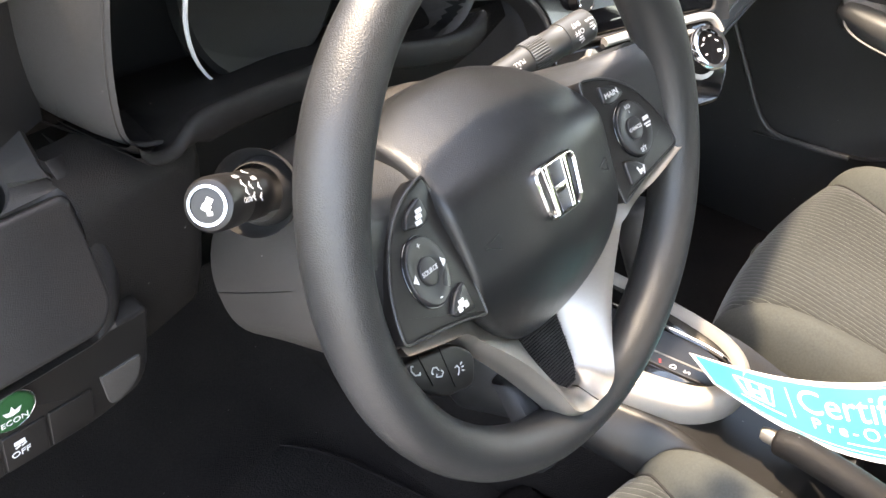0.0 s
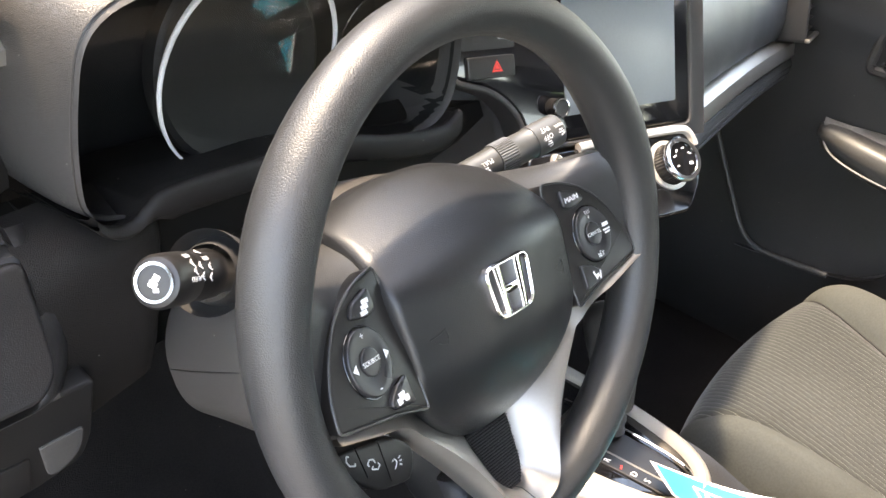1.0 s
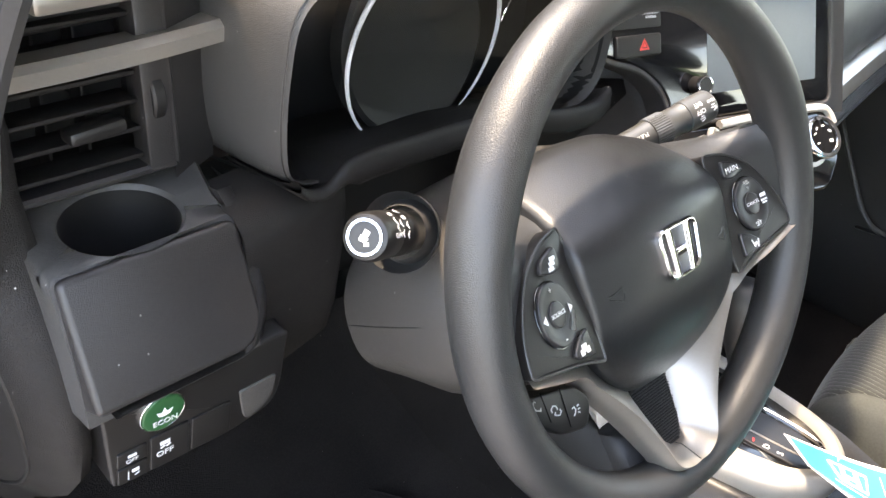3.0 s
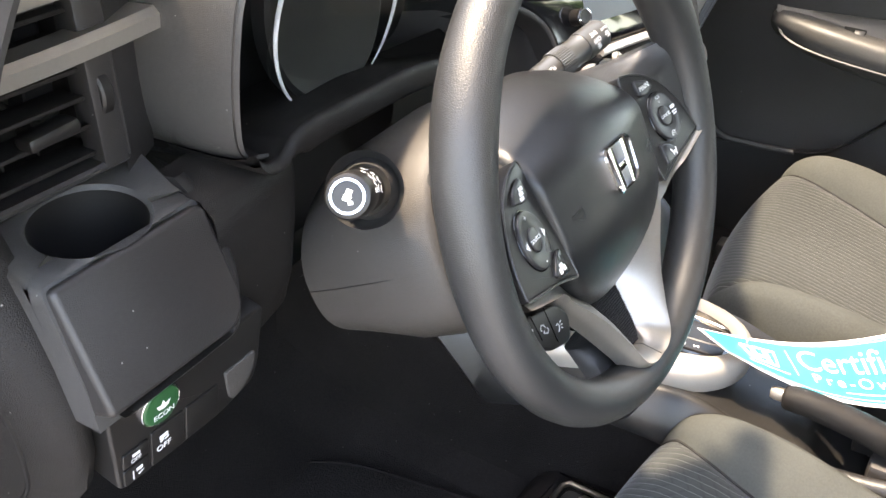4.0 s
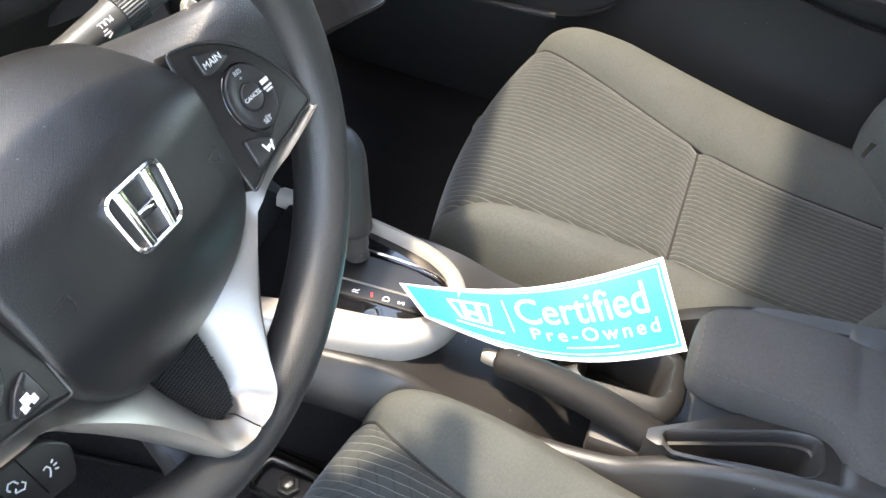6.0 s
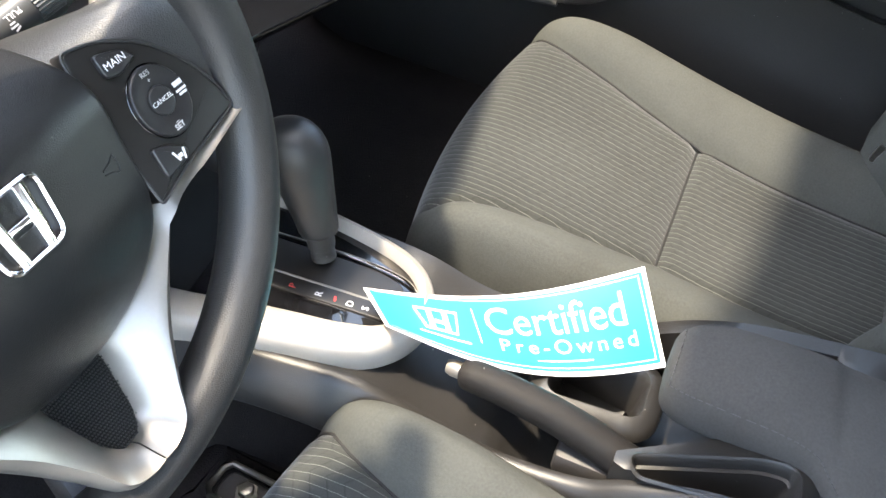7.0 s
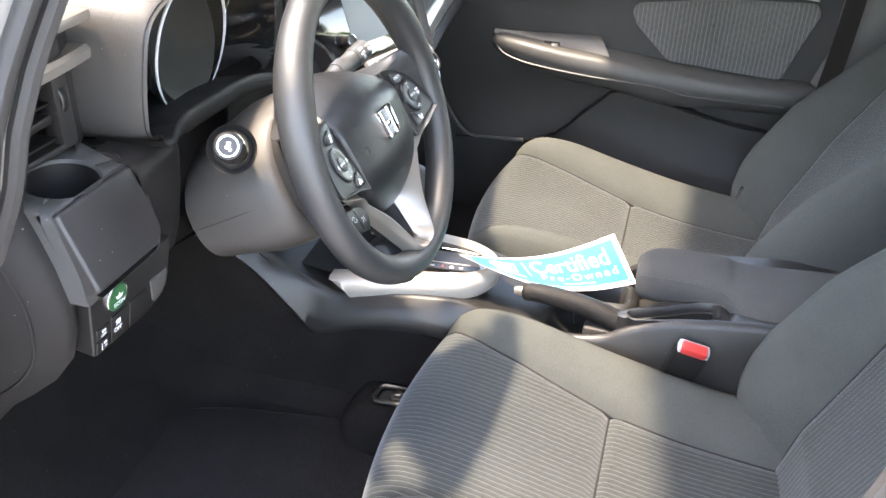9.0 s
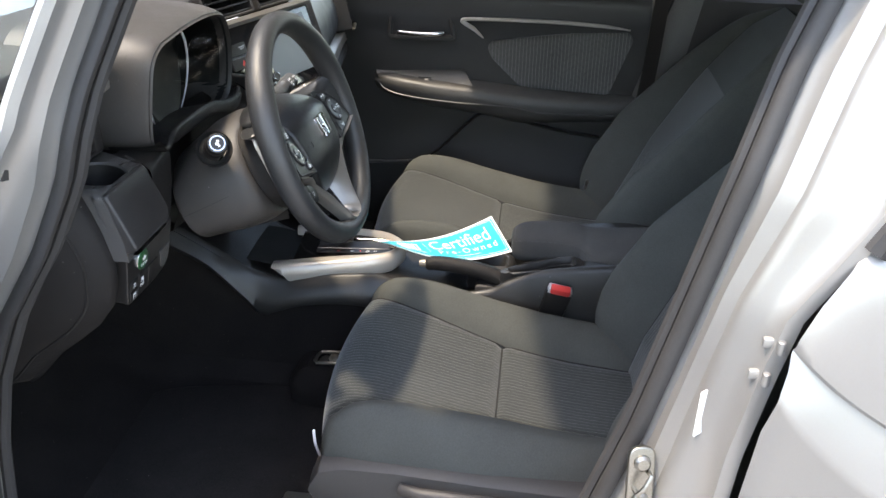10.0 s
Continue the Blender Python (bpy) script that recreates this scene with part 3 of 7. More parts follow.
# floor mat
bm = bmesh.new()
out = fillet([(-0.60, -0.12), (-0.18, -0.12), (-0.15, 0.1), (-0.19, 0.34), (-0.28, 0.46), (-0.56, 0.46), (-0.62, 0.3)], 0.05)
plate(bm, out, 0.392, 0.399, Matrix(), 0.003)
floor_mat = tagged(part("floor_mat", bm, MAT_CLOTH), "black carpet floor mat on the driver's side", "floor mat")
bm = bmesh.new()
tube(bm, [(p.x, p.y, 0.398) for p in out], 0.003, 6, closed=True)
part("binding", bm, CARPET, floor_mat)
for x in (-0.52, -0.36):
    bm = bmesh.new()
    lathe(bm, [(0.022, 0.401), (0.021, 0.405), (0.014, 0.406), (0.012, 0.404), (0.006, 0.408), (0, 0.408)], Matrix.Translation((x, -0.06, 0)), 24)
    part("clip", bm, PLASTIC, floor_mat)


# steering wheel ----------------------------------------------------------------------------------
WHEEL = Matrix.Translation((-0.338, -0.012, 1.0)) @ Matrix.Rotation(radians(-2), 4, "Z") @ Matrix.Rotation(radians(90 - 28), 4, "X")
# its frame: x to the passenger, y up in the rim's plane, z towards the driver
wheel = thing("steering_wheel", WHEEL.translation, "black leather-grained three-spoke steering wheel with silver lower spokes", "steering wheel")


# the rim leans less than the hub
RIM = Matrix.Translation((-0.343, 0.001, 1.005)) @ Matrix.Rotation(radians(-3.2), 4, "Z") @ Matrix.Rotation(radians(90 - 20.2), 4, "X")


# the hub's frame, on the rim's axis
HUB = WHEEL @ Matrix.Translation((-0.005, 0, 0))

RIM_R, RIM_H = 0.164, 0.0
bm = bmesh.new()
rows = []
for i in range(96):
    a = i * 2 * math.pi / 96
    # the grip swells at ten and two
    swell = 1 + 0.10 * math.exp(-((a - radians(28)) / 0.3) ** 2) + 0.10 * math.exp(-((a - radians(152)) / 0.3) ** 2)
    row = []
    for j in range(18):
        b = j * 2 * math.pi / 18
        rr = RIM_R + 0.0165 * swell * math.cos(b)
        row.append(RIM @ Vector((rr * math.cos(a), rr * math.sin(a), RIM_H + 0.0185 * swell * math.sin(b))))
    rows.append(row)
grid(bm, rows, close_u=True, close_v=True)
part("rim", bm, LEATHER, wheel)


def spoke(pts, widths, heights, thick):
    """A flattened bar in the wheel's plane through places (x, y)."""
    bm = bmesh.new()
    n = 14
    path = spline([(x, y, 0) for x, y in pts], n)
    rows = []
    for i, p in enumerate(path):
        t = (path[min(i + 1, n - 1)] - path[max(i - 1, 0)]).normalized()
        side = Vector((-t.y, t.x, 0))
        f = i / (n - 1)
        w, h = interp(f, np.linspace(0, 1, len(widths)), widths), interp(f, np.linspace(0, 1, len(heights)), heights)
        rows.append([HUB @ (p + side * w * math.copysign(abs(math.cos(b)) ** 0.6, math.cos(b)) + Vector((0, 0, h + thick * math.copysign(abs(math.sin(b)) ** 0.5, math.sin(b))))) for b in (j * 2 * math.pi / 16 for j in range(16))])
    grid(bm, rows, close_u=True, caps=True)
    return bm


part("spoke", spoke([(-0.004, -0.118), (-0.004, -0.14), (-0.004, -0.158)], [0.026, 0.036, 0.06], [-0.066, -0.05, -0.03], 0.013), LEATHER, wheel)

# airbag cover: a domed face that rolls over into a bonnet above and tucks in below
half = [(0.03, 0.0845), (0.052, 0.079), (0.0725, 0.0705), (0.0755, 0.0575), (0.081, 0.042), (0.082, 0.022), (0.0795, 0.0), (0.0785, -0.028), (0.0735, -0.044), (0.056, -0.066), (0.031, -0.083)]
cover_out = fillet([(0.0, 0.0865)] + half + [(0.0, -0.0885)] + [(-x, y) for x, y in reversed(half)], [0.02, 0.02, 0.02, 0.005] + [0.02] * 17 + [0.005, 0.02, 0.02], 4)


def cover_h(x, y):
    """Height of the cover's face over the wheel's plane."""
    u = min(1.0, abs(x) / 0.08)
    up, low = max(0.0, y - 0.022), max(0.0, -y - 0.012)
    return 0.004 - 0.0125 * u ** 2.2 - 17.0 * (1 + 0.45 * u * u) * up * up - 7.5 * low * low


bm = bmesh.new()
cen = Vector((0, 0.004))
flat = [Vector(p[:2]) for p in cover_out]
rings = []
for s in (1.0, 0.992, 0.98, 0.96, 0.93, 0.89, 0.84, 0.78, 0.7, 0.61, 0.52, 0.42, 0.32, 0.22, 0.12, 0.03):
    rings.append([HUB @ Vector(((q := cen + (p - cen) * s).x, q.y, cover_h(q.x, q.y) - 0.006 * max(0, (s - 0.96) / 0.04) ** 2)) for p in flat])
rings.insert(0, [HUB @ Vector((p.x * 0.98, p.y * 0.98, min(cover_h(p.x, p.y) - 0.02, -0.035))) for p in flat])
grid(bm, rings, close_u=True, caps=True)
cover = part("airbag_cover", bm, COVER, wheel, "black grained airbag cover with a worn upper ridge", sharp=50)
# side spokes, moulded into the rim
INTO = HUB.inverted() @ RIM


def panel_z(x, y):
    """Height of the switch panels' plane: it rises to the rim and falls away upward."""
    return -0.009 + 0.13 * (abs(x) - 0.106) - 0.15 * (y - 0.0055)


for sx in (-1, 1):
    rows = []
    for i in range(29):
        e = i / 28
        a = radians(-12 + 31 * e)
        y0 = -0.036 + 0.099 * e
        p0 = Vector((sx * (0.072 - 0.004 * e), y0, min(panel_z(0.072, y0), cover_h(0.074, y0) - 0.006) - 0.004))
        p2 = INTO @ Vector((sx * 0.153 * math.cos(a), 0.153 * math.sin(a), 0.004))
        p1 = p0.lerp(p2, 0.62) + Vector((sx * 0.008 * (2 * e - 1) ** 2, -0.009 * (2 * e - 1) ** 3, 0))
        lip = 0.009 * max(0, abs(2 * e - 1) - 0.82) / 0.18
        top = []
        for k in range(13):
            f = k / 12
            q = p0 * (1 - f) ** 2 + p1 * 2 * f * (1 - f) + p2 * f * f
            q.z = p0.z + (p2.z - p0.z) * f ** 1.7 - lip * (1 - 0.3 * f)
            top.append(q)
        under = [Vector((q.x, q.y, q.z - 0.024 + 0.7 * lip)) for q in reversed(top)]
        rows.append([HUB @ q for q in top + under])
    bm = bmesh.new()
    grid(bm, rows, close_u=True, caps=True)
    part("spoke", bm, LEATHER, wheel)
# moulded horn marks
for sx in (-1, 1):
    bm = bmesh.new()
    cx, cy = sx * 0.06, -0.002
    h = cover_h(cx, cy)
    tube(bm, [HUB @ Vector((cx + dx, cy + dy, cover_h(cx + dx, cy + dy) + 0.0002)) for dx, dy in ((-0.006, 0.002), (0.0, 0.003), (0.005, 0.005), (0.006, 0.0), (0.004, -0.004), (-0.002, -0.001), (-0.006, 0.0))], 0.0004, 6)
    part("horn_mark", bm, COVER, cover)

# emblem: a chrome frame with two uprights and a crossbar
EMB = HUB @ Matrix.Translation((0.0, 0.0085, 0.0052)) @ Matrix.Rotation(radians(-1), 4, "X")
trap = fillet([(-0.0175, -0.017), (0.0175, -0.017), (0.0215, 0.0175), (-0.0215, 0.0175)], 0.0085, 6)
bm = bmesh.new()
frame_ring(bm, trap, inset(trap, 0.0025), -0.004, 0.0026, EMB, 0.0011)
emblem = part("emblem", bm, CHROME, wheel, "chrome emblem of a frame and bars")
for sx in (-1, 1):
    bm = bmesh.new()
    plate(bm, [(sx * 0.0135, 0.0155), (sx * 0.0068, 0.0155), (sx * 0.0052, -0.015), (sx * 0.0105, -0.015)], -0.004, 0.0024, EMB, 0.0009)
    part("upright", bm, CHROME, emblem)
bm = bmesh.new()
plate(bm, fillet([(-0.0065, -0.0035), (0.0065, -0.0035), (0.0065, 0.002), (-0.0065, 0.002)], 0.001), -0.004, 0.0015, EMB, 0.0006)
part("crossbar", bm, CHROME, emblem)

# switch panels, buttons and their print
PANEL_H = -0.0165
for sx in (-1, 1):
    # the panels rise from the hub to the rim
    PANEL = HUB @ Matrix.Translation((sx * 0.11, 0.006, panel_z(0.11, 0.006))) @ Matrix.Rotation(radians(-8.5), 4, "X") @ Matrix.Rotation(radians(-7.4 * sx), 4, "Y") @ Matrix.Translation((-sx * 0.109, -0.004, -PANEL_H))
    po = fillet([(sx * 0.079, 0.0495), (sx * 0.099, 0.0455), (sx * 0.12, 0.0335), (sx * 0.134, 0.016), (sx * 0.143, -0.003), (sx * 0.1455, -0.0215), (sx * 0.1, -0.03), (sx * 0.076, -0.038), (sx * 0.075, -0.01), (sx * 0.076, 0.03)], [0.004, 0.02, 0.02, 0.02, 0.02, 0.004, 0.02, 0.003, 0.02, 0.02], 4)
    bm = bmesh.new()
    plate(bm, po, -0.032, PANEL_H, PANEL, 0.002)
    panel = part("switch_panel", bm, SMOOTH, wheel, "black switch panel with round rocker and buttons")
    bm = bmesh.new()
    tube(bm, [PANEL @ Vector((p.x, p.y, PANEL_H - 0.0004)) for p in po], 0.0009, 6, closed=True)
    part("panel_edge", bm, LEATHER, panel)
    bm = bmesh.new()
    oval = [Vector((sx * 0.109 + 0.0165 * math.cos(a), 0.004 + 0.0195 * math.sin(a))) for a in (k * 2 * math.pi / 40 for k in range(40))]
    plate(bm, oval, PANEL_H - 0.002, PANEL_H + 0.0032, PANEL, 0.0012, dome=-0.0014)
    rocker = part("rocker", bm, SWITCH, panel)
    bm = bmesh.new()
    frame_ring(bm, [Vector((sx * 0.109 + 0.0174 * math.cos(a), 0.004 + 0.0204 * math.sin(a))) for a in (k * 2 * math.pi / 40 for k in range(40))], oval, PANEL_H - 0.002, PANEL_H + 0.0008, PANEL, 0.0003)
    part("groove", bm, PIANO, panel)
    bm = bmesh.new()
    knob_o = [Vector((sx * 0.109 + 0.0072 * math.cos(a), 0.004 + 0.008 * math.sin(a))) for a in (k * 2 * math.pi / 28 for k in range(28))]
    plate(bm, knob_o, PANEL_H, PANEL_H + 0.0036, PANEL, 0.0008)
    part("centre_button", bm, SWITCH, panel)
    bm = bmesh.new()
    plate(bm, fillet([(sx * 0.091, 0.041), (sx * 0.107, 0.036), (sx * 0.112, 0.029), (sx * 0.099, 0.0255), (sx * 0.0905, 0.028)], 0.003), PANEL_H - 0.001, PANEL_H + 0.003, PANEL, 0.0014)
    part("button", bm, SWITCH, panel)
    bm = bmesh.new()
    plate(bm, fillet([(sx * 0.087, -0.0115), (sx * 0.098, -0.0155), (sx * 0.106, -0.0225), (sx * 0.103, -0.027), (sx * 0.086, -0.0295)], 0.003), PANEL_H - 0.001, PANEL_H + 0.003, PANEL, 0.0014)
    part("button", bm, SWITCH, panel)
    top = PANEL @ Matrix.Translation((0, 0, PANEL_H + 0.0032))
    top2 = PANEL @ Matrix.Translation((0, 0, PANEL_H + 0.0036))
    if sx > 0:
        text("MAIN", 0.0056, top @ Matrix.Translation((0.0995, 0.0325, 0)), WHITE, panel)
        text("CANCEL", 0.0036, top2 @ Matrix.Translation((0.109, 0.004, 0)), WHITE, panel)
        text("RES\n+", 0.0038, top @ Matrix.Translation((0.109, 0.0175, 0)), GREYPRINT, panel)
        text("_\nSET", 0.0042, top @ Matrix.Translation((0.109, -0.0095, 0)), WHITE, panel)
        part("icon", bars([(0.1215, 0.0065, 0.006, 0.0026, 0), (0.1215, 0.0028, 0.0068, 0.0012, 0), (0.1215, 0.0008, 0.005, 0.0012, 0)], top), WHITE, panel)
        part("icon", bars([(0.0965, -0.0225, 0.0012, 0.006, 18), (0.1015, -0.0235, 0.0012, 0.006, -18), (0.099, -0.0232, 0.0026, 0.0022, 0)], top), WHITE, panel)
    else:
        text("SOURCE", 0.0037, top2 @ Matrix.Translation((-0.109, 0.004, 0)), WHITE, panel)
        text("+", 0.006, top @ Matrix.Translation((-0.109, 0.0185, 0)), GREYPRINT, panel)
        text("-", 0.007, top @ Matrix.Translation((-0.109, -0.011, 0)), WHITE, panel)
        for dx in (-1, 1):
            bm = bmesh.new()
            plate(bm, [Vector((-0.109 + dx * 0.0115, 0.0068)), Vector((-0.109 + dx * 0.0115, 0.0012)), Vector((-0.109 + dx * 0.0152, 0.004))], 0, 0.0002, top, 0.0001)
            part("icon", bm, WHITE, panel)
        part("icon", bars([(-0.0975, 0.0345, 0.0055, 0.0024, 0), (-0.0992, 0.0318, 0.0055, 0.0024, 0), (-0.101, 0.029, 0.0055, 0.0024, 0)], top), WHITE, panel)
        part("icon", bars([(-0.0965, -0.0215, 0.005, 0.0045, 0), (-0.0995, -0.0235, 0.0035, 0.0035, 0), (-0.0935, -0.0235, 0.0035, 0.0035, 0)], top), WHITE, panel)

# silver lower spokes: one forked trim piece, with the honeycomb insert between its arms
SIL = -0.013
for sx in (-1, 1):
    inner = [(0.1465, -0.0185), (0.120, -0.0255), (0.083, -0.0365), (0.05, -0.056), (0.025, -0.072), (0.019, -0.092), (0.0115, -0.122), (0.006, -0.131), (0.0005, -0.1325)]
    outer_ = [(0.148, -0.0235), (0.125, -0.0310), (0.098, -0.0405), (0.078, -0.062), (0.055, -0.092), (0.036, -0.122), (0.026, -0.139), (0.012, -0.1445), (0.0005, -0.1445)]
    ip, op = [spline([(sx * x, y, 0) for x, y in pts], 44) for pts in (inner, outer_)]
    rows = []
    for a_, b_ in zip(ip, op):
        deep = interp(a_.y, [-0.132, -0.122, -0.092, -0.072, -0.052, -0.036, -0.02], [0.01, 0.02, 0.028, 0.03, 0.016, 0.003, 0.003])
        row = []
        for f, dh in ((0.0, -deep - 0.008), (0.0, -deep), (0.04, -deep * 0.9 + 0.001), (0.35, -deep * 0.5 + 0.002), (0.66, 0.002), (0.8, 0.005), (0.93, 0.002), (1.0, -0.003), (1.0, -0.016)):
            p = a_.lerp(b_, f)
            ax = abs(p.x)
            row.append(HUB @ Vector((p.x, p.y, SIL + dh + interp(ax if p.y > -0.05 else 0.077 - (-0.05 - p.y) * 0.8, [0.0, 0.04, 0.077, 0.11, 0.15], [-0.004, -0.008, -0.009, 0.005, 0.011]))))
        rows.append(row)
    bm = bmesh.new()
    grid(bm, rows)
    part("spoke_trim", bm, SILVER, wheel, "satin silver forked spoke trim", sharp=55)
# the insert lies deep between the arms and leans in towards the hub
INS = HUB @ Matrix.Translation((0, -0.094, -0.044)) @ Matrix.Rotation(radians(-17), 4, "X")
bm = bmesh.new()
plate(bm, fillet([(-0.036, 0.02), (0.036, 0.02), (0.024, -0.005), (0.012, -0.04), (-0.012, -0.04), (-0.024, -0.005)], 0.003), -0.02, 0.0, INS, 0.001)
insert_ = part("spoke_insert", bm, DARK, wheel, "black honeycomb textured insert")
bm = bmesh.new()
for r in range(37):
    for c in range(40):
        x = -0.03 + c * 0.0017 + (0.00085 if r % 2 else 0)
        y = -0.039 + r * 0.0019
        if abs(x) < interp(y, [-0.04, 0.0, 0.03], [0.0105, 0.021, 0.029]):
            lathe(bm, [(0.0007, 0.0), (0.0005, 0.0009), (0.0, 0.0009)], INS @ Matrix.Translation((x, y, 0)), 5)
tagged(part("honeycomb", bm, PLASTIC_LOW, insert_), kind="stuff")

# phone switches under the driver's spoke
bm = bmesh.new()
plate(bm, fillet([(-0.141, -0.034), (-0.098, -0.044), (-0.086, -0.058), (-0.094, -0.074), (-0.118, -0.068), (-0.138, -0.05)], 0.006), -0.045, -0.018, HUB, 0.002)
pod = part("phone_switch", bm, SMOOTH, wheel, "black phone switch pod with pale icons")
top = HUB @ Matrix.Translation((0, 0, -0.0178))
for lines in (
        [[(-0.1335, -0.0385), (-0.1345, -0.0412), (-0.133, -0.0445), (-0.1295, -0.0462)], [(-0.1335, -0.0385), (-0.1322, -0.0395)], [(-0.1295, -0.0462), (-0.1292, -0.0447)]],
        [[(-0.1215, -0.0495), (-0.1195, -0.0478), (-0.117, -0.0488), (-0.1162, -0.0512)], [(-0.1215, -0.0495), (-0.1208, -0.0512)], [(-0.1195, -0.0535), (-0.1155, -0.0555), (-0.1135, -0.0538), (-0.1145, -0.052)], [(-0.1195, -0.0535), (-0.1182, -0.0522)]],
        [[(-0.1045, -0.0565), (-0.1025, -0.0562), (-0.1015, -0.0582), (-0.1025, -0.0602), (-0.104, -0.0615)], [(-0.0998, -0.057), (-0.0982, -0.0563)], [(-0.0996, -0.0588), (-0.0978, -0.059)], [(-0.1, -0.0605), (-0.0985, -0.0615)]]):
    bm = bmesh.new()
    for line in lines:
        tube(bm, [top @ Vector((x, y, -0.0002)) for x, y in line], 0.00048, 6)
    part("icon", bm, GREYPRINT, pod)
for a, b in (((-0.127, -0.036), (-0.124, -0.056)), ((-0.111, -0.04), (-0.109, -0.066))):
    bm = bmesh.new()
    tube(bm, [top @ Vector((*a, 0)), top @ Vector((*b, 0))], 0.0004, 6)
    part("groove", bm, PIANO, pod)

# hub behind the cover, and shift paddles
bm = bmesh.new()
rows = []
for zf, hw, hh in ((-0.03, 0.05, 0.045), (-0.036, 0.072, 0.06), (-0.05, 0.086, 0.07), (-0.075, 0.094, 0.077), (-0.09, 0.096, 0.079), (-0.093, 0.092, 0.075), (-0.095, 0.07, 0.06)):
    rows.append([HUB @ Vector((hw * math.copysign(abs(math.cos(a)) ** 0.8, math.cos(a)), -0.003 + hh * math.copysign(abs(math.sin(a)) ** 0.8, math.sin(a)), zf)) for a in (k * 2 * math.pi / 56 for k in range(56))])
grid(bm, rows, close_u=True, caps=True)
part("hub_cover", bm, DASH_LOW, wheel, "black plastic cover behind the hub")
for sx in (-1, 1):
    bm = bmesh.new()
    po = fillet([(sx * 0.1, 0.0), (sx * 0.121, 0.046), (sx * 0.131, 0.063), (sx * 0.142, 0.05), (sx * 0.148, -0.006), (sx * 0.142, -0.018), (sx * 0.12, -0.01)], [0.004, 0.008, 0.008, 0.01, 0.008, 0.005, 0.01], 5)
    pm = WHEEL @ Matrix.Translation((0, 0, -0.052)) @ Matrix.Rotation(radians(sx * -4), 4, "Y")
    plate(bm, po, -0.0025, 0.0025, pm, 0.002)
    paddle = part("shift_paddle", bm, SILVER, wheel, "satin silver gearshift paddle")
    text("+" if sx > 0 else "-", 0.013, pm @ Matrix.Translation((sx * 0.1325, 0.052, 0.0027)), SMOOTH, paddle)

# steering column with stalks ---------------------------------------------------------------------
column = thing("steering_column", WHEEL @ Vector((0, 0, -0.15)), "grey-brown plastic steering column shroud with two stalks", "steering column")
bm = bmesh.new()
rows = []
for zf, hw, vt, vb, ex in ((-0.094, 0.085, 0.066, -0.07, 2.2), (-0.096, 0.097, 0.075, -0.079, 2.4), (-0.103, 0.104, 0.08, -0.083, 2.7), (-0.12, 0.109, 0.083, -0.085, 3.0), (-0.15, 0.113, 0.082, -0.083, 3.2), (-0.19, 0.116, 0.072, -0.076, 2.8), (-0.218, 0.116, 0.065, -0.071, 2.8), (-0.222, 0.112, 0.06, -0.067, 2.8)):
    row = []
    for k in range(56):
        a = k * 2 * math.pi / 56
        c, s = math.cos(a), math.sin(a)
        q = ex if s < 0 else 2.1
        x = hw * math.copysign(abs(c) ** (2 / q), c)
        v = -0.01 + (vt + 0.01 if s > 0 else -vb - 0.01) * math.copysign(abs(s) ** (2 / q), s)
        row.append(WHEEL @ Vector((x, v, zf)))
    rows.append(row)
grid(bm, rows, close_u=True, caps=True)
shroud = part("shroud", bm, SHROUD, column, "grey-brown grained shroud, split along its side")
bm = bmesh.new()
tube(bm, [WHEEL @ Vector((sx, -0.01, z)) for sx, z in ((-0.108, -0.12), (-0.113, -0.15), (-0.116, -0.19), (-0.116, -0.218))], 0.0005, 6)
part("split_line", bm, SMOOTH, shroud)


tip, base = Vector((-0.519, 0.092, 1.036)), Vector((-0.425, 0.135, 0.985))
d = (tip - base).normalized()
SL = axes(tip, Vector((0.25, -0.2, 1)).cross(d), d.cross(Vector((0.25, -0.2, 1)).cross(d)))
L = (tip - base).length
bm = bmesh.new()
lathe(bm, [(0.0, 0.0), (0.0105, -0.0002), (0.0132, -0.0012), (0.0146, -0.004), (0.0148, -0.018), (0.0146, -0.0285)], SL, 36)
lever = part("stalk", bm, SMOOTH, column, "black light-switch stalk with white print and a button at its end")
bm = bmesh.new()
lathe(bm, [(0.0138, -0.0285), (0.0142, -0.0292), (0.0138, -0.046), (0.0145, -0.047), (0.0145, -0.062), (0.013, -0.07), (0.013, -L)], SL, 36)
part("barrel", bm, SMOOTH, lever)
bm = bmesh.new()
lathe(bm, [(0.0108, 0.0), (0.0108, 0.0012), (0.0092, 0.0012), (0.0092, 0.0)], SL, 36, cap=False)
part("ring", bm, CHROME, lever, "pale chrome ring")
bm = bmesh.new()
lathe(bm, [(0.0091, -0.0004), (0.0088, 0.0006), (0.0, 0.0009)], SL, 30)
part("button", bm, SMOOTH, lever)
part("icon", bars([(0.0, 0.0028, 0.0036, 0.003, 0), (0.0, -0.0012, 0.0048, 0.0036, 0), (0.003, -0.003, 0.003, 0.0022, 30)], SL @ Matrix.Translation((0, 0, 0.0008))), WHITE, lever)
bm = bmesh.new()
lathe(bm, [(0.026, -0.055), (0.025, -0.064), (0.021, -0.07), (0.0185, -0.06), (0.017, -0.056)], SL @ Matrix.Translation((0, 0, -0.01)), 30, cap=False)
part("boot", bm, RUBBER, column)


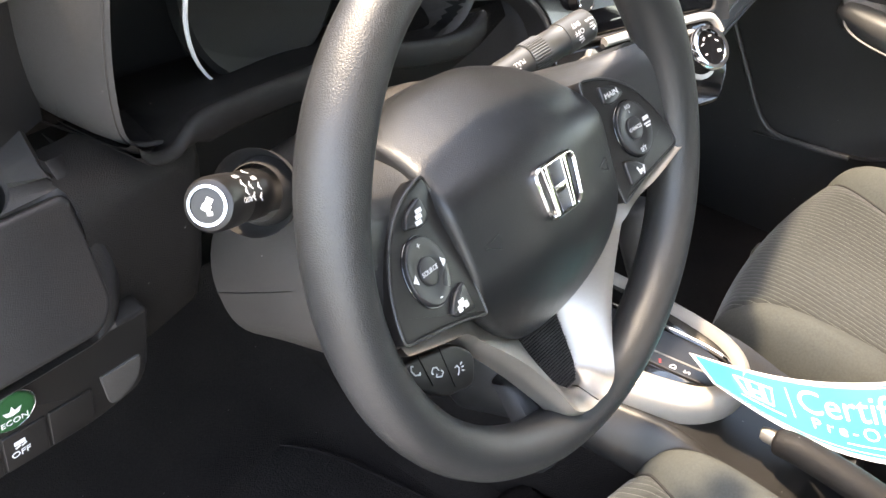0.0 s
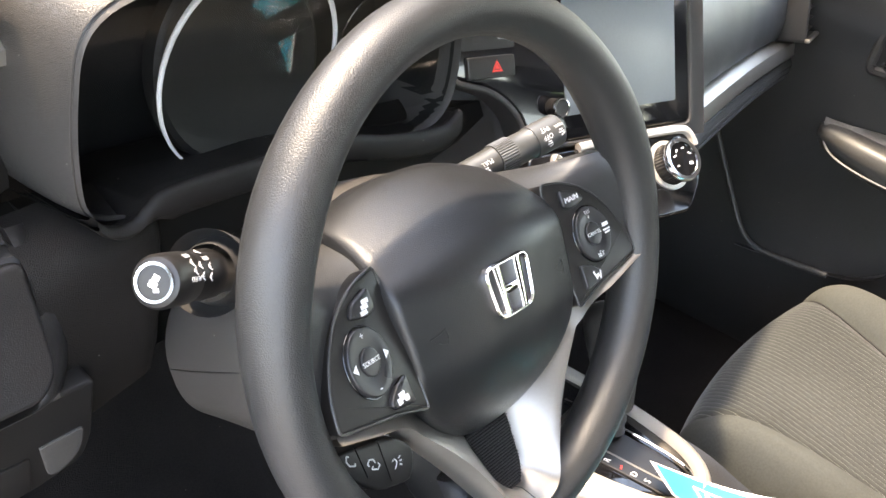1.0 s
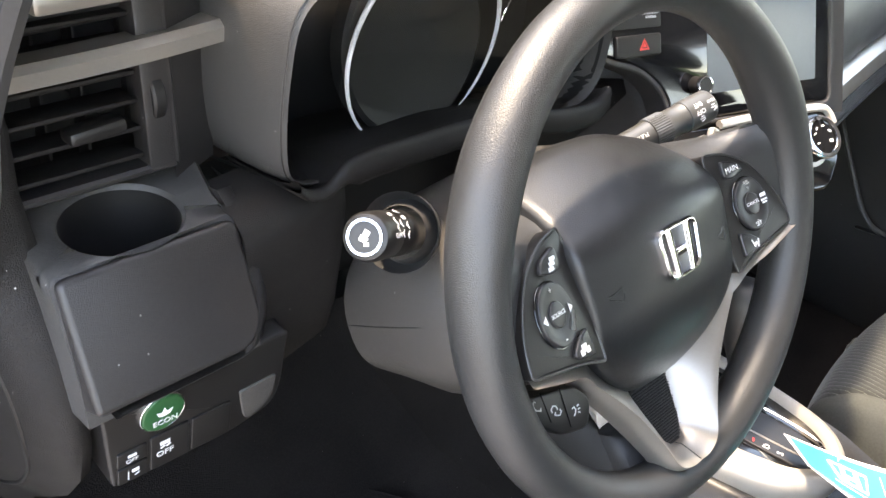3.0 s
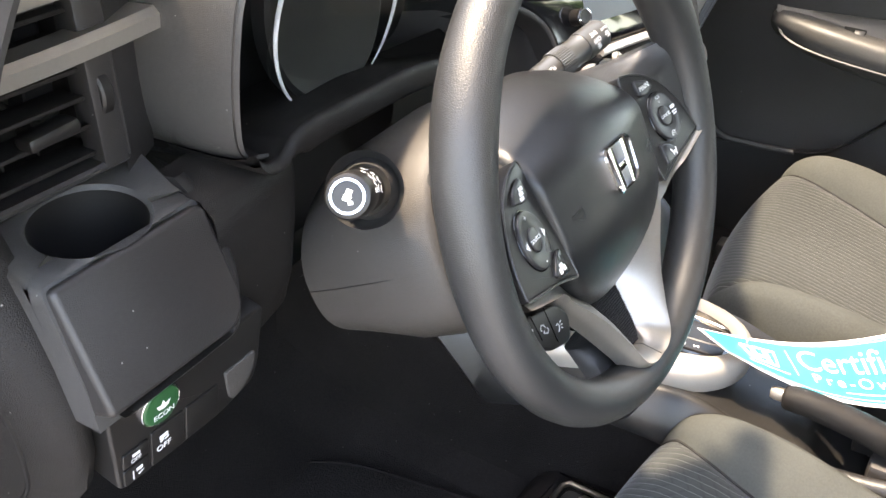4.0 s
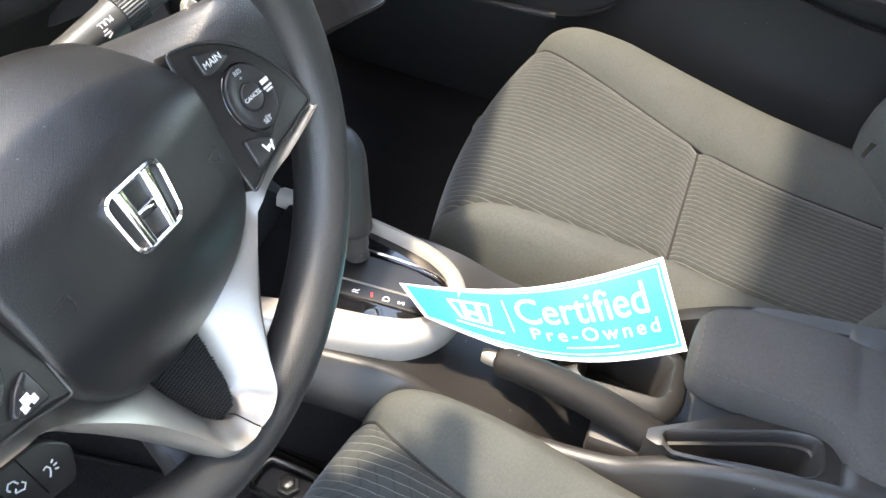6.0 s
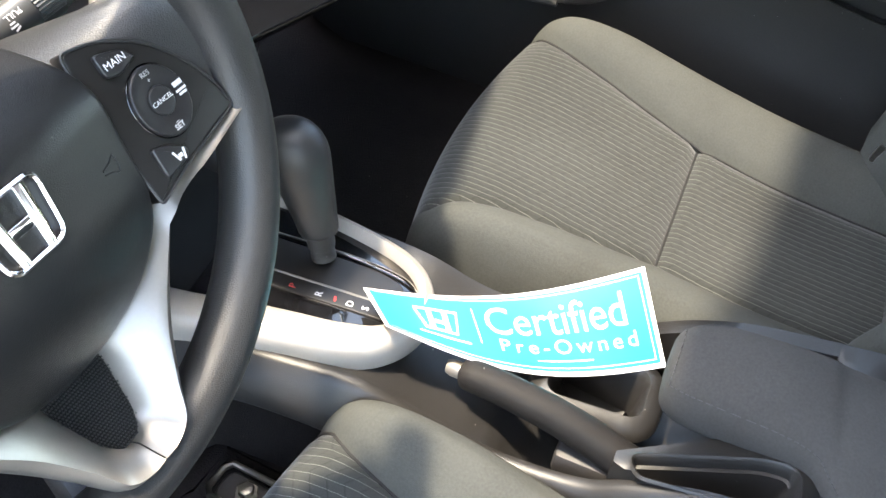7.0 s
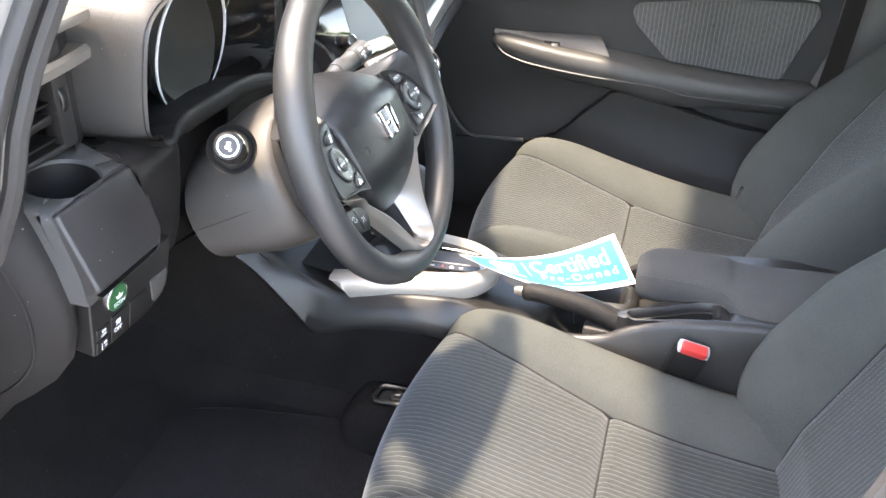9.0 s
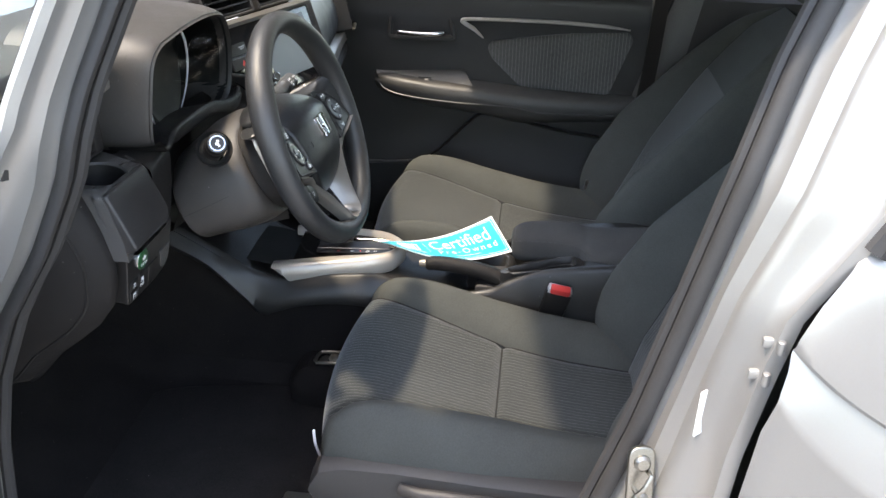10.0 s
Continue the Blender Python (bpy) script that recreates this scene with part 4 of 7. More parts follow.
def on_barrel(m, r, dist, ang, flip=0):
    """A frame on a barrel's skin: x along the barrel towards the tip, z outward."""
    a = radians(ang)
    o = m @ Vector((r * math.cos(a), r * math.sin(a), -dist))
    out = (m.to_3x3() @ Vector((math.cos(a), math.sin(a), 0))).normalized()
    along = (m.to_3x3() @ Vector((0, 0, -1))).normalized()
    return axes(o, along, out.cross(along)) @ Matrix.Rotation(radians(flip), 4, "Z")


for s, dist, ang in (("OFF", 0.02, 88), ("AUTO", 0.018, 32), ("OFF", 0.038, 74)):
    f = on_barrel(SL, 0.0149, dist, ang, 180)
    text(s, 0.0042, f, WHITE, lever)
for dist, ang in ((0.018, 66), (0.018, 48), (0.026, 58), (0.037, 96), (0.037, 52), (0.036, 30), (0.026, 34)):
    part("icon", bars([(0, 0, 0.003, 0.0008, 0), (0.0005, 0.0012, 0.003, 0.0008, 35), (0.0005, -0.0012, 0.003, 0.0008, -35)], on_barrel(SL, 0.0149, dist, ang)), WHITE, lever)

tip, base = Vector((-0.138, 0.088, 1.02)), Vector((-0.27, 0.12, 0.985))
d = (tip - base).normalized()
SR = axes(tip, Vector((0.0, -0.7, 1)).cross(d), d.cross(Vector((0.0, -0.7, 1)).cross(d)))
L = (tip - base).length
bm = bmesh.new()
lathe(bm, [(0.0, 0.0), (0.0118, -0.0003), (0.013, -0.0016), (0.0134, -0.005), (0.0136, -0.029), (0.0128, -0.0295)], SR, 36)
lever2 = part("stalk", bm, STALK, column, "black wiper stalk with a ribbed ring and white print")
bm = bmesh.new()
lathe(bm, [(0.0128, -0.0295), (0.0122, -0.031), (0.0124, -0.048), (0.0128, -0.049)], SR, 36)
lathe(bm, [(0.0124, -0.066), (0.0118, -0.075), (0.011, -0.10), (0.0108, -L)], SR, 30)
part("barrel", bm, STALK, lever2)
bm = bmesh.new()
rows = []
for dz, rr in ((-0.049, 0.0128), (-0.0495, 0.0138), (-0.0655, 0.0138), (-0.066, 0.0126)):
    rows.append([SR @ Vector(((rr - (0.0006 if k % 2 else 0)) * math.cos(k * math.pi / 40), (rr - (0.0006 if k % 2 else 0)) * math.sin(k * math.pi / 40), dz)) for k in range(80)])
grid(bm, rows, close_u=True)
part("ring", bm, STALK, lever2, "ribbed black ring")
for s, dist, ang, sz in (("OFF", 0.0195, 112, 0.0056), ("INT", 0.0195, 86, 0.0054), ("PULL", 0.078, 96, 0.005), ("REAR", 0.0065, 92, 0.0034)):
    text(s, sz, on_barrel(SR, 0.01375 if dist < 0.05 else 0.0118, dist, ang), WHITE, lever2)
for dist, ang in ((0.0195, 136), (0.0065, 116), (0.082, 120)):
    part("icon", bars([(0, 0, 0.005, 0.001, 0), (0, 0.002, 0.0034, 0.001, 0), (0.001, -0.002, 0.004, 0.001, 20)], on_barrel(SR, 0.0139, dist, ang, 180)), WHITE, lever2)


# dashboard ---------------------------------------------------------------------------------------
dash = thing("dashboard", (0, 0.3, 1.0), "charcoal moulded dashboard with hooded instruments, vents and a display", "dashboard")

# top pad, from the windscreen to its rolled rear edge
bm = bmesh.new()
rows = []
for x in np.linspace(-0.70, 0.70, 41):
    e = interp(x, [-0.7, -0.56, -0.1, 0.05, 0.3, 0.7], [0.27, 0.262, 0.26, 0.25, 0.215, 0.22])
    zt = interp(x, [-0.7, -0.56, -0.12, 0.1, 0.4, 0.7], [1.142, 1.146, 1.146, 1.125, 1.075, 1.05])
    rows.append([(x, e + 0.012, zt - 0.03), (x, e, zt - 0.016), (x, e + 0.004, zt - 0.004), (x, e + 0.02, zt), (x, e + 0.12, zt + 0.004), (x, e + 0.3, zt * 0.6 + 0.46), (x, 1.0, 1.06)])
grid(bm, rows)
part("top_pad", bm, PAD, dash, "soft dash top pad")

# instrument hood: outlines in x and z of the opening, carried back along y
def hood_line(grow, y, n=72):
    lf = grow * 0.2
    up = grow * 0.34
    dn = 1.5 * min(grow, 0)
    pts = [(-0.495 - lf, 1.05), (-0.496 - lf, 1.095), (-0.49 - lf, 1.13 + up * 0.6), (-0.465 - lf * 0.7, 1.147 + up), (-0.42, 1.151 + up), (-0.34, 1.153 + up), (-0.25, 1.147 + up), (-0.19 + grow * 0.2, 1.13 + up), (-0.152 + grow * 0.15, 1.085), (-0.138 + grow * 0.12, 1.035),
           (-0.141 + grow * 0.12, 1.002 - grow * 0.2 + dn * 0.5), (-0.165, 0.988 - grow * 0.4 + dn), (-0.22, 0.992 - grow * 0.4 + dn), (-0.33, 1.006 - grow * 0.4 + dn), (-0.42, 1.01 - grow * 0.35 + dn), (-0.465, 1.009 - grow * 0.25 + dn), (-0.488 - lf * 0.6, 1.02 - grow * 0.1 + dn * 0.5)]
    return [Vector((p.x, y - 0.12 * (p.z - 1.05), p.z)) for p in spline([(x, 0, z) for x, z in pts], n, closed=True)]


bm = bmesh.new()
grid(bm, [hood_line(0.052, 0.40), hood_line(0.052, 0.30), hood_line(0.05, 0.256), hood_line(0.04, 0.225), hood_line(0.026, 0.204), hood_line(0.012, 0.1935), hood_line(0.004, 0.19), hood_line(0.0, 0.192), hood_line(-0.004, 0.205), hood_line(-0.008, 0.25), hood_line(-0.012, 0.29)], close_u=True)
hood = part("instrument_hood", bm, HOOD, dash, "grey-brown hood round the instruments", sharp=60)
bm = bmesh.new()
tube(bm, [p + Vector((0, -0.0004, 0)) for p in hood_line(0.013, 0.1942)], 0.0008, 5, closed=True)
part("seam", bm, SMOOTH, hood)
# black inner lining and the dial plate
bm = bmesh.new()
last = hood_line(-0.012, 0.285)
mid_ = sum(last, Vector()) / len(last)
grid(bm, [hood_line(-0.002, 0.197), hood_line(-0.006, 0.22), last] + [[mid_ + (p - mid_) * k for p in last] for k in (0.7, 0.4, 0.02)], close_u=True)
dial_plate = part("dial_plate", bm, DIAL_BLACK, dash, "black instrument panel, dark and switched off")
# ledge in front of the dials: its lip runs level, drops in an S at the outer end and falls away to the passenger
LIP = spline([(-0.494, 0, 1.024), (-0.487, 0, 1.0165), (-0.4765, 0, 1.0125), (-0.467, 0, 1.0135), (-0.4585, 0, 1.0195), (-0.449, 0, 1.0255), (-0.426, 0, 1.0278), (-0.366, 0, 1.0248), (-0.321, 0, 1.0225), (-0.274, 0, 1.0165), (-0.232, 0, 1.005), (-0.19, 0, 0.9965), (-0.157, 0, 0.9945), (-0.141, 0, 1.004)], 80)
bm = bmesh.new()
grid(bm, [[(p.x, y, p.z + dz) for p in LIP] for y, dz in ((0.1855, -0.0012), (0.19, -0.0045), (0.2, -0.008), (0.24, -0.014), (0.283, -0.02))])
part("ledge", bm, DASH_LOW, dash, "dusty black ledge below the dials", sharp=60)


def arc(cx, cz, r, a0, a1, y, bend=0.0, n=40, lean=0.1):
    return [(cx + r * math.cos(radians(a)), y - lean * (cz + r * math.sin(radians(a)) - 1.05), cz + r * math.sin(radians(a))) for a in np.linspace(a0, a1, n)]


bm = bmesh.new()
tube(bm, arc(-0.3355, 1.067, 0.0795, -52, 232, 0.227), [0.0006 + 0.0016 * math.sin(math.pi * k / 39) ** 0.6 for k in range(40)], 8)
part("speedometer_ring", bm, DIAL, dash, "thin chrome speedometer ring open below")
bm = bmesh.new()
lathe(bm, [(0.074, 0.0), (0.074, 0.012), (0.07, 0.014), (0.05, 0.009), (0.0, 0.008)], Matrix.Translation((-0.3355, 0.25, 1.067)) @ Matrix.Rotation(radians(84), 4, "X"), 48)
part("speedometer", bm, DIAL_BLACK, dash, "dark speedometer dial")
bm = bmesh.new()
tube(bm, arc(-0.2, 1.06, 0.042, 100, 170, 0.235), 0.0008, 6)
part("gauge_ring", bm, CHROME, dash)
bm = bmesh.new()
tube(bm, arc(-0.455, 1.07, 0.034, 200, 265, 0.25), 0.0004, 6)
part("gauge_ring", bm, SMOOTH, dash)
# clear lens, leaning so that it faces a little down
bm = bmesh.new()
grid(bm, [[(x, 0.209 - 0.111 * (x + 0.349) - 0.266 * (z - 1.106), z) for x in np.linspace(-0.5, -0.15, 9)] for z in (1.0, 1.08, 1.145)])
lens = part("instrument_lens", bm, LENS, dash, "clear reflecting lens over the dials")
lens.visible_shadow = False

# lip of the ledge over the column
def deep(x):
    """Depth of its front, from none at the outer end to all over the column."""
    return interp(x, [-0.494, -0.462, -0.442, -0.14], [0.15, 0.2, 1.0, 1.0])


bm = bmesh.new()
grid(bm, [[(p.x, y, p.z + dz) for y, dz in ((0.187, -0.002), (0.1845, -0.0002), (0.182, 0.0), (0.1795, -0.0012), (0.1778, -0.0045), (0.1775, -0.004 - 0.014 * deep(p.x)), (0.179, -0.005 - 0.016 * deep(p.x)), (0.183, -0.006 - 0.0165 * deep(p.x)), (0.26, -0.01 - 0.017 * deep(p.x)))] for p in LIP])
part("lower_trim", bm, DASH_LOW, dash, "black trim lip over the steering column", sharp=60)

# knee panel either side of the column
bm = bmesh.new()
rows = []
for x, back in [(x, 0.0) for x in np.linspace(-0.535, -0.45, 10)] + [(-0.443, 0.002), (-0.439, 0.006), (-0.4375, 0.014), (-0.44, 0.05)]:
    f = (x + 0.535) / 0.095
    y0 = 0.182 + 0.008 * f ** 1.5 + back
    rows.append([(x, y0 + 0.06, 1.008), (x, y0 + 0.012, 1.006), (x, y0 + 0.002, 0.996), (x, y0, 0.985), (x, y0 + 0.002, 0.95), (x, y0 + 0.008, 0.9), (x, y0 + 0.016, 0.862 + 0.01 * f), (x, y0 + 0.03, 0.845 + 0.012 * f), (x, y0 + 0.1, 0.85)])
grid(bm, rows)
part("knee_panel", bm, DASH_LOW, dash, "curved black knee panel", sharp=60)
bm = bmesh.new()
rows = []
for x in np.linspace(-0.25, -0.05, 14):
    f = (x + 0.25) / 0.2
    y0 = 0.232 - 0.028 * f
    rows.append([(x, y0 + 0.03, 0.992), (x, y0 + 0.006, 0.984), (x, y0, 0.97), (x, y0, 0.95), (x, y0 + 0.015, 0.86), (x, y0 + 0.05, 0.77), (x, y0 + 0.12, 0.72)])
grid(bm, rows)
part("knee_panel", bm, DASH_LOW, dash)
# black sheets that stand in for the shade under the dash
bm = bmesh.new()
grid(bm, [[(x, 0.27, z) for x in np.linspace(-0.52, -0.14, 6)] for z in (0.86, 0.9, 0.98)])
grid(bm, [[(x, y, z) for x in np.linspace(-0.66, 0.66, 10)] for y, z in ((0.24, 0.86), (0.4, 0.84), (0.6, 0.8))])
part("underside", bm, DARK, dash, "black sheets painted as the shade under the dash")

# left end: air vent
VENT = axes((-0.583, 0.252, 1.09), (1, -0.04, 0), (0, 0.06, 1))
bm = bmesh.new()
vo = fillet([(-0.075, -0.066), (0.045, -0.066), (0.045, 0.05), (-0.075, 0.05)], 0.006)
frame_ring(bm, vo, inset(vo, 0.006), -0.06, 0.004, VENT, 0.002)
vent = part("air_vent", bm, BOX, dash, "square black air vent crossed by a silver bar")
# black plate painted as the shade deep in the vent
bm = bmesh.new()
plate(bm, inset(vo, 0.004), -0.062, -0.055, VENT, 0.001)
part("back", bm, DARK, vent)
for k in range(6):
    z = -0.054 + k * 0.0178
    bm = bmesh.new()
    box(bm, (-0.024, z, -0.014), (0.094, 0.0032, 0.024), VENT @ Matrix.Translation((0, 0, 0)), bevel=0.0012)
    part("slat", bm, DASH_LOW, vent)
for x in (-0.05, -0.025, 0.0):
    bm = bmesh.new()
    box(bm, (x, -0.008, -0.035), (0.002, 0.105, 0.016), VENT, bevel=0.0006)
    part("vane", bm, DASH_LOW, vent)
bm = bmesh.new()
box(bm, (-0.01, -0.028, 0.0), (0.036, 0.009, 0.016), VENT @ Matrix.Rotation(radians(4), 4, "Z"), bevel=0.003)
part("tab", bm, SMOOTH, vent)
bm = bmesh.new()
box(bm, (0.033, -0.008, -0.006), (0.02, 0.112, 0.02), VENT, bevel=0.002)
part("side_panel", bm, BOX, vent)
bm = bmesh.new()
lathe(bm, [(0.0, -0.0045), (0.0185, -0.0045), (0.02, -0.003), (0.02, 0.003), (0.0185, 0.0045), (0.0, 0.0045)], VENT @ Matrix.Translation((0.033, -0.018, -0.012)) @ Matrix.Rotation(radians(90), 4, "Y"), 30, cap=False)
part("thumbwheel", bm, SMOOTH, vent)
bm = bmesh.new()
rows = []
for f in np.linspace(0, 1, 16):
    x = -0.094 + f * 0.177
    rows.append([VENT @ Vector((x, 0.013 + 0.004 * f + dy, 0.012 - 0.006 * (2 * f - 1) ** 2 + dz)) for dy, dz in ((0.007, -0.02), (0.0075, 0.0), (0.003, 0.004), (-0.006, 0.003), (-0.008, -0.004), (-0.006, -0.02))])
grid(bm, rows, close_u=True, caps=True)
part("bar", bm, SILVER, vent, "satin silver bar")
# side cheek between vent and instrument hood, and silver strip on top
bm = bmesh.new()
grid(bm, [[(-0.498 - 0.042 * f, 0.268 - 0.02 * f, z) for f in (0, 0.5, 1)] for z in np.linspace(1.01, 1.14, 6)])
part("vent_cheek", bm, BOX, dash)
bm = bmesh.new()
box(bm, (-0.565, 0.25, 1.145), (0.12, 0.035, 0.012), bevel=0.004)
part("top_strip", bm, SILVER, dash)

# cup holder box
bm = bmesh.new()
CUP = (-0.588, 0.234)
n = 48
ring = [(CUP[0] - 0.004 + 0.037 * math.cos(a), CUP[1] - 0.005 + 0.033 * math.sin(a)) for a in (k * 2 * math.pi / n for k in range(n))]
lip = [(CUP[0] + max(-0.066, min(interp(math.sin(a), [-0.2, 0.45], [0.057, 0.078]), 0.115 * math.cos(a))), CUP[1] + max(-0.052, min(0.05, 0.095 * math.sin(a)))) for a in (k * 2 * math.pi / n for k in range(n))]


def top_z(x, y):
    return 1.008 + 0.12 * (y - 0.2) 


def front(y, d):
    """The box's front wall moved by d; its back stays."""
    return y + d if y < CUP[1] - 0.03 else y


rows = [[(x, front(y, -0.008), 0.916) for x, y in lip], [(x, front(y, -0.004), 0.945) for x, y in lip], [(x, front(y, 0.012), top_z(x, y) - 0.014) for x, y in lip], [(x, front(y, 0.016), top_z(x, y) - 0.004) for x, y in lip], [(CUP[0] + (x - CUP[0]) * 0.95, CUP[1] + (front(y, 0.018) - CUP[1]) * 0.95, top_z(x, y)) for x, y in lip],
        [(x * 0.96 + CUP[0] * 0.04, y * 0.96 + CUP[1] * 0.04, top_z(x, y) + 0.0) for x, y in [(CUP[0] + (a - CUP[0]) * 1.12, CUP[1] + (b - CUP[1]) * 1.12) for a, b in ring]], [(x, y, top_z(x, y) - 0.003) for x, y in ring],
        [(CUP[0] + (x - CUP[0]) * 0.97, CUP[1] + (y - CUP[1]) * 0.97, 0.985) for x, y in ring], [(CUP[0] + (x - CUP[0]) * 0.9, CUP[1] + (y - CUP[1]) * 0.9, 0.925) for x, y in ring]]
grid(bm, rows[:7], close_u=True)
# lighter trim than lid and frame: sky light on top put into colour
cup = part("cup_holder", bm, HOOD, dash, "charcoal box with a round cup well, coloured lighter for its skylit top", sharp=50)
# the well is split off in black, its inner shade put into colour
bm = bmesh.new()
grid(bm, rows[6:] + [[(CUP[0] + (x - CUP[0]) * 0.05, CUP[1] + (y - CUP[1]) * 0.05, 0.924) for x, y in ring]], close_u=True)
part("cup_well", bm, SMOOTH, cup, "cup well painted black for the shade inside")
inner = spline([(-0.5285, 0.221, 1.0125), (-0.5305, 0.207, 1.006), (-0.531, 0.195, 0.994), (-0.5385, 0.175, 0.955), (-0.549, 0.165, 0.929), (-0.575, 0.162, 0.927), (-0.64, 0.162, 0.928)], 40)
outer = spline([(-0.503, 0.238, 1.002), (-0.5035, 0.216, 0.991), (-0.507, 0.201, 0.978), (-0.5125, 0.19, 0.955), (-0.523, 0.18, 0.9256), (-0.5404, 0.172, 0.9175), (-0.58, 0.17, 0.9185), (-0.64, 0.168, 0.92)], 40)
bm = bmesh.new()
grid(bm, [[p + Vector((0, 0.03, -0.004)) for p in inner], inner, [p.lerp(q, 0.2) + Vector((0, -0.0035, 0.002)) for p, q in zip(inner, outer)], [p.lerp(q, 0.45) + Vector((0, -0.0045, 0.0025)) for p, q in zip(inner, outer)], [p.lerp(q, 0.75) + Vector((0, -0.002, 0.001)) for p, q in zip(inner, outer)], outer, [p + Vector((0.002, 0.03, 0)) for p in outer]])
part("box_frame", bm, BOX, dash, "rounded frame beside the cup box", sharp=70)
LID = axes((-0.594, 0.181, 0.968), (1, -0.02, 0), (0, 0.48, 1))
bm = bmesh.new()
plate(bm, fillet([(-0.06, -0.041), (0.045, -0.041), (0.058, -0.028), (0.06, 0.041), (-0.058, 0.041)], [0.006, 0.008, 0.01, 0.008, 0.006]), -0.014, 0.006, LID, 0.004)
part("lid", bm, BOX, dash, "smooth black lid of the cup box")
# switch panel below it
SW = axes((-0.578, 0.177, 0.916), (1, -0.06, 0), (0, -0.14, 1))
bm = bmesh.new()
so = fillet([(-0.066, 0.0), (-0.06, -0.076), (0.03, -0.076), (0.062, -0.066), (0.068, -0.05), (0.07, 0.002)], [0.003, 0.006, 0.02, 0.02, 0.01, 0.004])
plate(bm, so, -0.05, 0.0, SW, 0.0025)
switches = part("switch_panel", bm, SMOOTH, dash, "black panel of driver-assistance switches")
# sunlit facet: the sun on it is painted with the lighter trim colour
bm = bmesh.new()
plate(bm, fillet([(0.032, -0.036), (0.062, -0.034), (0.06, -0.058), (0.038, -0.07)], [0.002, 0.004, 0.015, 0.01]), -0.004, 0.0018, SW, 0.001)
part("side_facet", bm, HOOD, switches, "small facet coloured grey-brown for the sun on it")
bm = bmesh.new()
eo = [Vector((-0.026 + 0.0148 * math.cos(a), -0.019 + 0.0148 * math.sin(a))) for a in (k * 2 * math.pi / 36 for k in range(36))]
plate(bm, eo, -0.002, 0.004, SW, 0.0015, dome=0.0008)
econ = part("econ_button", bm, GREEN, switches, "round dark green ECON button with white leaf mark")
bm = bmesh.new()
frame_ring(bm, [Vector((-0.026 + 0.0158 * math.cos(a), -0.019 + 0.0158 * math.sin(a))) for a in (k * 2 * math.pi / 36 for k in range(36))], inset(eo, -0.0001), -0.001, 0.003, SW, 0.0004)
part("ring", bm, CHROME, econ)
ET = SW @ Matrix.Translation((-0.026, -0.019, 0.0049))
text("ECON", 0.0062, ET @ Matrix.Translation((0.0005, -0.0062, 0)), WHITE, econ)
bm = bmesh.new()
for a in (-50, 0, 50):
    plate(bm, [Vector(p) for p in ((0, 0), (0.0018, 0.0035), (0, 0.0075), (-0.0018, 0.0035))], 0, 0.0003, ET @ Matrix.Translation((0, -0.001, 0)) @ Matrix.Rotation(radians(a), 4, "Z"), 0.0001)
part("leaf_mark", bm, WHITE, econ)
for (x0, x1, y0, y1) in ((-0.057, -0.036, -0.056, -0.043), (-0.057, -0.036, -0.073, -0.058), (-0.034, -0.006, -0.073, -0.041), (-0.004, 0.026, -0.072, -0.041)):
    bm = bmesh.new()
    plate(bm, fillet([(x0, y0), (x1, y0), (x1, y1), (x0, y1)], 0.0015), -0.002, 0.0016, SW, 0.0008)
    part("switch", bm, SMOOTH, switches)
TT = SW @ Matrix.Translation((0, 0, 0.0018))
text("OFF", 0.0072, TT @ Matrix.Translation((-0.024, -0.06, 0)), WHITE, switches)
text("OFF", 0.005, TT @ Matrix.Translation((-0.047, -0.0525, 0)), WHITE, switches)
part("icon", bars([(-0.024, -0.05, 0.007, 0.0035, 0), (-0.0255, -0.0535, 0.0035, 0.0012, 25), (-0.0215, -0.0535, 0.0035, 0.0012, 25)], TT), WHITE, switches)
part("icon", bars([(-0.047, -0.0475, 0.006, 0.0025, 0)], TT), WHITE, switches)
part("icon", bars([(-0.05, -0.066, 0.0008, 0.008, 0), (-0.045, -0.063, 0.005, 0.003, 0), (-0.044, -0.0675, 0.004, 0.001, 20)], TT), WHITE, switches)
# end cap of the dash, curving down to the footwell
bm = bmesh.new()
rows = []
for z, y0, y1, x1 in ((1.14, 0.30, 0.5, -0.672), (1.08, 0.24, 0.5, -0.672), (1.04, 0.24, 0.5, -0.67), (1.01, 0.226, 0.5, -0.67), (0.98, 0.213, 0.5, -0.668), (0.95, 0.202, 0.5, -0.664), (0.916, 0.193, 0.5, -0.66), (0.88, 0.194, 0.5, -0.657), (0.85, 0.203, 0.5, -0.654), (0.818, 0.227, 0.5, -0.652), (0.79, 0.26, 0.5, -0.65), (0.77, 0.286, 0.5, -0.648), (0.729, 0.322, 0.5, -0.646), (0.715, 0.34, 0.5, -0.645)):
    rows.append([(-0.635, y0 + 0.03, z), (-0.643, y0 + 0.004, z), (-0.652, y0, z), (x1 - 0.004, y0 + 0.006, z), (x1 - 0.016, y0 + 0.03, z), (x1 - 0.026, y0 + 0.08, z), (x1 - 0.03, y1, z)])
seam_line = [Vector(r[4]) + Vector((-0.0005, 0.002, 0)) for r in rows[3:]]
grid(bm, rows)
end_cap = part("end_cap", bm, DASH_LOW, dash, "charcoal end cap of the dash", sharp=60)
bm = bmesh.new()
tube(bm, spline(seam_line, 36), 0.0016, 6)
part("seam", bm, SMOOTH, end_cap)

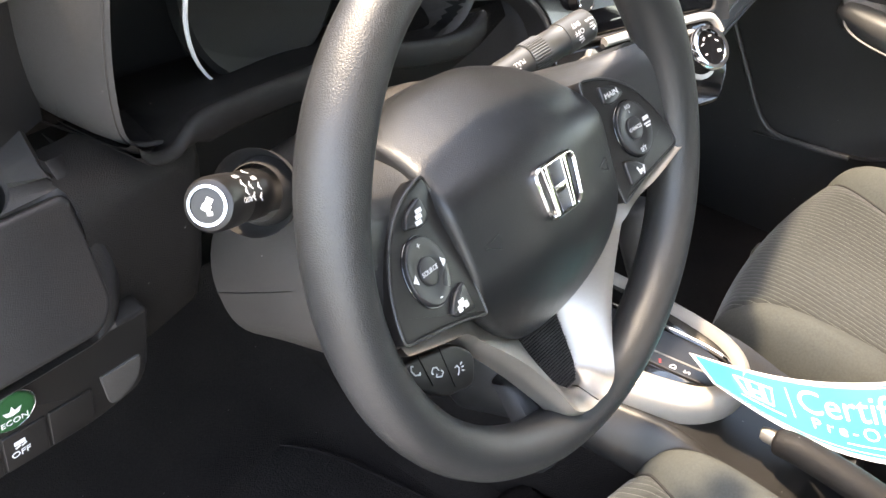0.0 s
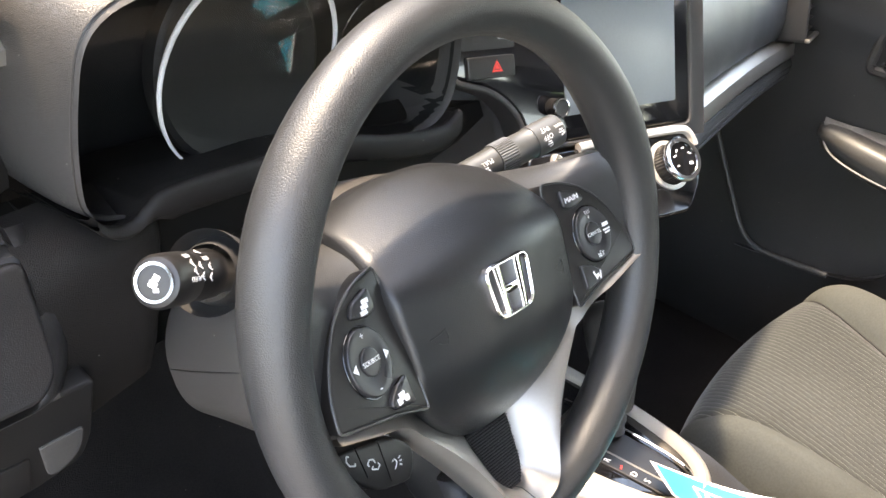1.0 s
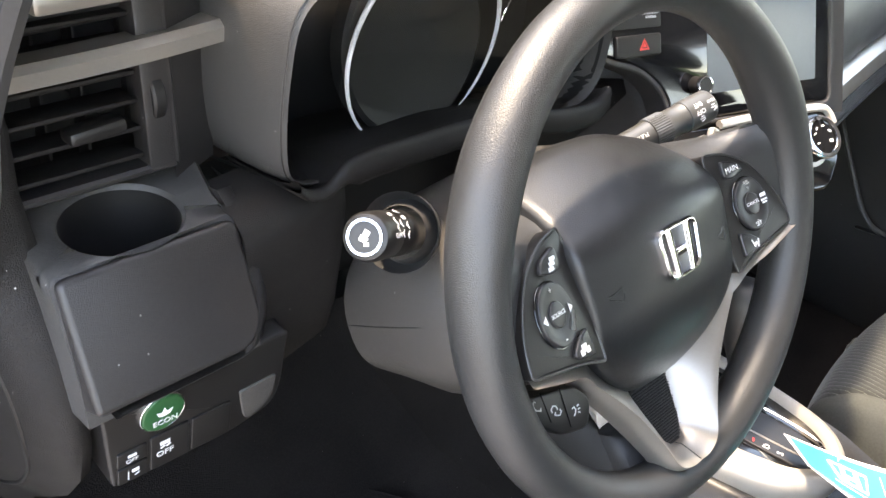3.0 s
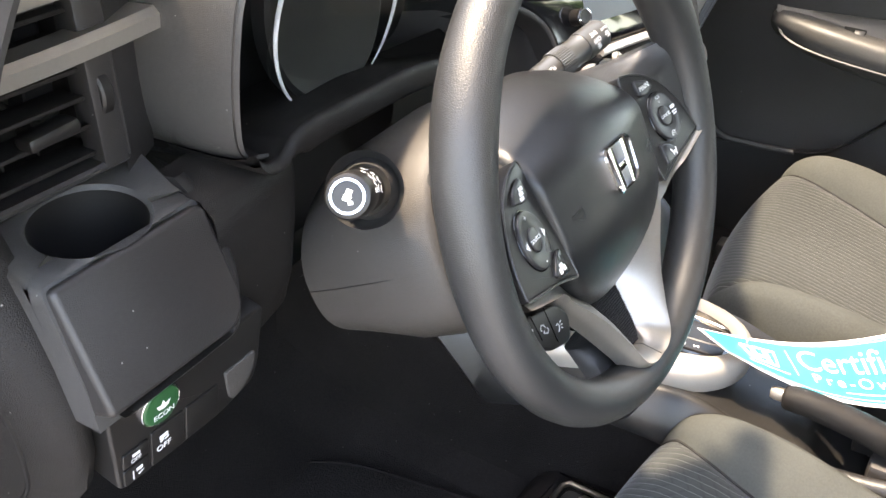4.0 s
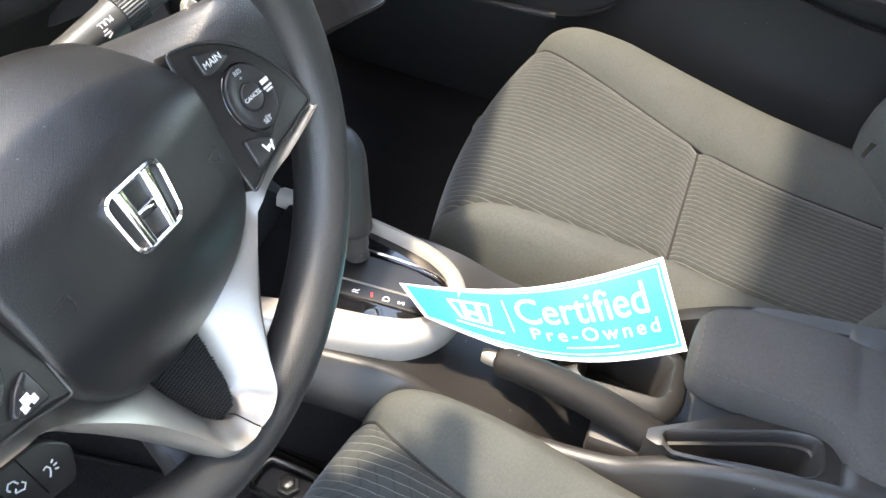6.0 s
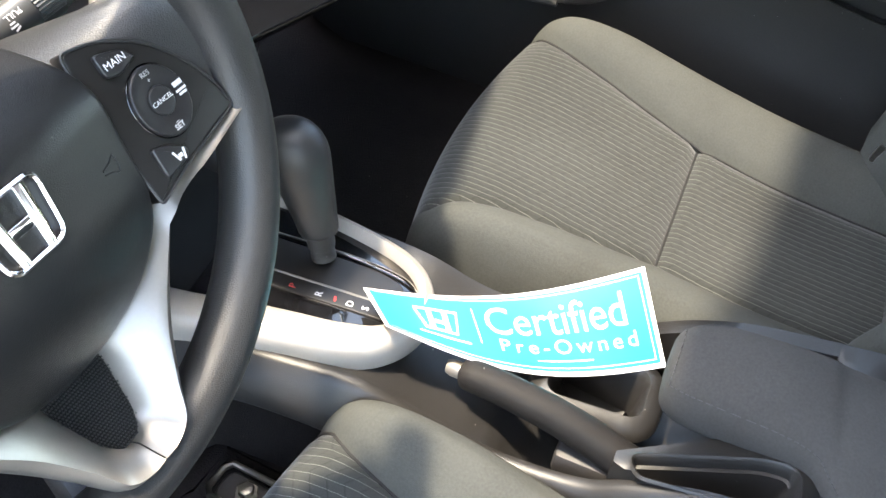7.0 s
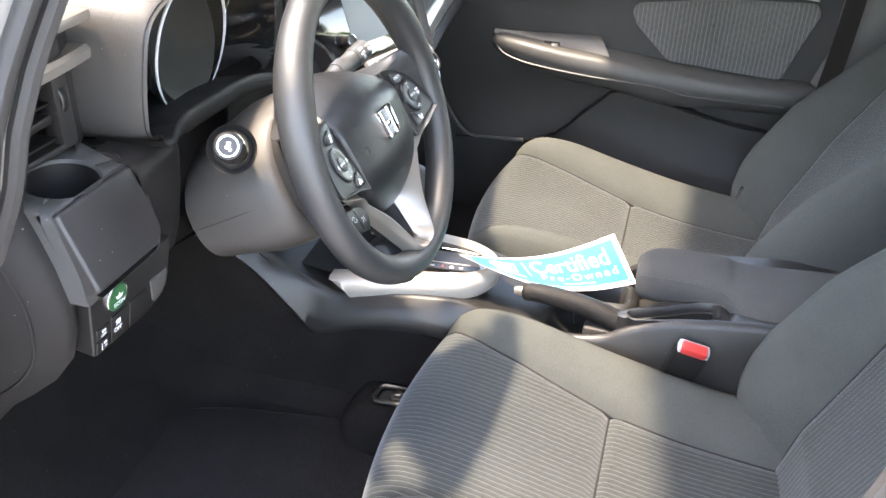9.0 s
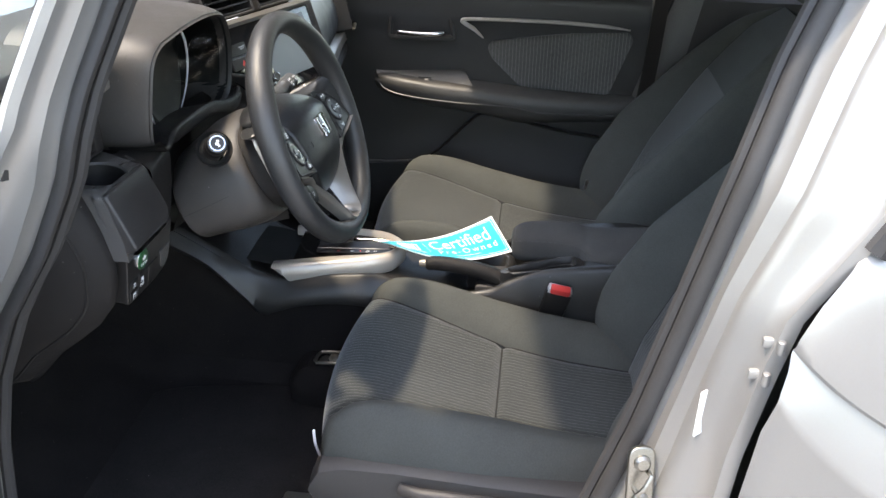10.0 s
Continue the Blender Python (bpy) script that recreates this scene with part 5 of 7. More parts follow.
# centre stack: a gloss panel turned a little to the driver
STACK = axes((-0.045, 0.16, 0.995), (0.945, -0.326, 0), (0.115, 0.33, 0.93))
bm = bmesh.new()
po = fillet([(-0.094, 0.1), (-0.094, 0.03), (-0.05, 0.018), (-0.022, -0.008), (-0.014, -0.04), (0.192, -0.04), (0.192, 0.1)], [0.004, 0.01, 0.03, 0.03, 0.006, 0.008, 0.004])
plate(bm, po, -0.04, 0.0, STACK, 0.002)
stack = part("display_panel", bm, PIANO, dash, "gloss black panel round the display")
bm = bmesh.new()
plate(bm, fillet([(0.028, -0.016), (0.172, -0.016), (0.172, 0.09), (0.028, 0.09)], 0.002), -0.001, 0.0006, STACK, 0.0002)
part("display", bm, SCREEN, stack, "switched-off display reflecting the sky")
bm = bmesh.new()
frame_ring(bm, inset(po, -0.006), inset(po, -0.0005), -0.03, 0.001, STACK, 0.0015)
part("bezel", bm, PLASTIC, stack)
bm = bmesh.new()
plate(bm, fillet([(-0.081, 0.027), (-0.03, 0.027), (-0.03, 0.0465), (-0.081, 0.0465)], 0.003), -0.001, 0.004, STACK, 0.0015)
hazard = part("hazard_button", bm, SMOOTH, stack, "black hazard button with a red triangle")
HT = STACK @ Matrix.Translation((-0.05, 0.0365, 0.0041))
bm = bmesh.new()
tri_ = [Vector((-0.0058, -0.0042)), Vector((0.0058, -0.0042)), Vector((0, 0.006))]
frame_ring(bm, tri_, [p * 0.62 for p in tri_], 0, 0.0003, HT, 0.0001)
plate(bm, [p * 0.42 for p in tri_], 0, 0.0003, HT, 0.0001)
part("icon", bm, RED, hazard)
bm = bmesh.new()
plate(bm, fillet([(-0.085, 0.052), (-0.028, 0.052), (-0.028, 0.072), (-0.085, 0.072)], 0.002), -0.001, 0.0015, STACK, 0.0005)
tell = part("telltale_panel", bm, SMOOTH, stack, "black airbag telltale panel")
text("PASSENGER\nAIRBAG", 0.0036, STACK @ Matrix.Translation((-0.04, 0.063, 0.0017)), WHITE, tell)
part("icon", bars([(-0.068, 0.062, 0.012, 0.003, 0), (-0.07, 0.058, 0.006, 0.001, 0)], STACK @ Matrix.Translation((0, 0, 0.0017))), SMOOTH, tell)
VOL = Vector((0.0125, -0.006, 0))
bm = bmesh.new()
lathe(bm, [(0.0085, 0.0), (0.0082, 0.009), (0.0088, 0.01), (0.0088, 0.014), (0.008, 0.015), (0.0, 0.0146)], STACK @ Matrix.Translation(VOL), 30)
vol = part("volume_knob", bm, SMOOTH, stack)
bm = bmesh.new()
lathe(bm, [(0.0089, 0.0125), (0.0091, 0.0135), (0.0088, 0.0153), (0.0077, 0.0156), (0.0075, 0.0148)], STACK @ Matrix.Translation(VOL), 30, cap=False)
part("ring", bm, CHROME, vol)
# climate panel below, leaning out towards the cabin
CLIM = STACK @ Matrix.Translation((0.086, -0.047, 0.006)) @ Matrix.Rotation(radians(-22), 4, "X")
bm = bmesh.new()
co_ = fillet([(-0.112, 0.0), (0.1, 0.0), (0.097, -0.05), (0.07, -0.082), (-0.07, -0.082), (-0.105, -0.06)], 0.012)
plate(bm, co_, -0.08, 0.0, CLIM, 0.003)
climate = part("climate_panel", bm, PIANO, dash, "gloss black climate panel with chrome-ringed knobs")
bm = bmesh.new()
tube(bm, spline([CLIM @ Vector((x, y, 0.001)) for x, y in ((-0.05, 0.0), (0.0, 0.002), (0.05, 0.002), (0.086, 0.001), (0.096, -0.006), (0.098, -0.018))], 24), 0.0046, 8)
part("trim", bm, CHAMP, climate, "satin silver trim line")
for x in (-0.074, 0.056):
    bm = bmesh.new()
    KM = CLIM @ Matrix.Translation((x, -0.033, -0.004))
    lathe(bm, [(0.0255, 0.0), (0.0255, 0.006), (0.021, 0.007)], KM, 40, cap=False)
    kn = part("knob_base", bm, CHAMP, climate)
    bm = bmesh.new()
    rows = []
    for dz in (0.006, 0.022):
        rows.append([KM @ Vector(((0.0205 - (0.0007 if k % 2 else 0)) * math.cos(k * math.pi / 40), (0.0205 - (0.0007 if k % 2 else 0)) * math.sin(k * math.pi / 40), dz)) for k in range(80)])
    grid(bm, rows, close_u=True)
    part("knob", bm, SMOOTH, climate, "ribbed black knob")
    bm = bmesh.new()
    lathe(bm, [(0.0205, 0.0215), (0.0222, 0.0222), (0.0222, 0.0265), (0.021, 0.028), (0.0176, 0.0275), (0.0172, 0.0258)], KM, 40, cap=False)
    part("ring", bm, CHROME, climate, "chrome knob ring")
    bm = bmesh.new()
    lathe(bm, [(0.0175, 0.0255), (0.0, 0.0262)], KM, 30)
    face = part("knob_face", bm, PIANO, climate)
    part("icon", bars([(-0.01, 0.004, 0.004, 0.0014, 20), (-0.006, 0.009, 0.004, 0.0014, 50), (0.003, 0.011, 0.004, 0.0014, 0), (0.01, 0.005, 0.004, 0.0014, -30), (0.009, -0.005, 0.005, 0.003, 0), (-0.009, -0.006, 0.003, 0.0014, 10)], KM @ Matrix.Translation((0, 0, 0.0262))), WHITE, climate)
part("icon", bars([(k * 0.014 - 0.02, -0.02 - 0.016 * (k % 2), 0.006, 0.0022, 0) for k in range(4)], CLIM @ Matrix.Translation((0.0, 0, 0.0004))), WHITE, climate)
# body of the stack behind and below the panels
bm = bmesh.new()
grid(bm, [[STACK @ Vector((x, y, z)) for x, z in ((-0.125, -0.075), (-0.1, -0.046), (-0.03, -0.043), (-0.016, -0.034), (-0.01, -0.008), (0.2, -0.006), (0.216, -0.002), (0.222, -0.02), (0.222, -0.3))] for y in np.linspace(0.11, -0.055, 6)])
grid(bm, [[STACK @ Vector((x, y, z)) for x, z in ((-0.05, -0.12), (-0.04, -0.03), (0.0, z0), (0.19, z0), (0.212, z0 - 0.02), (0.216, -0.3))] for y, z0 in ((-0.055, -0.002), (-0.09, 0.006), (-0.115, -0.005), (-0.13, -0.06), (-0.16, -0.15), (-0.26, -0.22))])
part("stack_body", bm, PLASTIC, dash, "charcoal body of the centre stack", sharp=60)
# silver band and the two centre vents above the panel
bm = bmesh.new()
rows = [[STACK @ Vector((x, 0.106 + dy, dz)) for dy, dz in ((-0.006, -0.01), (-0.006, 0.004), (0.0, 0.008), (0.007, 0.004), (0.008, -0.02))] for x in np.linspace(-0.105, 0.2, 10)]
grid(bm, rows, close_u=True, caps=True)
part("centre_band", bm, SILVER, dash, "satin silver band above the display")
for x0 in (-0.1, 0.05):
    VM = STACK @ Matrix.Translation((x0 + 0.07, 0.14, -0.004))
    vo2 = fillet([(-0.068, -0.024), (0.068, -0.024), (0.068, 0.03), (-0.068, 0.03)], 0.006)
    bm = bmesh.new()
    frame_ring(bm, vo2, inset(vo2, 0.005), -0.04, 0.003, VM, 0.002)
    cv = part("air_vent", bm, PLASTIC, dash, "black centre air vent with slats")
    # shade behind the slats, painted as a black plate
    bm = bmesh.new()
    plate(bm, inset(vo2, 0.004), -0.045, -0.04, VM, 0.001)
    part("back", bm, DARK, cv)
    for k in range(4):
        bm = bmesh.new()
        box(bm, (0, -0.016 + k * 0.0125, -0.01), (0.124, 0.003, 0.018), VM, bevel=0.001)
        part("slat", bm, PLASTIC, cv)
# passenger side: upper face, silver strip, stitched pad, recessed lower part
P0, P1 = Vector((0.165, 0.088, 0.945)), Vector((0.715, 0.17, 0.892))


def pass_row(offsets):
    rows = []
    for f in np.linspace(0, 1, 16):
        p = P0.lerp(P1, f) + Vector((0, 0.0, 0.008 * math.sin(math.pi * f)))
        rows.append([p + Vector((0, dy, dz)) for dy, dz in offsets])
    return rows


bm = bmesh.new()
grid(bm, pass_row([(0.1, 0.15), (0.05, 0.135), (0.02, 0.09), (0.012, 0.05), (0.014, 0.024), (0.02, 0.016)]))
part("upper_face", bm, PAD, dash, "smooth charcoal upper face before the passenger")
bm = bmesh.new()
grid(bm, pass_row([(0.02, 0.018), (0.006, 0.018), (0.0, 0.014), (-0.004, -0.004), (0.0, -0.012), (0.02, -0.013)]))
part("strip", bm, SILVER, dash, "satin silver strip along the dash")
bm = bmesh.new()
grid(bm, pass_row([(0.02, -0.012), (-0.002, -0.0125), (-0.006, -0.02), (-0.004, -0.04), (0.006, -0.048), (0.03, -0.05)]))
pad_ = part("stitched_pad", bm, PAD, dash, "padded roll with two rows of stitching")
for dz in (-0.022, -0.032):
    bm = bmesh.new()
    tube(bm, [r[0] for r in pass_row([(-0.0058, dz)])], 0.0007, 5)
    part("stitching", bm, THREAD, pad_)
bm = bmesh.new()
grid(bm, pass_row([(0.03, -0.05), (0.05, -0.06), (0.09, -0.1), (0.11, -0.17), (0.16, -0.24), (0.3, -0.28)]))
part("glovebox", bm, PLASTIC_LOW, dash, "dark recessed glovebox")
RV = axes((0.69, 0.155, 0.965), (0.97, 0.15, -0.05), (0, 0.2, 1))
bm = bmesh.new()
vo3 = fillet([(-0.06, -0.04), (0.045, -0.04), (0.045, 0.05), (-0.06, 0.05)], 0.008)
frame_ring(bm, vo3, inset(vo3, 0.006), -0.05, 0.006, RV, 0.002)
rv = part("air_vent", bm, PLASTIC, dash, "black side air vent with a silver lip")
# black plate for the shade inside this vent
bm = bmesh.new()
plate(bm, inset(vo3, 0.004), -0.052, -0.046, RV, 0.001)
part("back", bm, DARK, rv)
for k in range(5):
    bm = bmesh.new()
    box(bm, (-0.007, -0.026 + k * 0.0155, -0.008), (0.092, 0.003, 0.02), RV, bevel=0.001)
    part("slat", bm, PLASTIC, rv)
bm = bmesh.new()
box(bm, (-0.008, -0.036, 0.008), (0.108, 0.006, 0.008), RV, bevel=0.002)
part("lip", bm, SILVER, rv)


# centre console ----------------------------------------------------------------------------------
console = thing("centre_console", (0, -0.1, 0.5), "charcoal centre console with a silver-ringed gear gate", "console")
bm = bmesh.new()
rows = []
# stations: y, half widths to the driver and the passenger, top, the height at which the side ends, depth of the trough
for y, hl, hr, zt, zb, tr in ((0.36, 0.135, 0.135, 0.74, 0.70, 0.0), (0.27, 0.133, 0.12, 0.69, 0.655, 0.0), (0.2, 0.131, 0.1, 0.645, 0.588, 0.0), (0.17, 0.13, 0.095, 0.632, 0.558, 0.0), (0.14, 0.129, 0.09, 0.624, 0.565, 0.0), (0.1, 0.126, 0.085, 0.624, 0.578, 0.0), (0.05, 0.121, 0.082, 0.63, 0.585, 0.0), (0.0, 0.116, 0.078, 0.634, 0.585, 0.0), (-0.06, 0.11, 0.075, 0.633, 0.575, 0.0), (-0.12, 0.107, 0.078, 0.614, 0.545, 0.0), (-0.18, 0.109, 0.086, 0.607, 0.50, 0.004), (-0.22, 0.111, 0.09, 0.610, 0.47, 0.04), (-0.27, 0.112, 0.096, 0.621, 0.45, 0.05), (-0.30, 0.111, 0.098, 0.639, 0.43, 0.055), (-0.33, 0.11, 0.1, 0.654, 0.42, 0.06), (-0.37, 0.109, 0.102, 0.667, 0.415, 0.065), (-0.436, 0.108, 0.104, 0.678, 0.41, 0.06), (-0.445, 0.108, 0.104, 0.679, 0.41, 0.0), (-0.5, 0.107, 0.105, 0.685, 0.41, 0.0), (-0.6, 0.105, 0.105, 0.688, 0.41, 0.0), (-0.8, 0.105, 0.105, 0.68, 0.41, 0.0)):
    k = zt - zb
    rows.append([(-hl + 0.03, y, zb - 0.012), (-hl - 0.012, y, zb - 0.008), (-hl - 0.018, y, zb + 0.004), (-hl - 0.012, y, zb + k * 0.4), (-hl - 0.003, y, zt - k * 0.25), (-hl, y, zt - 0.01), (-hl + 0.004, y, zt - 0.003), (-hl + 0.01, y, zt), (-hl + 0.016, y, zt - 0.002), (-hl + 0.02, y, zt - 0.004 - tr), (-0.01, y, zt - 0.005 - tr), (hr - 0.028, y, zt - 0.004 - tr), (hr - 0.022, y, zt - 0.001), (hr - 0.006, y, zt), (hr, y, zt - 0.008), (hr + 0.006, y, zt - 0.045), (hr + 0.022, y, zt - 0.12), (hr + 0.03, y, 0.42)])
fine = [spline([r[j] for r in rows], 90) for j in range(18)]
grid(bm, [[fine[j][i] for j in range(18)] for i in range(90)])
part("body", bm, CONSOLE, console, sharp=55)
# dark recessed lower side, down to the carpet
bm = bmesh.new()
grid(bm, [[(-0.106 - 0.02 * f, y, 0.405 + (z - 0.405) * (1 - f)) for f in (0, 0.3, 0.6, 1.0)] for y, z in ((0.5, 0.76), (0.36, 0.69), (0.2, 0.58), (0.1, 0.58), (0.0, 0.58), (-0.1, 0.55), (-0.3, 0.5))])
part("lower_side", bm, CARPET, console, "dark carpeted lower side")

# silver gear-gate surround: a broad side to the driver, a slim arm to the passenger, rounded behind
bm = bmesh.new()
edge = spline([(-0.127, 0.16, 0), (-0.123, 0.11, 0), (-0.112, 0.05, 0), (-0.104, 0.01, 0), (-0.095, -0.035, 0), (-0.08, -0.069, 0), (-0.056, -0.09, 0), (-0.026, -0.097, 0), (0.002, -0.09, 0), (0.026, -0.07, 0), (0.042, -0.04, 0), (0.053, 0.0, 0), (0.061, 0.047, 0), (0.066, 0.1, 0), (0.068, 0.14, 0)], 70)
rows = []
for i, v in enumerate(edge):
    f = i / 69
    zt = interp(f, [0, 0.12, 0.3, 0.5, 0.7, 1], [0.646, 0.654, 0.662, 0.664, 0.664, 0.652])
    deep = interp(f, [0, 0.015, 0.05, 0.12, 0.3, 0.48, 0.6, 1], [0.003, 0.012, 0.033, 0.036, 0.034, 0.026, 0.016, 0.012])
    t = (edge[min(i + 1, 69)] - edge[max(i - 1, 0)]).normalized()
    nrm = Vector((-t.y, t.x, 0))
    w = interp(f, [0, 0.15, 0.3, 0.42, 0.55, 0.7, 0.85, 1], [0.036, 0.036, 0.03, 0.024, 0.014, 0.012, 0.015, 0.018])
    tip = interp(f, [0, 0.07, 0.15], [0.02, 0.004, 0.0])
    v = v + Vector((0, -tip * 0.5, 0))
    lo = v + Vector((0, -tip, 0))
    rows.append([lo + nrm * 0.006 + Vector((0, 0, zt - deep - 0.006)), lo + Vector((0, 0, zt - deep)), v + nrm * 0.001 + Vector((0, 0, zt - 0.012 * min(1, deep / 0.03))), v + nrm * 0.004 + Vector((0, 0, zt - 0.004)), v + nrm * 0.009 + Vector((0, 0, zt)), v + nrm * (w - 0.003) + Vector((0, 0, zt - 0.002)), v + nrm * w + Vector((0, 0, zt - 0.005)), v + nrm * (w + 0.0015) + Vector((0, 0, zt - 0.02))])
grid(bm, rows)
part("gate_surround", bm, CHAMP, console, "satin silver surround of the gear gate", sharp=60)
GATE = axes((-0.02, 0.0, 0.648), (1, 0.06, 0), (-0.08, 1, -0.02))
bm = bmesh.new()
plate(bm, fillet([(-0.075, 0.12), (-0.075, 0.03), (-0.064, -0.05), (-0.045, -0.078), (-0.008, -0.09), (0.026, -0.082), (0.052, -0.05), (0.07, 0.02), (0.075, 0.12)], [0.004, 0.03, 0.03, 0.02, 0.02, 0.02, 0.03, 0.03, 0.004], 6), -0.02, 0.0, GATE, 0.001)
gate = part("gate_plate", bm, PIANO, console, "gloss black gear gate with pale letters")
bm = bmesh.new()
plate(bm, fillet([(-0.026, -0.066), (-0.008, -0.066), (-0.006, 0.08), (-0.026, 0.08)], 0.003), -0.001, 0.0022, GATE, 0.0006)
strip = part("letter_strip", bm, SMOOTH, gate, "dark strip of gear letters")
LS = GATE @ Matrix.Translation((0, 0, 0.0024))
for s_, y, mt in (("P", 0.035, RED), ("R", 0.009, WHITE), ("D", -0.022, WHITE), ("S", -0.037, WHITE)):
    text(s_, 0.0098, LS @ Matrix.Translation((-0.0195, y, 0)), mt, strip)
part("mark", bars([(-0.0195, -0.007, 0.006, 0.0022, 20)], LS), RED, strip)
bm = bmesh.new()
tube(bm, [GATE @ Vector((-0.008, y, 0.002)) for y in (-0.064, 0.0, 0.08)], 0.0013, 6)
part("edge_line", bm, SILVER, gate)
bm = bmesh.new()
tube(bm, spline([GATE @ Vector(p) for p in ((0.01, -0.078, 0.002), (0.026, -0.06, 0.003), (0.034, -0.02, 0.003), (0.036, 0.03, 0.003), (0.036, 0.09, 0.003))], 20), 0.0016, 6)
part("edge_line", bm, CHROME, gate)
bm = bmesh.new()
plate(bm, fillet([(-0.007, -0.062), (0.02, -0.062), (0.03, -0.03), (0.033, 0.08), (-0.006, 0.08)], [0.006, 0.016, 0.01, 0.004, 0.004]), -0.004, 0.001, GATE, 0.001)
part("slider", bm, SMOOTH, gate, "black sliding cover under the lever")
bm = bmesh.new()
plate(bm, fillet([(-0.07, 0.015), (-0.03, 0.03), (-0.029, -0.02), (-0.058, -0.035)], [0.01, 0.01, 0.004, 0.012]), -0.001, 0.0016, GATE, 0.001, dome=0.001)
part("lock_cover", bm, PIANO, gate, "gloss black shift-lock cover")

# open front pocket, with the shade inside it painted near black
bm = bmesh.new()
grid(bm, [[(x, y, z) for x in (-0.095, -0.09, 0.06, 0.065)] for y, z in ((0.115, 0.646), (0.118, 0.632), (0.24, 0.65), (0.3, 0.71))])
part("front_pocket", bm, DARK, console, "open pocket ahead of the gear lever, its shade painted black")

# gear lever
lever_thing = thing("gear_lever", (0.008, 0.03, 0.65), "black gear lever with a tall rounded knob", "gear lever")
LV = axes((0.004, 0.026, 0.65), (1, 0, -0.07), (0.0, 0.96, -0.2))
bm = bmesh.new()
rows = []
for h, rx, ry in ((0.03, 0.0145, 0.015), (0.033, 0.017, 0.018), (0.05, 0.0185, 0.02), (0.075, 0.0212, 0.024), (0.1, 0.0242, 0.028), (0.115, 0.0253, 0.03), (0.126, 0.0245, 0.029), (0.135, 0.0215, 0.0255), (0.1415, 0.0165, 0.0195), (0.1453, 0.0095, 0.011), (0.1465, 0.001, 0.001)):
    rows.append([LV @ Vector((rx * 1.06 * math.cos(a), ry * 1.06 * math.sin(a) + 0.012 * max(0, h - 0.04) / 0.1, h)) for a in (k * 2 * math.pi / 32 for k in range(32))])
sm = [spline([r[k] for r in rows], 30) for k in range(32)]
grid(bm, [[sm[k][i] for k in range(32)] for i in range(30)], close_u=True, caps=True)
part("knob", bm, LEATHER, lever_thing, "black leather-grained knob")
bm = bmesh.new()
lathe(bm, [(0.012, 0.0), (0.0115, 0.012), (0.013, 0.014), (0.0135, 0.032)], LV, 24)
part("stem", bm, HOOD, lever_thing, "grey stem")

# parking brake lever
brake = thing("parking_brake", (-0.06, -0.33, 0.6), "black parking brake lever with a grey release button", "brake lever")
bm = bmesh.new()
pts = spline([(-0.057, -0.142, 0.641), (-0.059, -0.17, 0.645), (-0.063, -0.235, 0.64), (-0.068, -0.3, 0.622), (-0.073, -0.36, 0.595)], 30)
rows = []
for i, p in enumerate(pts):
    r = interp(i / 29, [0, 0.04, 0.12, 0.6, 1], [0.009, 0.012, 0.0135, 0.0155, 0.017])
    t = (pts[min(i + 1, 29)] - pts[max(i - 1, 0)]).normalized()
    sx_ = t.cross(Vector((0, 0, 1))).normalized()
    up = sx_.cross(t)
    rows.append([p + sx_ * r * math.copysign(abs(math.cos(a)) ** 0.85, math.cos(a)) + up * r * (1.05 if math.sin(a) > 0 else 0.85) * math.copysign(abs(math.sin(a)) ** (0.9 if math.sin(a) > 0 else 0.5), math.sin(a)) for a in (k * math.pi / 12 for k in range(24))])
grid(bm, rows, close_u=True, caps=True)
part("grip", bm, DASH_LOW, brake, "black grained grip")
bm = bmesh.new()
tube(bm, [(-0.057, -0.145, 0.643), (-0.0565, -0.133, 0.6425), (-0.0565, -0.128, 0.642)], [0.0078, 0.0078, 0.006], 16)
part("release_button", bm, SILVER, brake, "grey release button")
bm = bmesh.new()
box(bm, (-0.068, -0.31, 0.6), (0.03, 0.14, 0.03), bevel=0.006)
part("bracket", bm, PLASTIC, brake)

# tray, cup well and armrest
bm = bmesh.new()
tray_o = fillet([(-0.098, -0.31), (-0.082, -0.30), (-0.05, -0.40), (-0.05, -0.426), (-0.088, -0.429), (-0.096, -0.40)], [0.006, 0.008, 0.02, 0.012, 0.012, 0.02])


def tray_z(y):
    return 0.656 + 0.16 * max(0.0, min(0.13, -y - 0.30))


def flange(p):
    """The place on the tray's rectangular flange beyond a place of its rim."""
    d = p - Vector((-0.075, -0.38))
    k = min((0.02 if d.x < 0 else 0.058) / max(abs(d.x), 1e-6), (0.064 if d.y < 0 else 0.092) / max(abs(d.y), 1e-6))
    return Vector((-0.075, -0.38)) + d * max(k, 1.0)


edge_o = [flange(p) for p in tray_o]
rows = [[(p.x, p.y, tray_z(p.y) - 0.04) for p in edge_o], [(p.x, p.y, tray_z(p.y) - 0.004) for p in edge_o], [(p.x, p.y, tray_z(p.y) - 0.002) for p in inset(tray_o, -0.004)], [(p.x, p.y, tray_z(p.y)) for p in inset(tray_o, -0.002)], [(p.x, p.y, tray_z(p.y) - 0.002) for p in tray_o], [(p.x, p.y, tray_z(p.y) - 0.014) for p in inset(tray_o, 0.001)], [(p.x, p.y, tray_z(p.y) - 0.015) for p in inset(tray_o, 0.004)], [(p.x, p.y, tray_z(p.y) - 0.045) for p in inset(tray_o, 0.006)], [(p.x, p.y, tray_z(p.y) - 0.048) for p in inset(tray_o, 0.01)]]
vs_ = grid(bm, rows, close_u=True, caps=False)
bm.faces.new(vs_[-1])
part("tray", bm, CONSOLE, console, "narrow open tray beside the brake lever", sharp=60)
bm = bmesh.new()
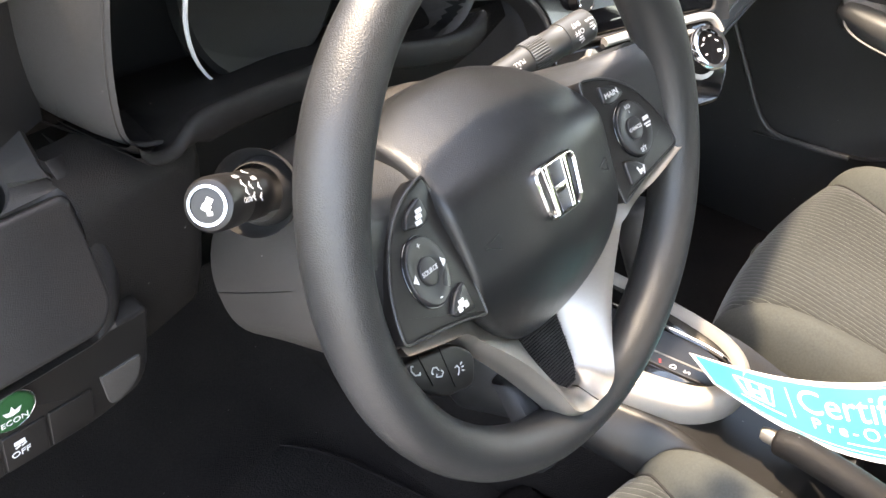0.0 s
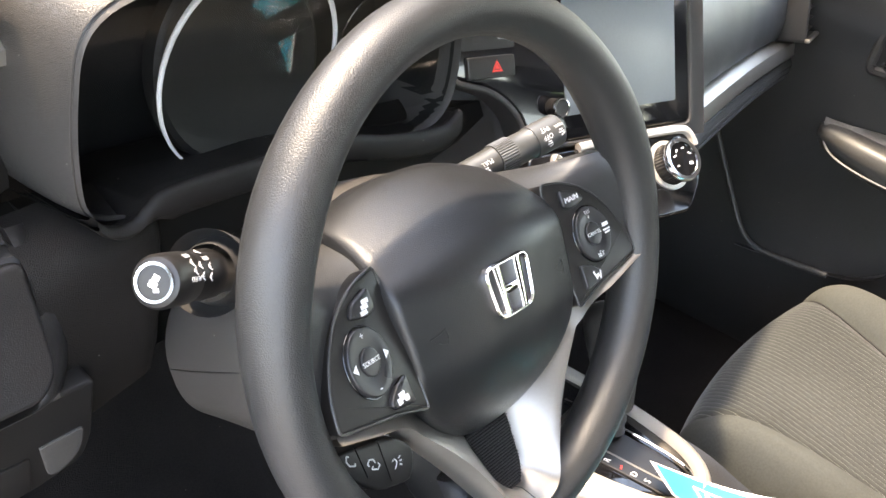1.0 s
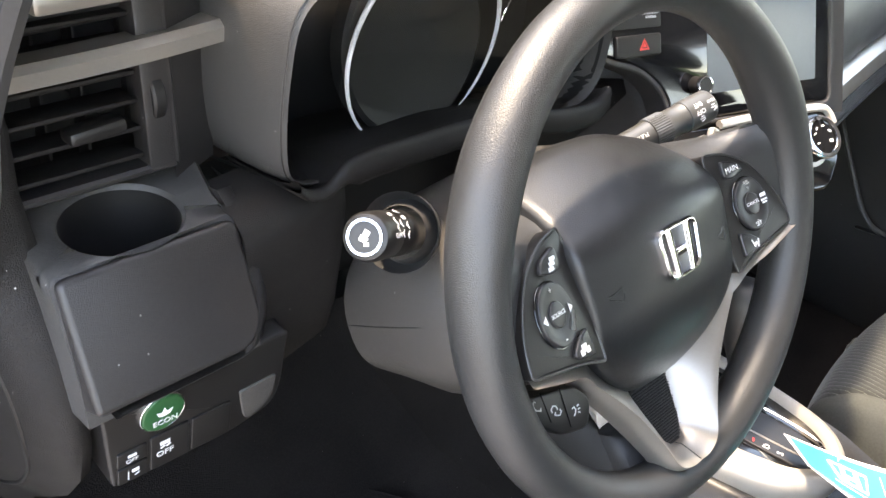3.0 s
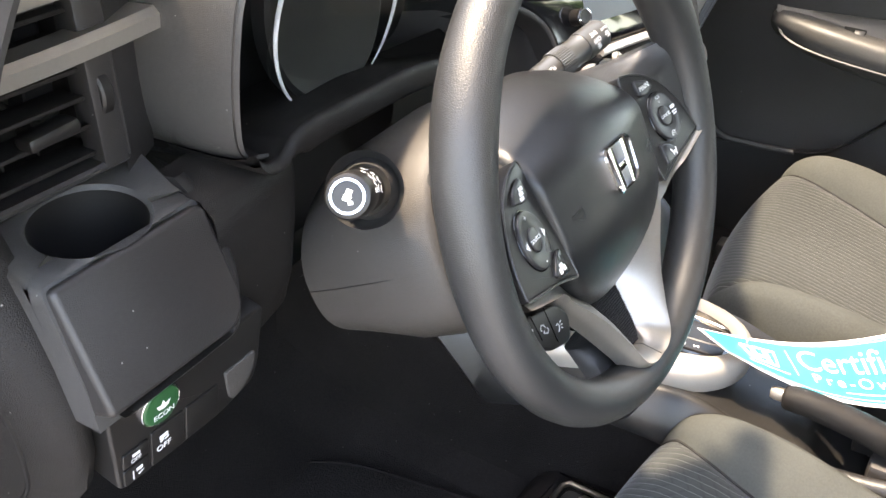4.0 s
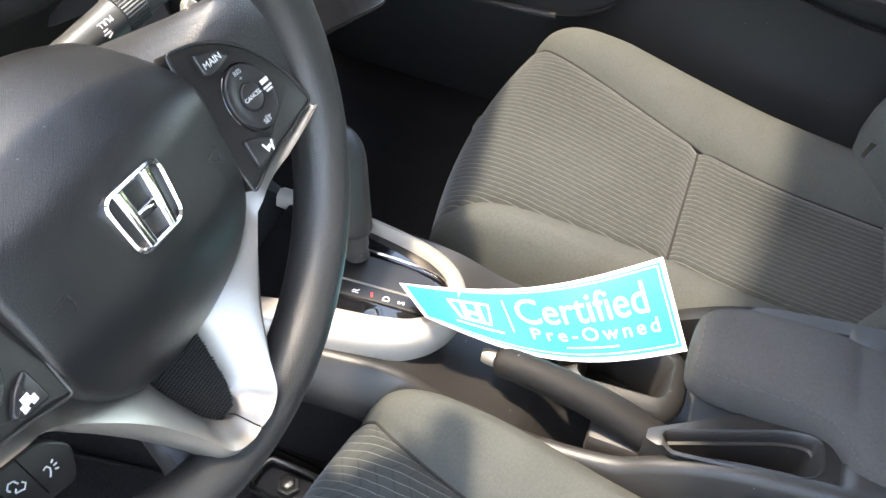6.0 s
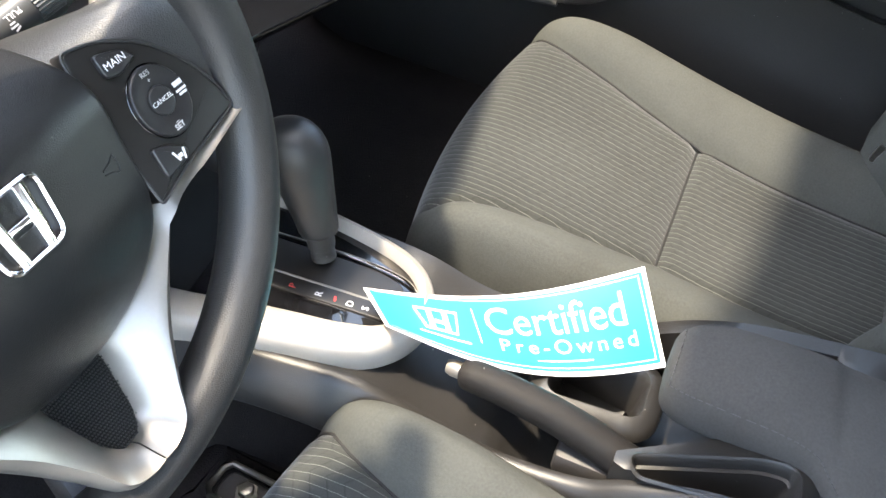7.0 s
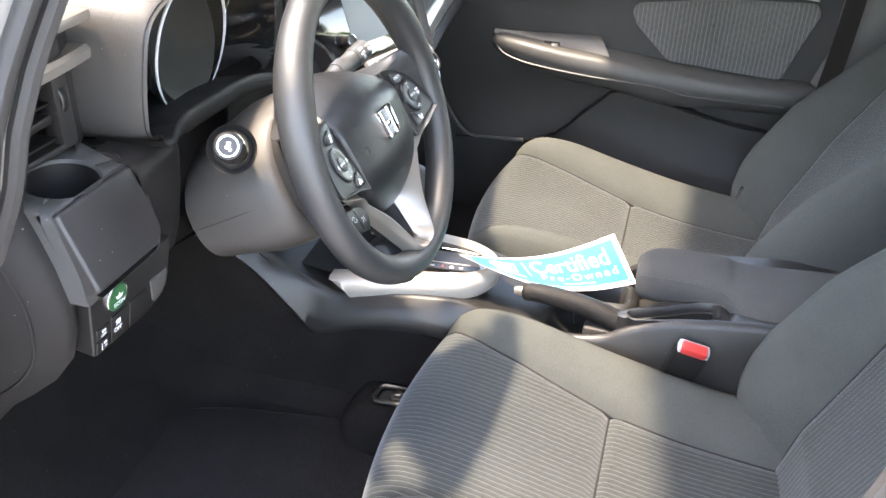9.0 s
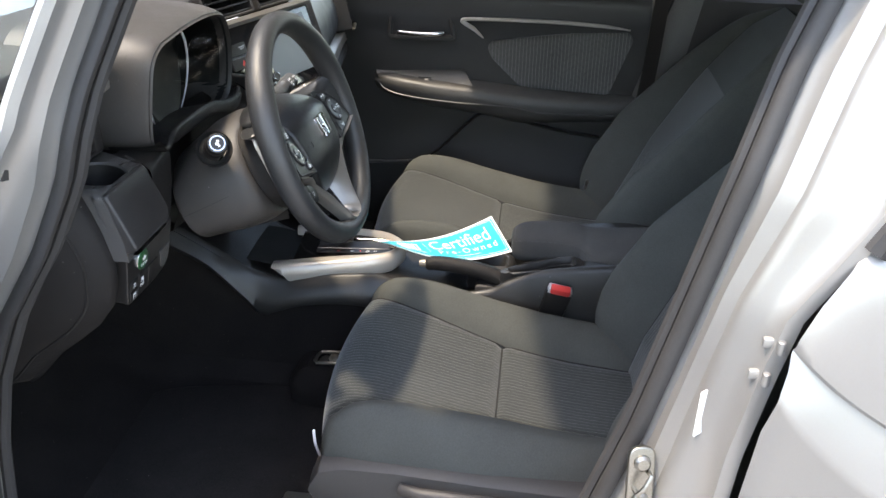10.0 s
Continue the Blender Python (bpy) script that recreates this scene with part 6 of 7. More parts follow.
cup_o = fillet([(-0.034, -0.215), (0.03, -0.215), (0.02, -0.296), (-0.028, -0.296)], 0.012)
rows = [[(p.x, p.y, 0.62) for p in inset(cup_o, -0.02)], [(p.x, p.y, 0.632) for p in inset(cup_o, -0.016)], [(p.x, p.y, 0.635) for p in inset(cup_o, -0.003)], [(p.x, p.y, 0.631) for p in cup_o], [(p.x, p.y, 0.58) for p in inset(cup_o, 0.006)], [(p.x, p.y, 0.575) for p in inset(cup_o, 0.024)]]
bm.faces.new(grid(bm, rows, close_u=True)[-1])
part("cup_well", bm, CONSOLE, console, "square cup well", sharp=60)
armrest = thing("armrest", (0.03, -0.5, 0.65), "charcoal cloth centre armrest with a padded front", "armrest")
bm = bmesh.new()
rows = []
for y, xl, xr, zt_, zb in ((-0.304, -0.008, 0.03, 0.69, 0.662), (-0.308, -0.026, 0.042, 0.696, 0.648), (-0.322, -0.036, 0.053, 0.704, 0.642), (-0.345, -0.041, 0.06, 0.708, 0.642), (-0.39, -0.044, 0.064, 0.709, 0.642), (-0.415, -0.046, 0.066, 0.708, 0.642), (-0.434, -0.052, 0.068, 0.706, 0.64), (-0.446, -0.066, 0.07, 0.702, 0.636), (-0.458, -0.08, 0.071, 0.702, 0.63), (-0.49, -0.086, 0.072, 0.703, 0.62), (-0.6, -0.088, 0.076, 0.71, 0.62), (-0.74, -0.088, 0.076, 0.712, 0.62)):
    cx, hw, cz, hh = (xl + xr) / 2, (xr - xl) / 2, (zt_ + zb) / 2, (zt_ - zb) / 2
    row = []
    for k in range(36):
        a = k * 2 * math.pi / 36
        c, s = math.cos(a), math.sin(a)
        row.append((cx + hw * math.copysign(abs(c) ** 0.72, c), y, cz + hh * math.copysign(abs(s) ** 0.72, s)))
    rows.append(row)
sm = [spline([r[k] for r in rows], 44) for k in range(36)]
grid(bm, [[sm[k][i] for k in range(36)] for i in range(44)], close_u=True, caps=True)
arm_pad = part("pad", bm, ARMREST, armrest)
# a stitched seam round the front roll and over the step
line = [sm[15][i] for i in range(30, 5, -1)] + [sm[k][5] + Vector((0, 0.0005, 0)) for k in range(15, 3, -1)]
bm = bmesh.new()
for a_, b_ in zip(line[::1], line[1::1]):
    tube(bm, [a_.lerp(b_, 0.1) + Vector((-0.0006, 0.0006, 0.0006)), a_.lerp(b_, 0.75) + Vector((-0.0006, 0.0006, 0.0006))], 0.0006, 5)
part("stitching", bm, THREAD, arm_pad)

# paper sign: a bent card lying over the gear gate and the brake lever ------------------------------
sign = thing("paper_sign", (0.03, -0.2, 0.66), "bent bright blue card sign with white lettering and border", "sign")
TL, TR, BR, BL = Vector((-0.033, -0.033, 0.673)), Vector((0.105, -0.257, 0.681)), Vector((0.037, -0.306, 0.636)), Vector((-0.074, -0.074, 0.687))


def sheet(u, v, lift=0.0):
    """A place on the bent card: u along its length, v from its lower to its upper edge."""
    top, low = TL.lerp(TR, u), BL.lerp(BR, u)
    s = math.sin(math.pi * u)
    top += Vector((-0.004, -0.002, -0.02)) * s
    low += Vector((-0.013, -0.005, -0.02)) * s
    n = (TR - TL).cross(BL - TL).normalized()
    if n.z < 0:
        n = -n
    return low.lerp(top, v) + n * lift


bm = bmesh.new()
rows = [[sheet(u, v) for u in np.linspace(0, 1, 30)] for v in np.linspace(0, 1, 8)] + [[sheet(u, v, -0.0008) for u in np.linspace(0, 1, 30)] for v in np.linspace(1, 0, 8)]
grid(bm, rows, close_v=True)
part("card", bm, CARD, sign)
bm = bmesh.new()
grid(bm, [[sheet(u, v, 0.0004) for u in np.linspace(0.015, 0.985, 40)] for v in np.linspace(0.045, 0.955, 10)])
part("print", bm, TEAL, sign, "bright blue print")
bm = bmesh.new()
for u0, u1, v0, v1 in ((0.028, 0.972, 0.075, 0.085), (0.028, 0.972, 0.915, 0.925), (0.968, 0.972, 0.08, 0.92)):
    grid(bm, [[sheet(u, v, 0.0007) for u in np.linspace(u0, u1, 40)] for v in (v0, v1)])
part("border_line", bm, CARD, sign)


def sheet_text(s, size, u0, u1, v0, v1, name, spacing=1.0):
    """Lettering laid onto the bent card between the given edges."""
    cu = bpy.data.curves.new(name, "FONT")
    cu.body, cu.size, cu.resolution_u, cu.space_character = s, size, 4, spacing
    tmp = bpy.data.objects.new(name, cu)
    scene.collection.objects.link(tmp)
    me = bpy.data.meshes.new_from_object(tmp.evaluated_get(bpy.context.evaluated_depsgraph_get()))
    bpy.data.objects.remove(tmp)
    b2 = bmesh.new()
    b2.from_mesh(me)
    bmesh.ops.subdivide_edges(b2, edges=[e for e in b2.edges if e.calc_length() > size * 0.3], cuts=1)
    xs, ys = [v.co.x for v in b2.verts], [v.co.y for v in b2.verts]
    for v in b2.verts:
        v.co = sheet(u0 + (u1 - u0) * (v.co.x - min(xs)) / (max(xs) - min(xs)), v0 + (v1 - v0) * (v.co.y - min(ys)) / (max(ys) - min(ys)), 0.0009)
    me2 = bpy.data.meshes.new(name)
    b2.to_mesh(me2)
    b2.free()
    me2.materials.append(CARD)
    ob = new(name, me2)
    ob.parent, ob.matrix_parent_inverse = sign, sign.matrix_basis.inverted()
    return ob


sheet_text("Certified", 0.03, 0.40, 0.90, 0.46, 0.82, "lettering")
sheet_text("Pre-Owned", 0.03, 0.43, 0.92, 0.24, 0.40, "lettering", 1.35)
bm = bmesh.new()
tube(bm, [sheet(u, v, 0.001) for u, v in ((0.17, 0.35), (0.28, 0.35), (0.30, 0.7), (0.15, 0.7))], 0.0014, 6, closed=True)
for u0, u1 in ((0.195, 0.2), (0.25, 0.255)):
    tube(bm, [sheet(u0, 0.36, 0.001), sheet(u1, 0.69, 0.001)], 0.0024, 6)
tube(bm, [sheet(0.197, 0.5, 0.001), sheet(0.253, 0.5, 0.001)], 0.0018, 6)
part("logo", bm, CARD, sign, "white framed mark")
for u0, u1, v0, v1 in ((0.36, 0.364, 0.3, 0.8), (0.55, 0.75, 0.15, 0.165), (0.14, 0.32, 0.24, 0.27)):
    bm = bmesh.new()
    grid(bm, [[sheet(u, v, 0.0009) for u in np.linspace(u0, u1, 10)] for v in (v0, v1)])
    part("rule", bm, CARD, sign)


# seats -------------------------------------------------------------------------------------------
def cushion_sheet(name, us, vs, at, material, parent, thick=False):
    bm = bmesh.new()
    grid(bm, [[at(u, v) for u in us] for v in vs])
    uvl = bm.loops.layers.uv.verify()
    for f in bm.faces:
        for lp in f.loops:
            lp[uvl].uv.x = lp.vert.co.x
    return part(name, bm, material, parent, sharp=80)


SIDE = ([0, 0.15, 0.34, 0.54, 0.72, 0.86, 0.95, 1.0, 1.0, 1.0], [0, 0.013, 0.025, 0.029, 0.02, -0.004, -0.035, -0.07, -0.1, -0.135])


def seat(cx, dy, name_label, group="front seats", back_y=-0.54):
    s = thing("car_seat", (cx, -0.3 + dy, 0.42), name_label, "car seat", group)

    def path(v):
        """Middle line of the cushion, v from the front lip to the rear: places along y and z."""
        ys = [-0.022, -0.014, -0.022, -0.044, -0.086, -0.165, -0.30, -0.42, -0.575]
        zs = [0.455, 0.53, 0.585, 0.606, 0.611, 0.598, 0.566, 0.545, 0.533]
        ks = np.linspace(0, 1, 9)
        return interp(v, ks, ys), interp(v, ks, zs)

    sm = spline([(0, *path(v)) for v in np.linspace(0, 1, 9)], 201)

    def mid(v):
        f = v * 200
        i = min(int(f), 199)
        return sm[i].lerp(sm[i + 1], f - i)

    def at(u, v):
        p = mid(v)
        xs = interp(v, [0, 0.35, 0.62, 0.75, 1], [0.195, 0.19, 0.15, 0.118, 0.105])
        xe = interp(v, [0, 0.15, 0.3, 0.45, 0.6, 0.75, 0.88, 1], [0.212, 0.226, 0.233, 0.24, 0.248, 0.255, 0.254, 0.248])
        a = abs(u)
        if a <= 0.5:
            f = a / 0.5
            x = xs * f
            dz = 0.004 * f * f - 0.006 * math.exp(-((1 - f) * xs / 0.006) ** 2)
        else:
            f = (a - 0.5) / 0.5
            k = min(f * 9, 9)
            x = xs + (xe - xs) * interp(k, range(10), SIDE[0])
            dz = interp(k, range(10), SIDE[1]) * interp(v, [0, 0.28, 0.4, 0.5, 0.62, 0.75, 0.88, 1], [0.2, 0.35, 0.62, 0.95, 1.3, 1.5, 1.45, 1.3]) - 0.006 * math.exp(-((x - xs) / 0.006) ** 2) + 0.004
        # groove of the cross seam
        ty = -0.303
        dz -= 0.008 * math.exp(-((p.y - ty) / 0.006) ** 2) if a <= 0.5 else 0
        return Vector((cx + math.copysign(x, u), p.y + dy - 0.034 * (x / 0.24) ** 2 * interp(v, [0, 0.35, 0.5, 0.62, 0.75, 1], [1, 1, 0.8, 0.4, 0.0, 0.0]), p.z + dz))

    # the cross seam's place along v
    vt = min(np.linspace(0, 1, 400), key=lambda v: abs(mid(v).y + 0.303))
    cush = cushion_sheet("front_insert", np.linspace(-0.5, 0.5, 31), np.linspace(0, vt, 60), at, STRIPE, s)
    cushion_sheet("rear_insert", np.linspace(-0.5, 0.5, 31), np.linspace(vt, 1, 30), at, STRIPE, s)
    for a, b in ((-1.0, -0.5), (0.5, 1.0)):
        cushion_sheet("bolster", np.linspace(a, b, 25), np.linspace(0, 1, 70), at, CLOTH, s)
    for u in (-0.5, 0.5):
        bm = bmesh.new()
        tube(bm, [at(u, v) + Vector((0, 0, 0.001)) for v in np.linspace(0.05, 1, 60)], 0.0016, 5)
        part("seam", bm, SEAM, s)
    bm = bmesh.new()
    tube(bm, [at(u, vt) + Vector((0, 0, 0.0015)) for u in np.linspace(-0.5, 0.5, 24)], 0.0016, 5)
    part("seam", bm, SEAM, s)

    # backrest, in a frame that leans back
    lean = radians(27)
    B = Matrix.Translation((cx, back_y + dy, 0.53)) @ Matrix.Rotation(lean, 4, "X")

    def back(u, v):
        """u across, v from the foot to the top: the face looks forward (+y in the frame)."""
        h = -0.03 + v * 0.66
        xs = interp(v, [0, 0.3, 0.62, 0.8, 1], [0.115, 0.135, 0.165, 0.15, 0.1])
        xe = interp(v, [0, 0.15, 0.45, 0.7, 0.85, 0.94, 1], [0.235, 0.255, 0.255, 0.235, 0.2, 0.155, 0.1])
        a = abs(u)
        bulge = interp(v, [0, 0.1, 0.22, 0.38, 0.55, 0.8, 1], [0.055, 0.08, 0.088, 0.078, 0.056, 0.028, 0.0])
        base_y = interp(v, [0, 0.15, 0.4, 0.7, 0.9, 1], [0.0, 0.018, 0.02, 0.0, -0.02, -0.05])
        if a <= 0.5:
            f = a / 0.5
            x, y = xs * f, base_y + 0.006 * f * f - 0.005 * math.exp(-((1 - f) * xs / 0.006) ** 2)
        else:
            f = (a - 0.5) / 0.5
            k = min(f * 11, 11)
            fx = interp(k, range(12), [0, 0.15, 0.35, 0.55, 0.75, 0.9, 0.98, 1.0, 0.98, 0.9, 0.8, 0.5])
            fy = interp(k, range(12), [0, 0.3, 0.75, 1.0, 0.95, 0.6, 0.1, -0.6, -1.4, -2.1, -2.5, -2.7])
            x, y = xs + (xe - xs) * fx, base_y + 0.006 + (bulge * fy if fy > 0 else 0.045 * fy) - 0.005 * math.exp(-((fx) * (xe - xs) / 0.006) ** 2)
        return B @ Vector((math.copysign(x, u), y, h))

    # the striped panel ends in a chevron under the plain top
    cushion_sheet("back_insert", np.linspace(-0.5, 0.5, 31), np.linspace(0.0, 0.70, 70), back, STRIPE, s)
    cushion_sheet("back_top", np.linspace(-0.5, 0.5, 31), np.linspace(0.70, 1.0, 30), back, CLOTH, s)
    for a, b in ((-1.0, -0.5), (0.5, 1.0)):
        cushion_sheet("back_bolster", np.linspace(a, b, 36), np.linspace(0, 1, 70), back, CLOTH, s)
    bm = bmesh.new()
    grid(bm, [[back(u, v) - (B.to_3x3() @ Vector((0, 0.1 + 0.02 * math.sin(math.pi * (u + 1) / 2), 0))) * (1 if abs(u) < 0.99 else 0.3) for u in np.linspace(-1, 1, 17)] for v in np.linspace(0, 1, 12)])
    part("back_shell", bm, CLOTH, s)
    for u in (-0.5, 0.5):
        bm = bmesh.new()
        tube(bm, [back(u, v) + Vector((0, 0.001, 0)) for v in np.linspace(0, 1, 60)], 0.0016, 5)
        part("seam", bm, SEAM, s)
    # plated hinge between cushion and backrest
    bm = bmesh.new()
    plate(bm, fillet([(-0.004, -0.013), (0.004, -0.013), (0.004, 0.013), (-0.004, 0.013)], 0.003), -0.003, 0.003, axes((cx + 0.171, -0.507 + dy, 0.602), (0, 1, 0.2), (0, -0.2, 1)), 0.0015)
    part("hinge", bm, STEEL, s, "plated steel hinge")
    # head restraint
    bm = bmesh.new()
    rows = []
    for h, w, d in ((0.66, 0.075, 0.03), (0.668, 0.105, 0.045), (0.69, 0.122, 0.052), (0.74, 0.128, 0.054), (0.79, 0.12, 0.05), (0.82, 0.1, 0.04), (0.828, 0.07, 0.02)):
        rows.append([B @ Vector((w * math.copysign(abs(math.cos(a)) ** 0.6, math.cos(a)), -0.045 + d * math.copysign(abs(math.sin(a)) ** 0.7, math.sin(a)), h)) for a in (k * 2 * math.pi / 32 for k in range(32))])
    grid(bm, rows, close_u=True, caps=True)
    part("head_restraint", bm, CLOTH, s)
    # frame under the cushion, with its plastic side cover
    bm = bmesh.new()
    box(bm, (cx, -0.25 + dy, 0.47), (0.4, 0.46, 0.07), bevel=0.01)
    part("seat_frame", bm, PLASTIC, s)
    for sx in (-1, 1):
        bm = bmesh.new()
        box(bm, (cx + sx * 0.2, -0.22 + dy, 0.425), (0.035, 0.5, 0.04), bevel=0.006)
        part("rail", bm, STEEL, s)
        cov = bmesh.new()
        rows = []
        for y, zt, zb in ((-0.03, 0.53, 0.50), (-0.045, 0.556, 0.475), (-0.08, 0.566, 0.455), (-0.16, 0.566, 0.44), (-0.30, 0.556, 0.43), (-0.45, 0.55, 0.43), (-0.52, 0.545, 0.45)):
            rows.append([(cx + sx * x, y + dy, z) for x, z in ((0.225, zt), (0.246, zt - 0.002), (0.256, zt - 0.01), (0.262, (zt + zb) / 2), (0.258, zb + 0.01), (0.235, zb))])
        grid(cov, rows, close_u=True, caps=True)
        side = part("side_cover", cov, PLASTIC_LOW, s, "charcoal plastic side cover")
        bm = bmesh.new()
        tube(bm, [(cx + sx * 0.262, -0.17 + dy, 0.535), (cx + sx * 0.276, -0.2 + dy, 0.54), (cx + sx * 0.276, -0.38 + dy, 0.532), (cx + sx * 0.262, -0.42 + dy, 0.525)], 0.009, 10, flat=0.7)
        part("lever", bm, PLASTIC, side)
    return s


driver_seat = seat(-0.33, 0.0, "charcoal cloth driver's seat with striped centre panels and plain bolsters")
bm = bmesh.new()
tube(bm, spline([(-0.543, -0.03, 0.591), (-0.537, -0.03, 0.562), (-0.512, -0.03, 0.520)], 8), 0.0022, 6)
part("tag", bm, CARD, driver_seat, "white tag edge at the seat's corner")
seat(0.345, 0.036, "charcoal cloth passenger seat, sunlit on its striped cushion", back_y=-0.562)

# seat mounting bracket with its bolt on the floor
bracket = thing("seat_bracket", (-0.162, 0.022, 0.45), "plated steel seat mounting bracket with a bolt", "bracket")
bm = bmesh.new()
BM_ = axes((-0.162, 0.022, 0.474), (0.1, 1, -0.1), (-1, 0.1, 0))
plate(bm, fillet([(-0.026, -0.017), (0.03, -0.017), (0.033, 0.0), (0.03, 0.017), (-0.026, 0.017)], 0.008), -0.05, -0.002, BM_, 0.003)
part("plate", bm, PLASTIC, bracket)
bm = bmesh.new()
lathe(bm, [(0.012, 0.0), (0.012, 0.003), (0.008, 0.003), (0.008, 0.009), (0.006, 0.01), (0.0, 0.0095)], BM_, 6)
part("bolt", bm, STEEL, bracket, "hexagonal bolt")
bm = bmesh.new()
tube(bm, [BM_ @ Vector((x, y, 0.003)) for x, y in ((0.03, 0.02), (-0.02, 0.02), (-0.03, 0.012), (-0.03, -0.012), (-0.02, -0.02), (0.03, -0.02), (0.036, -0.012), (0.036, 0.012))], 0.0035, 8, closed=True)
part("rim", bm, STEEL, bracket)
bm = bmesh.new()
plate(bm, fillet([(-0.085, -0.075), (0.09, -0.075), (0.09, 0.06), (-0.085, 0.06)], 0.045), -0.085, -0.004, BM_, 0.04)
part("cover", bm, CARPET, bracket, "black carpeted mound round it")

# belt buckles
for bx, by, bz, cx in ((-0.128, -0.40, 0.64, "driver's"), (0.108, -0.415, 0.642, "passenger's")):
    buckle = thing("belt_buckle", (bx, by, 0.55), "black seat belt buckle with a red release button", "belt buckle")
    BK = axes((bx, by, bz), (0.12, -1, 0.1), (1, 0.1, -0.6))
    BK = Matrix.Translation((bx, by, bz)) @ Matrix.Rotation(radians(-18), 4, "Y") @ Matrix.Rotation(radians(12), 4, "X")
    bm = bmesh.new()
    box(bm, (0, 0, -0.055), (0.022, 0.048, 0.11), BK, bevel=0.005)
    part("housing", bm, SMOOTH, buckle)
    bm = bmesh.new()
    box(bm, (0, 0, 0.003), (0.02, 0.046, 0.014), BK, bevel=0.005)
    part("cap", bm, GREYPRINT, buckle, "pale rim")
    bm = bmesh.new()
    box(bm, (-0.0035, 0, 0.006), (0.018, 0.038, 0.014), BK, bevel=0.004)
    part("release_button", bm, RED, buckle, "red button")

# passenger door ----------------------------------------------------------------------------------
pdoor = thing("door_2", (0.72, -0.2, 0.5), "charcoal passenger door with a striped cloth panel and silver handle", "door", kind="structure")
bm = bmesh.new()
rows = []
for y in np.linspace(-0.60, 0.45, 40):
    row = []
    for z, x in ((0.3, 0.69), (0.40, 0.69), (0.5, 0.695), (0.56, 0.705), (0.6, 0.712), (0.68, 0.716), (0.74, 0.712), (0.78, 0.706), (0.86, 0.708), (0.93, 0.706), (0.945, 0.698), (0.97, 0.694), (1.0, 0.69), (1.02, 0.694), (1.03, 0.71), (1.03, 0.78)):
        row.append((x, y, z))
    rows.append(row)
grid(bm, rows)
part("panel", bm, DOOR_PLASTIC, pdoor, "charcoal moulded door panel", sharp=60)
bm = bmesh.new()
fab = fillet([(-0.2, 0.888), (-0.212, 0.86), (-0.288, 0.79), (-0.515, 0.778), (-0.566, 0.922), (-0.552, 0.942), (-0.38, 0.929), (-0.21, 0.903)], [0.008, 0.02, 0.015, 0.015, 0.01, 0.01, 0.05, 0.008])
uvb = bmesh.new()
cen = Vector((sum(p.x for p in fab) / len(fab), sum(p.y for p in fab) / len(fab)))
rings = [[(0.716, p.x, p.y) for p in fab]] + [[(0.7 - 0.006 * math.sin(min(1, (1 - k) * 6) * math.pi / 2), cen.x + (p.x - cen.x) * k, cen.y + (p.y - cen.y) * k) for p in fab] for k in (1.0, 0.985, 0.95, 0.9, 0.75, 0.5, 0.25, 0.02)]
grid(uvb, rings, close_u=True)
uvl = uvb.loops.layers.uv.verify()
for f in uvb.faces:
    for lp in f.loops:
        lp[uvl].uv = (lp.vert.co.y, lp.vert.co.z)
part("cloth_panel", uvb, STRIPE_DOOR, pdoor, "striped cloth panel")
# armrest shelf with the switch panel
bm = bmesh.new()
rows = []
for y, zt, zb, dx in ((0.09, 0.80, 0.79, 0.012), (0.07, 0.808, 0.78, 0.03), (0.0, 0.806, 0.758, 0.05), (-0.08, 0.80, 0.745, 0.06), (-0.18, 0.795, 0.735, 0.066), (-0.24, 0.79, 0.725, 0.064), (-0.3, 0.785, 0.715, 0.058), (-0.4, 0.779, 0.722, 0.056), (-0.5, 0.778, 0.728, 0.056), (-0.57, 0.778, 0.73, 0.045), (-0.6, 0.776, 0.732, 0.01)):
    rows.append([(0.72, y, zt + 0.006), (0.70, y, zt + 0.002), (0.705 - dx * 0.8, y, zt - 0.003), (0.705 - dx, y, zt - 0.012), (0.705 - dx * 0.98, y, (zt + zb) / 2 - 0.006), (0.705 - dx * 0.85, y, zb), (0.72, y, zb - 0.03)])
sm = [spline([r[k] for r in rows], 40) for k in range(7)]
grid(bm, [[sm[k][i] for k in range(7)] for i in range(40)])
part("armrest", bm, DOOR_ARM, pdoor, "padded armrest", sharp=70)
bm = bmesh.new()
rows = []
for f in np.linspace(0, 1, 20):
    up = Vector((0.704, 0.088 - 0.228 * f, 0.811 + 0.015 * f))
    low = Vector((interp(f, [0, 0.1, 0.4, 1], [0.694, 0.674, 0.653, 0.645]), 0.084 - 0.271 * f, interp(f, [0, 0.06, 0.14, 0.35, 0.75, 1], [0.805, 0.787, 0.776, 0.766, 0.760, 0.766])))
    rows.append([up + Vector((0.004, 0, -0.012)), up, up.lerp(low, 0.07) + Vector((-0.001, 0, 0.004)), up.lerp(low, 0.3) + Vector((0, 0, 0.0045)), up.lerp(low, 0.7) + Vector((-0.002, 0, 0.005)), up.lerp(low, 0.92) + Vector((-0.003, 0, 0.002)), low, low + Vector((0.006, 0, -0.012))])
rows.append([Vector(p) + Vector((0.003, -0.003, -0.005)) for p in rows[-1]])
rows.append([Vector(p) + Vector((0.012, -0.003, -0.02)) for p in rows[-1]])
grid(bm, rows)
switch = part("window_switch_panel", bm, DOOR_ARM, pdoor, "grey raised switch panel on the armrest", sharp=60)
bm = bmesh.new()
SWD = Matrix.Translation((0.68, -0.043, 0.799)) @ Matrix.Rotation(radians(-43), 4, "Y")
box(bm, (0, 0, 0.002), (0.016, 0.034, 0.004), SWD, bevel=0.0015)
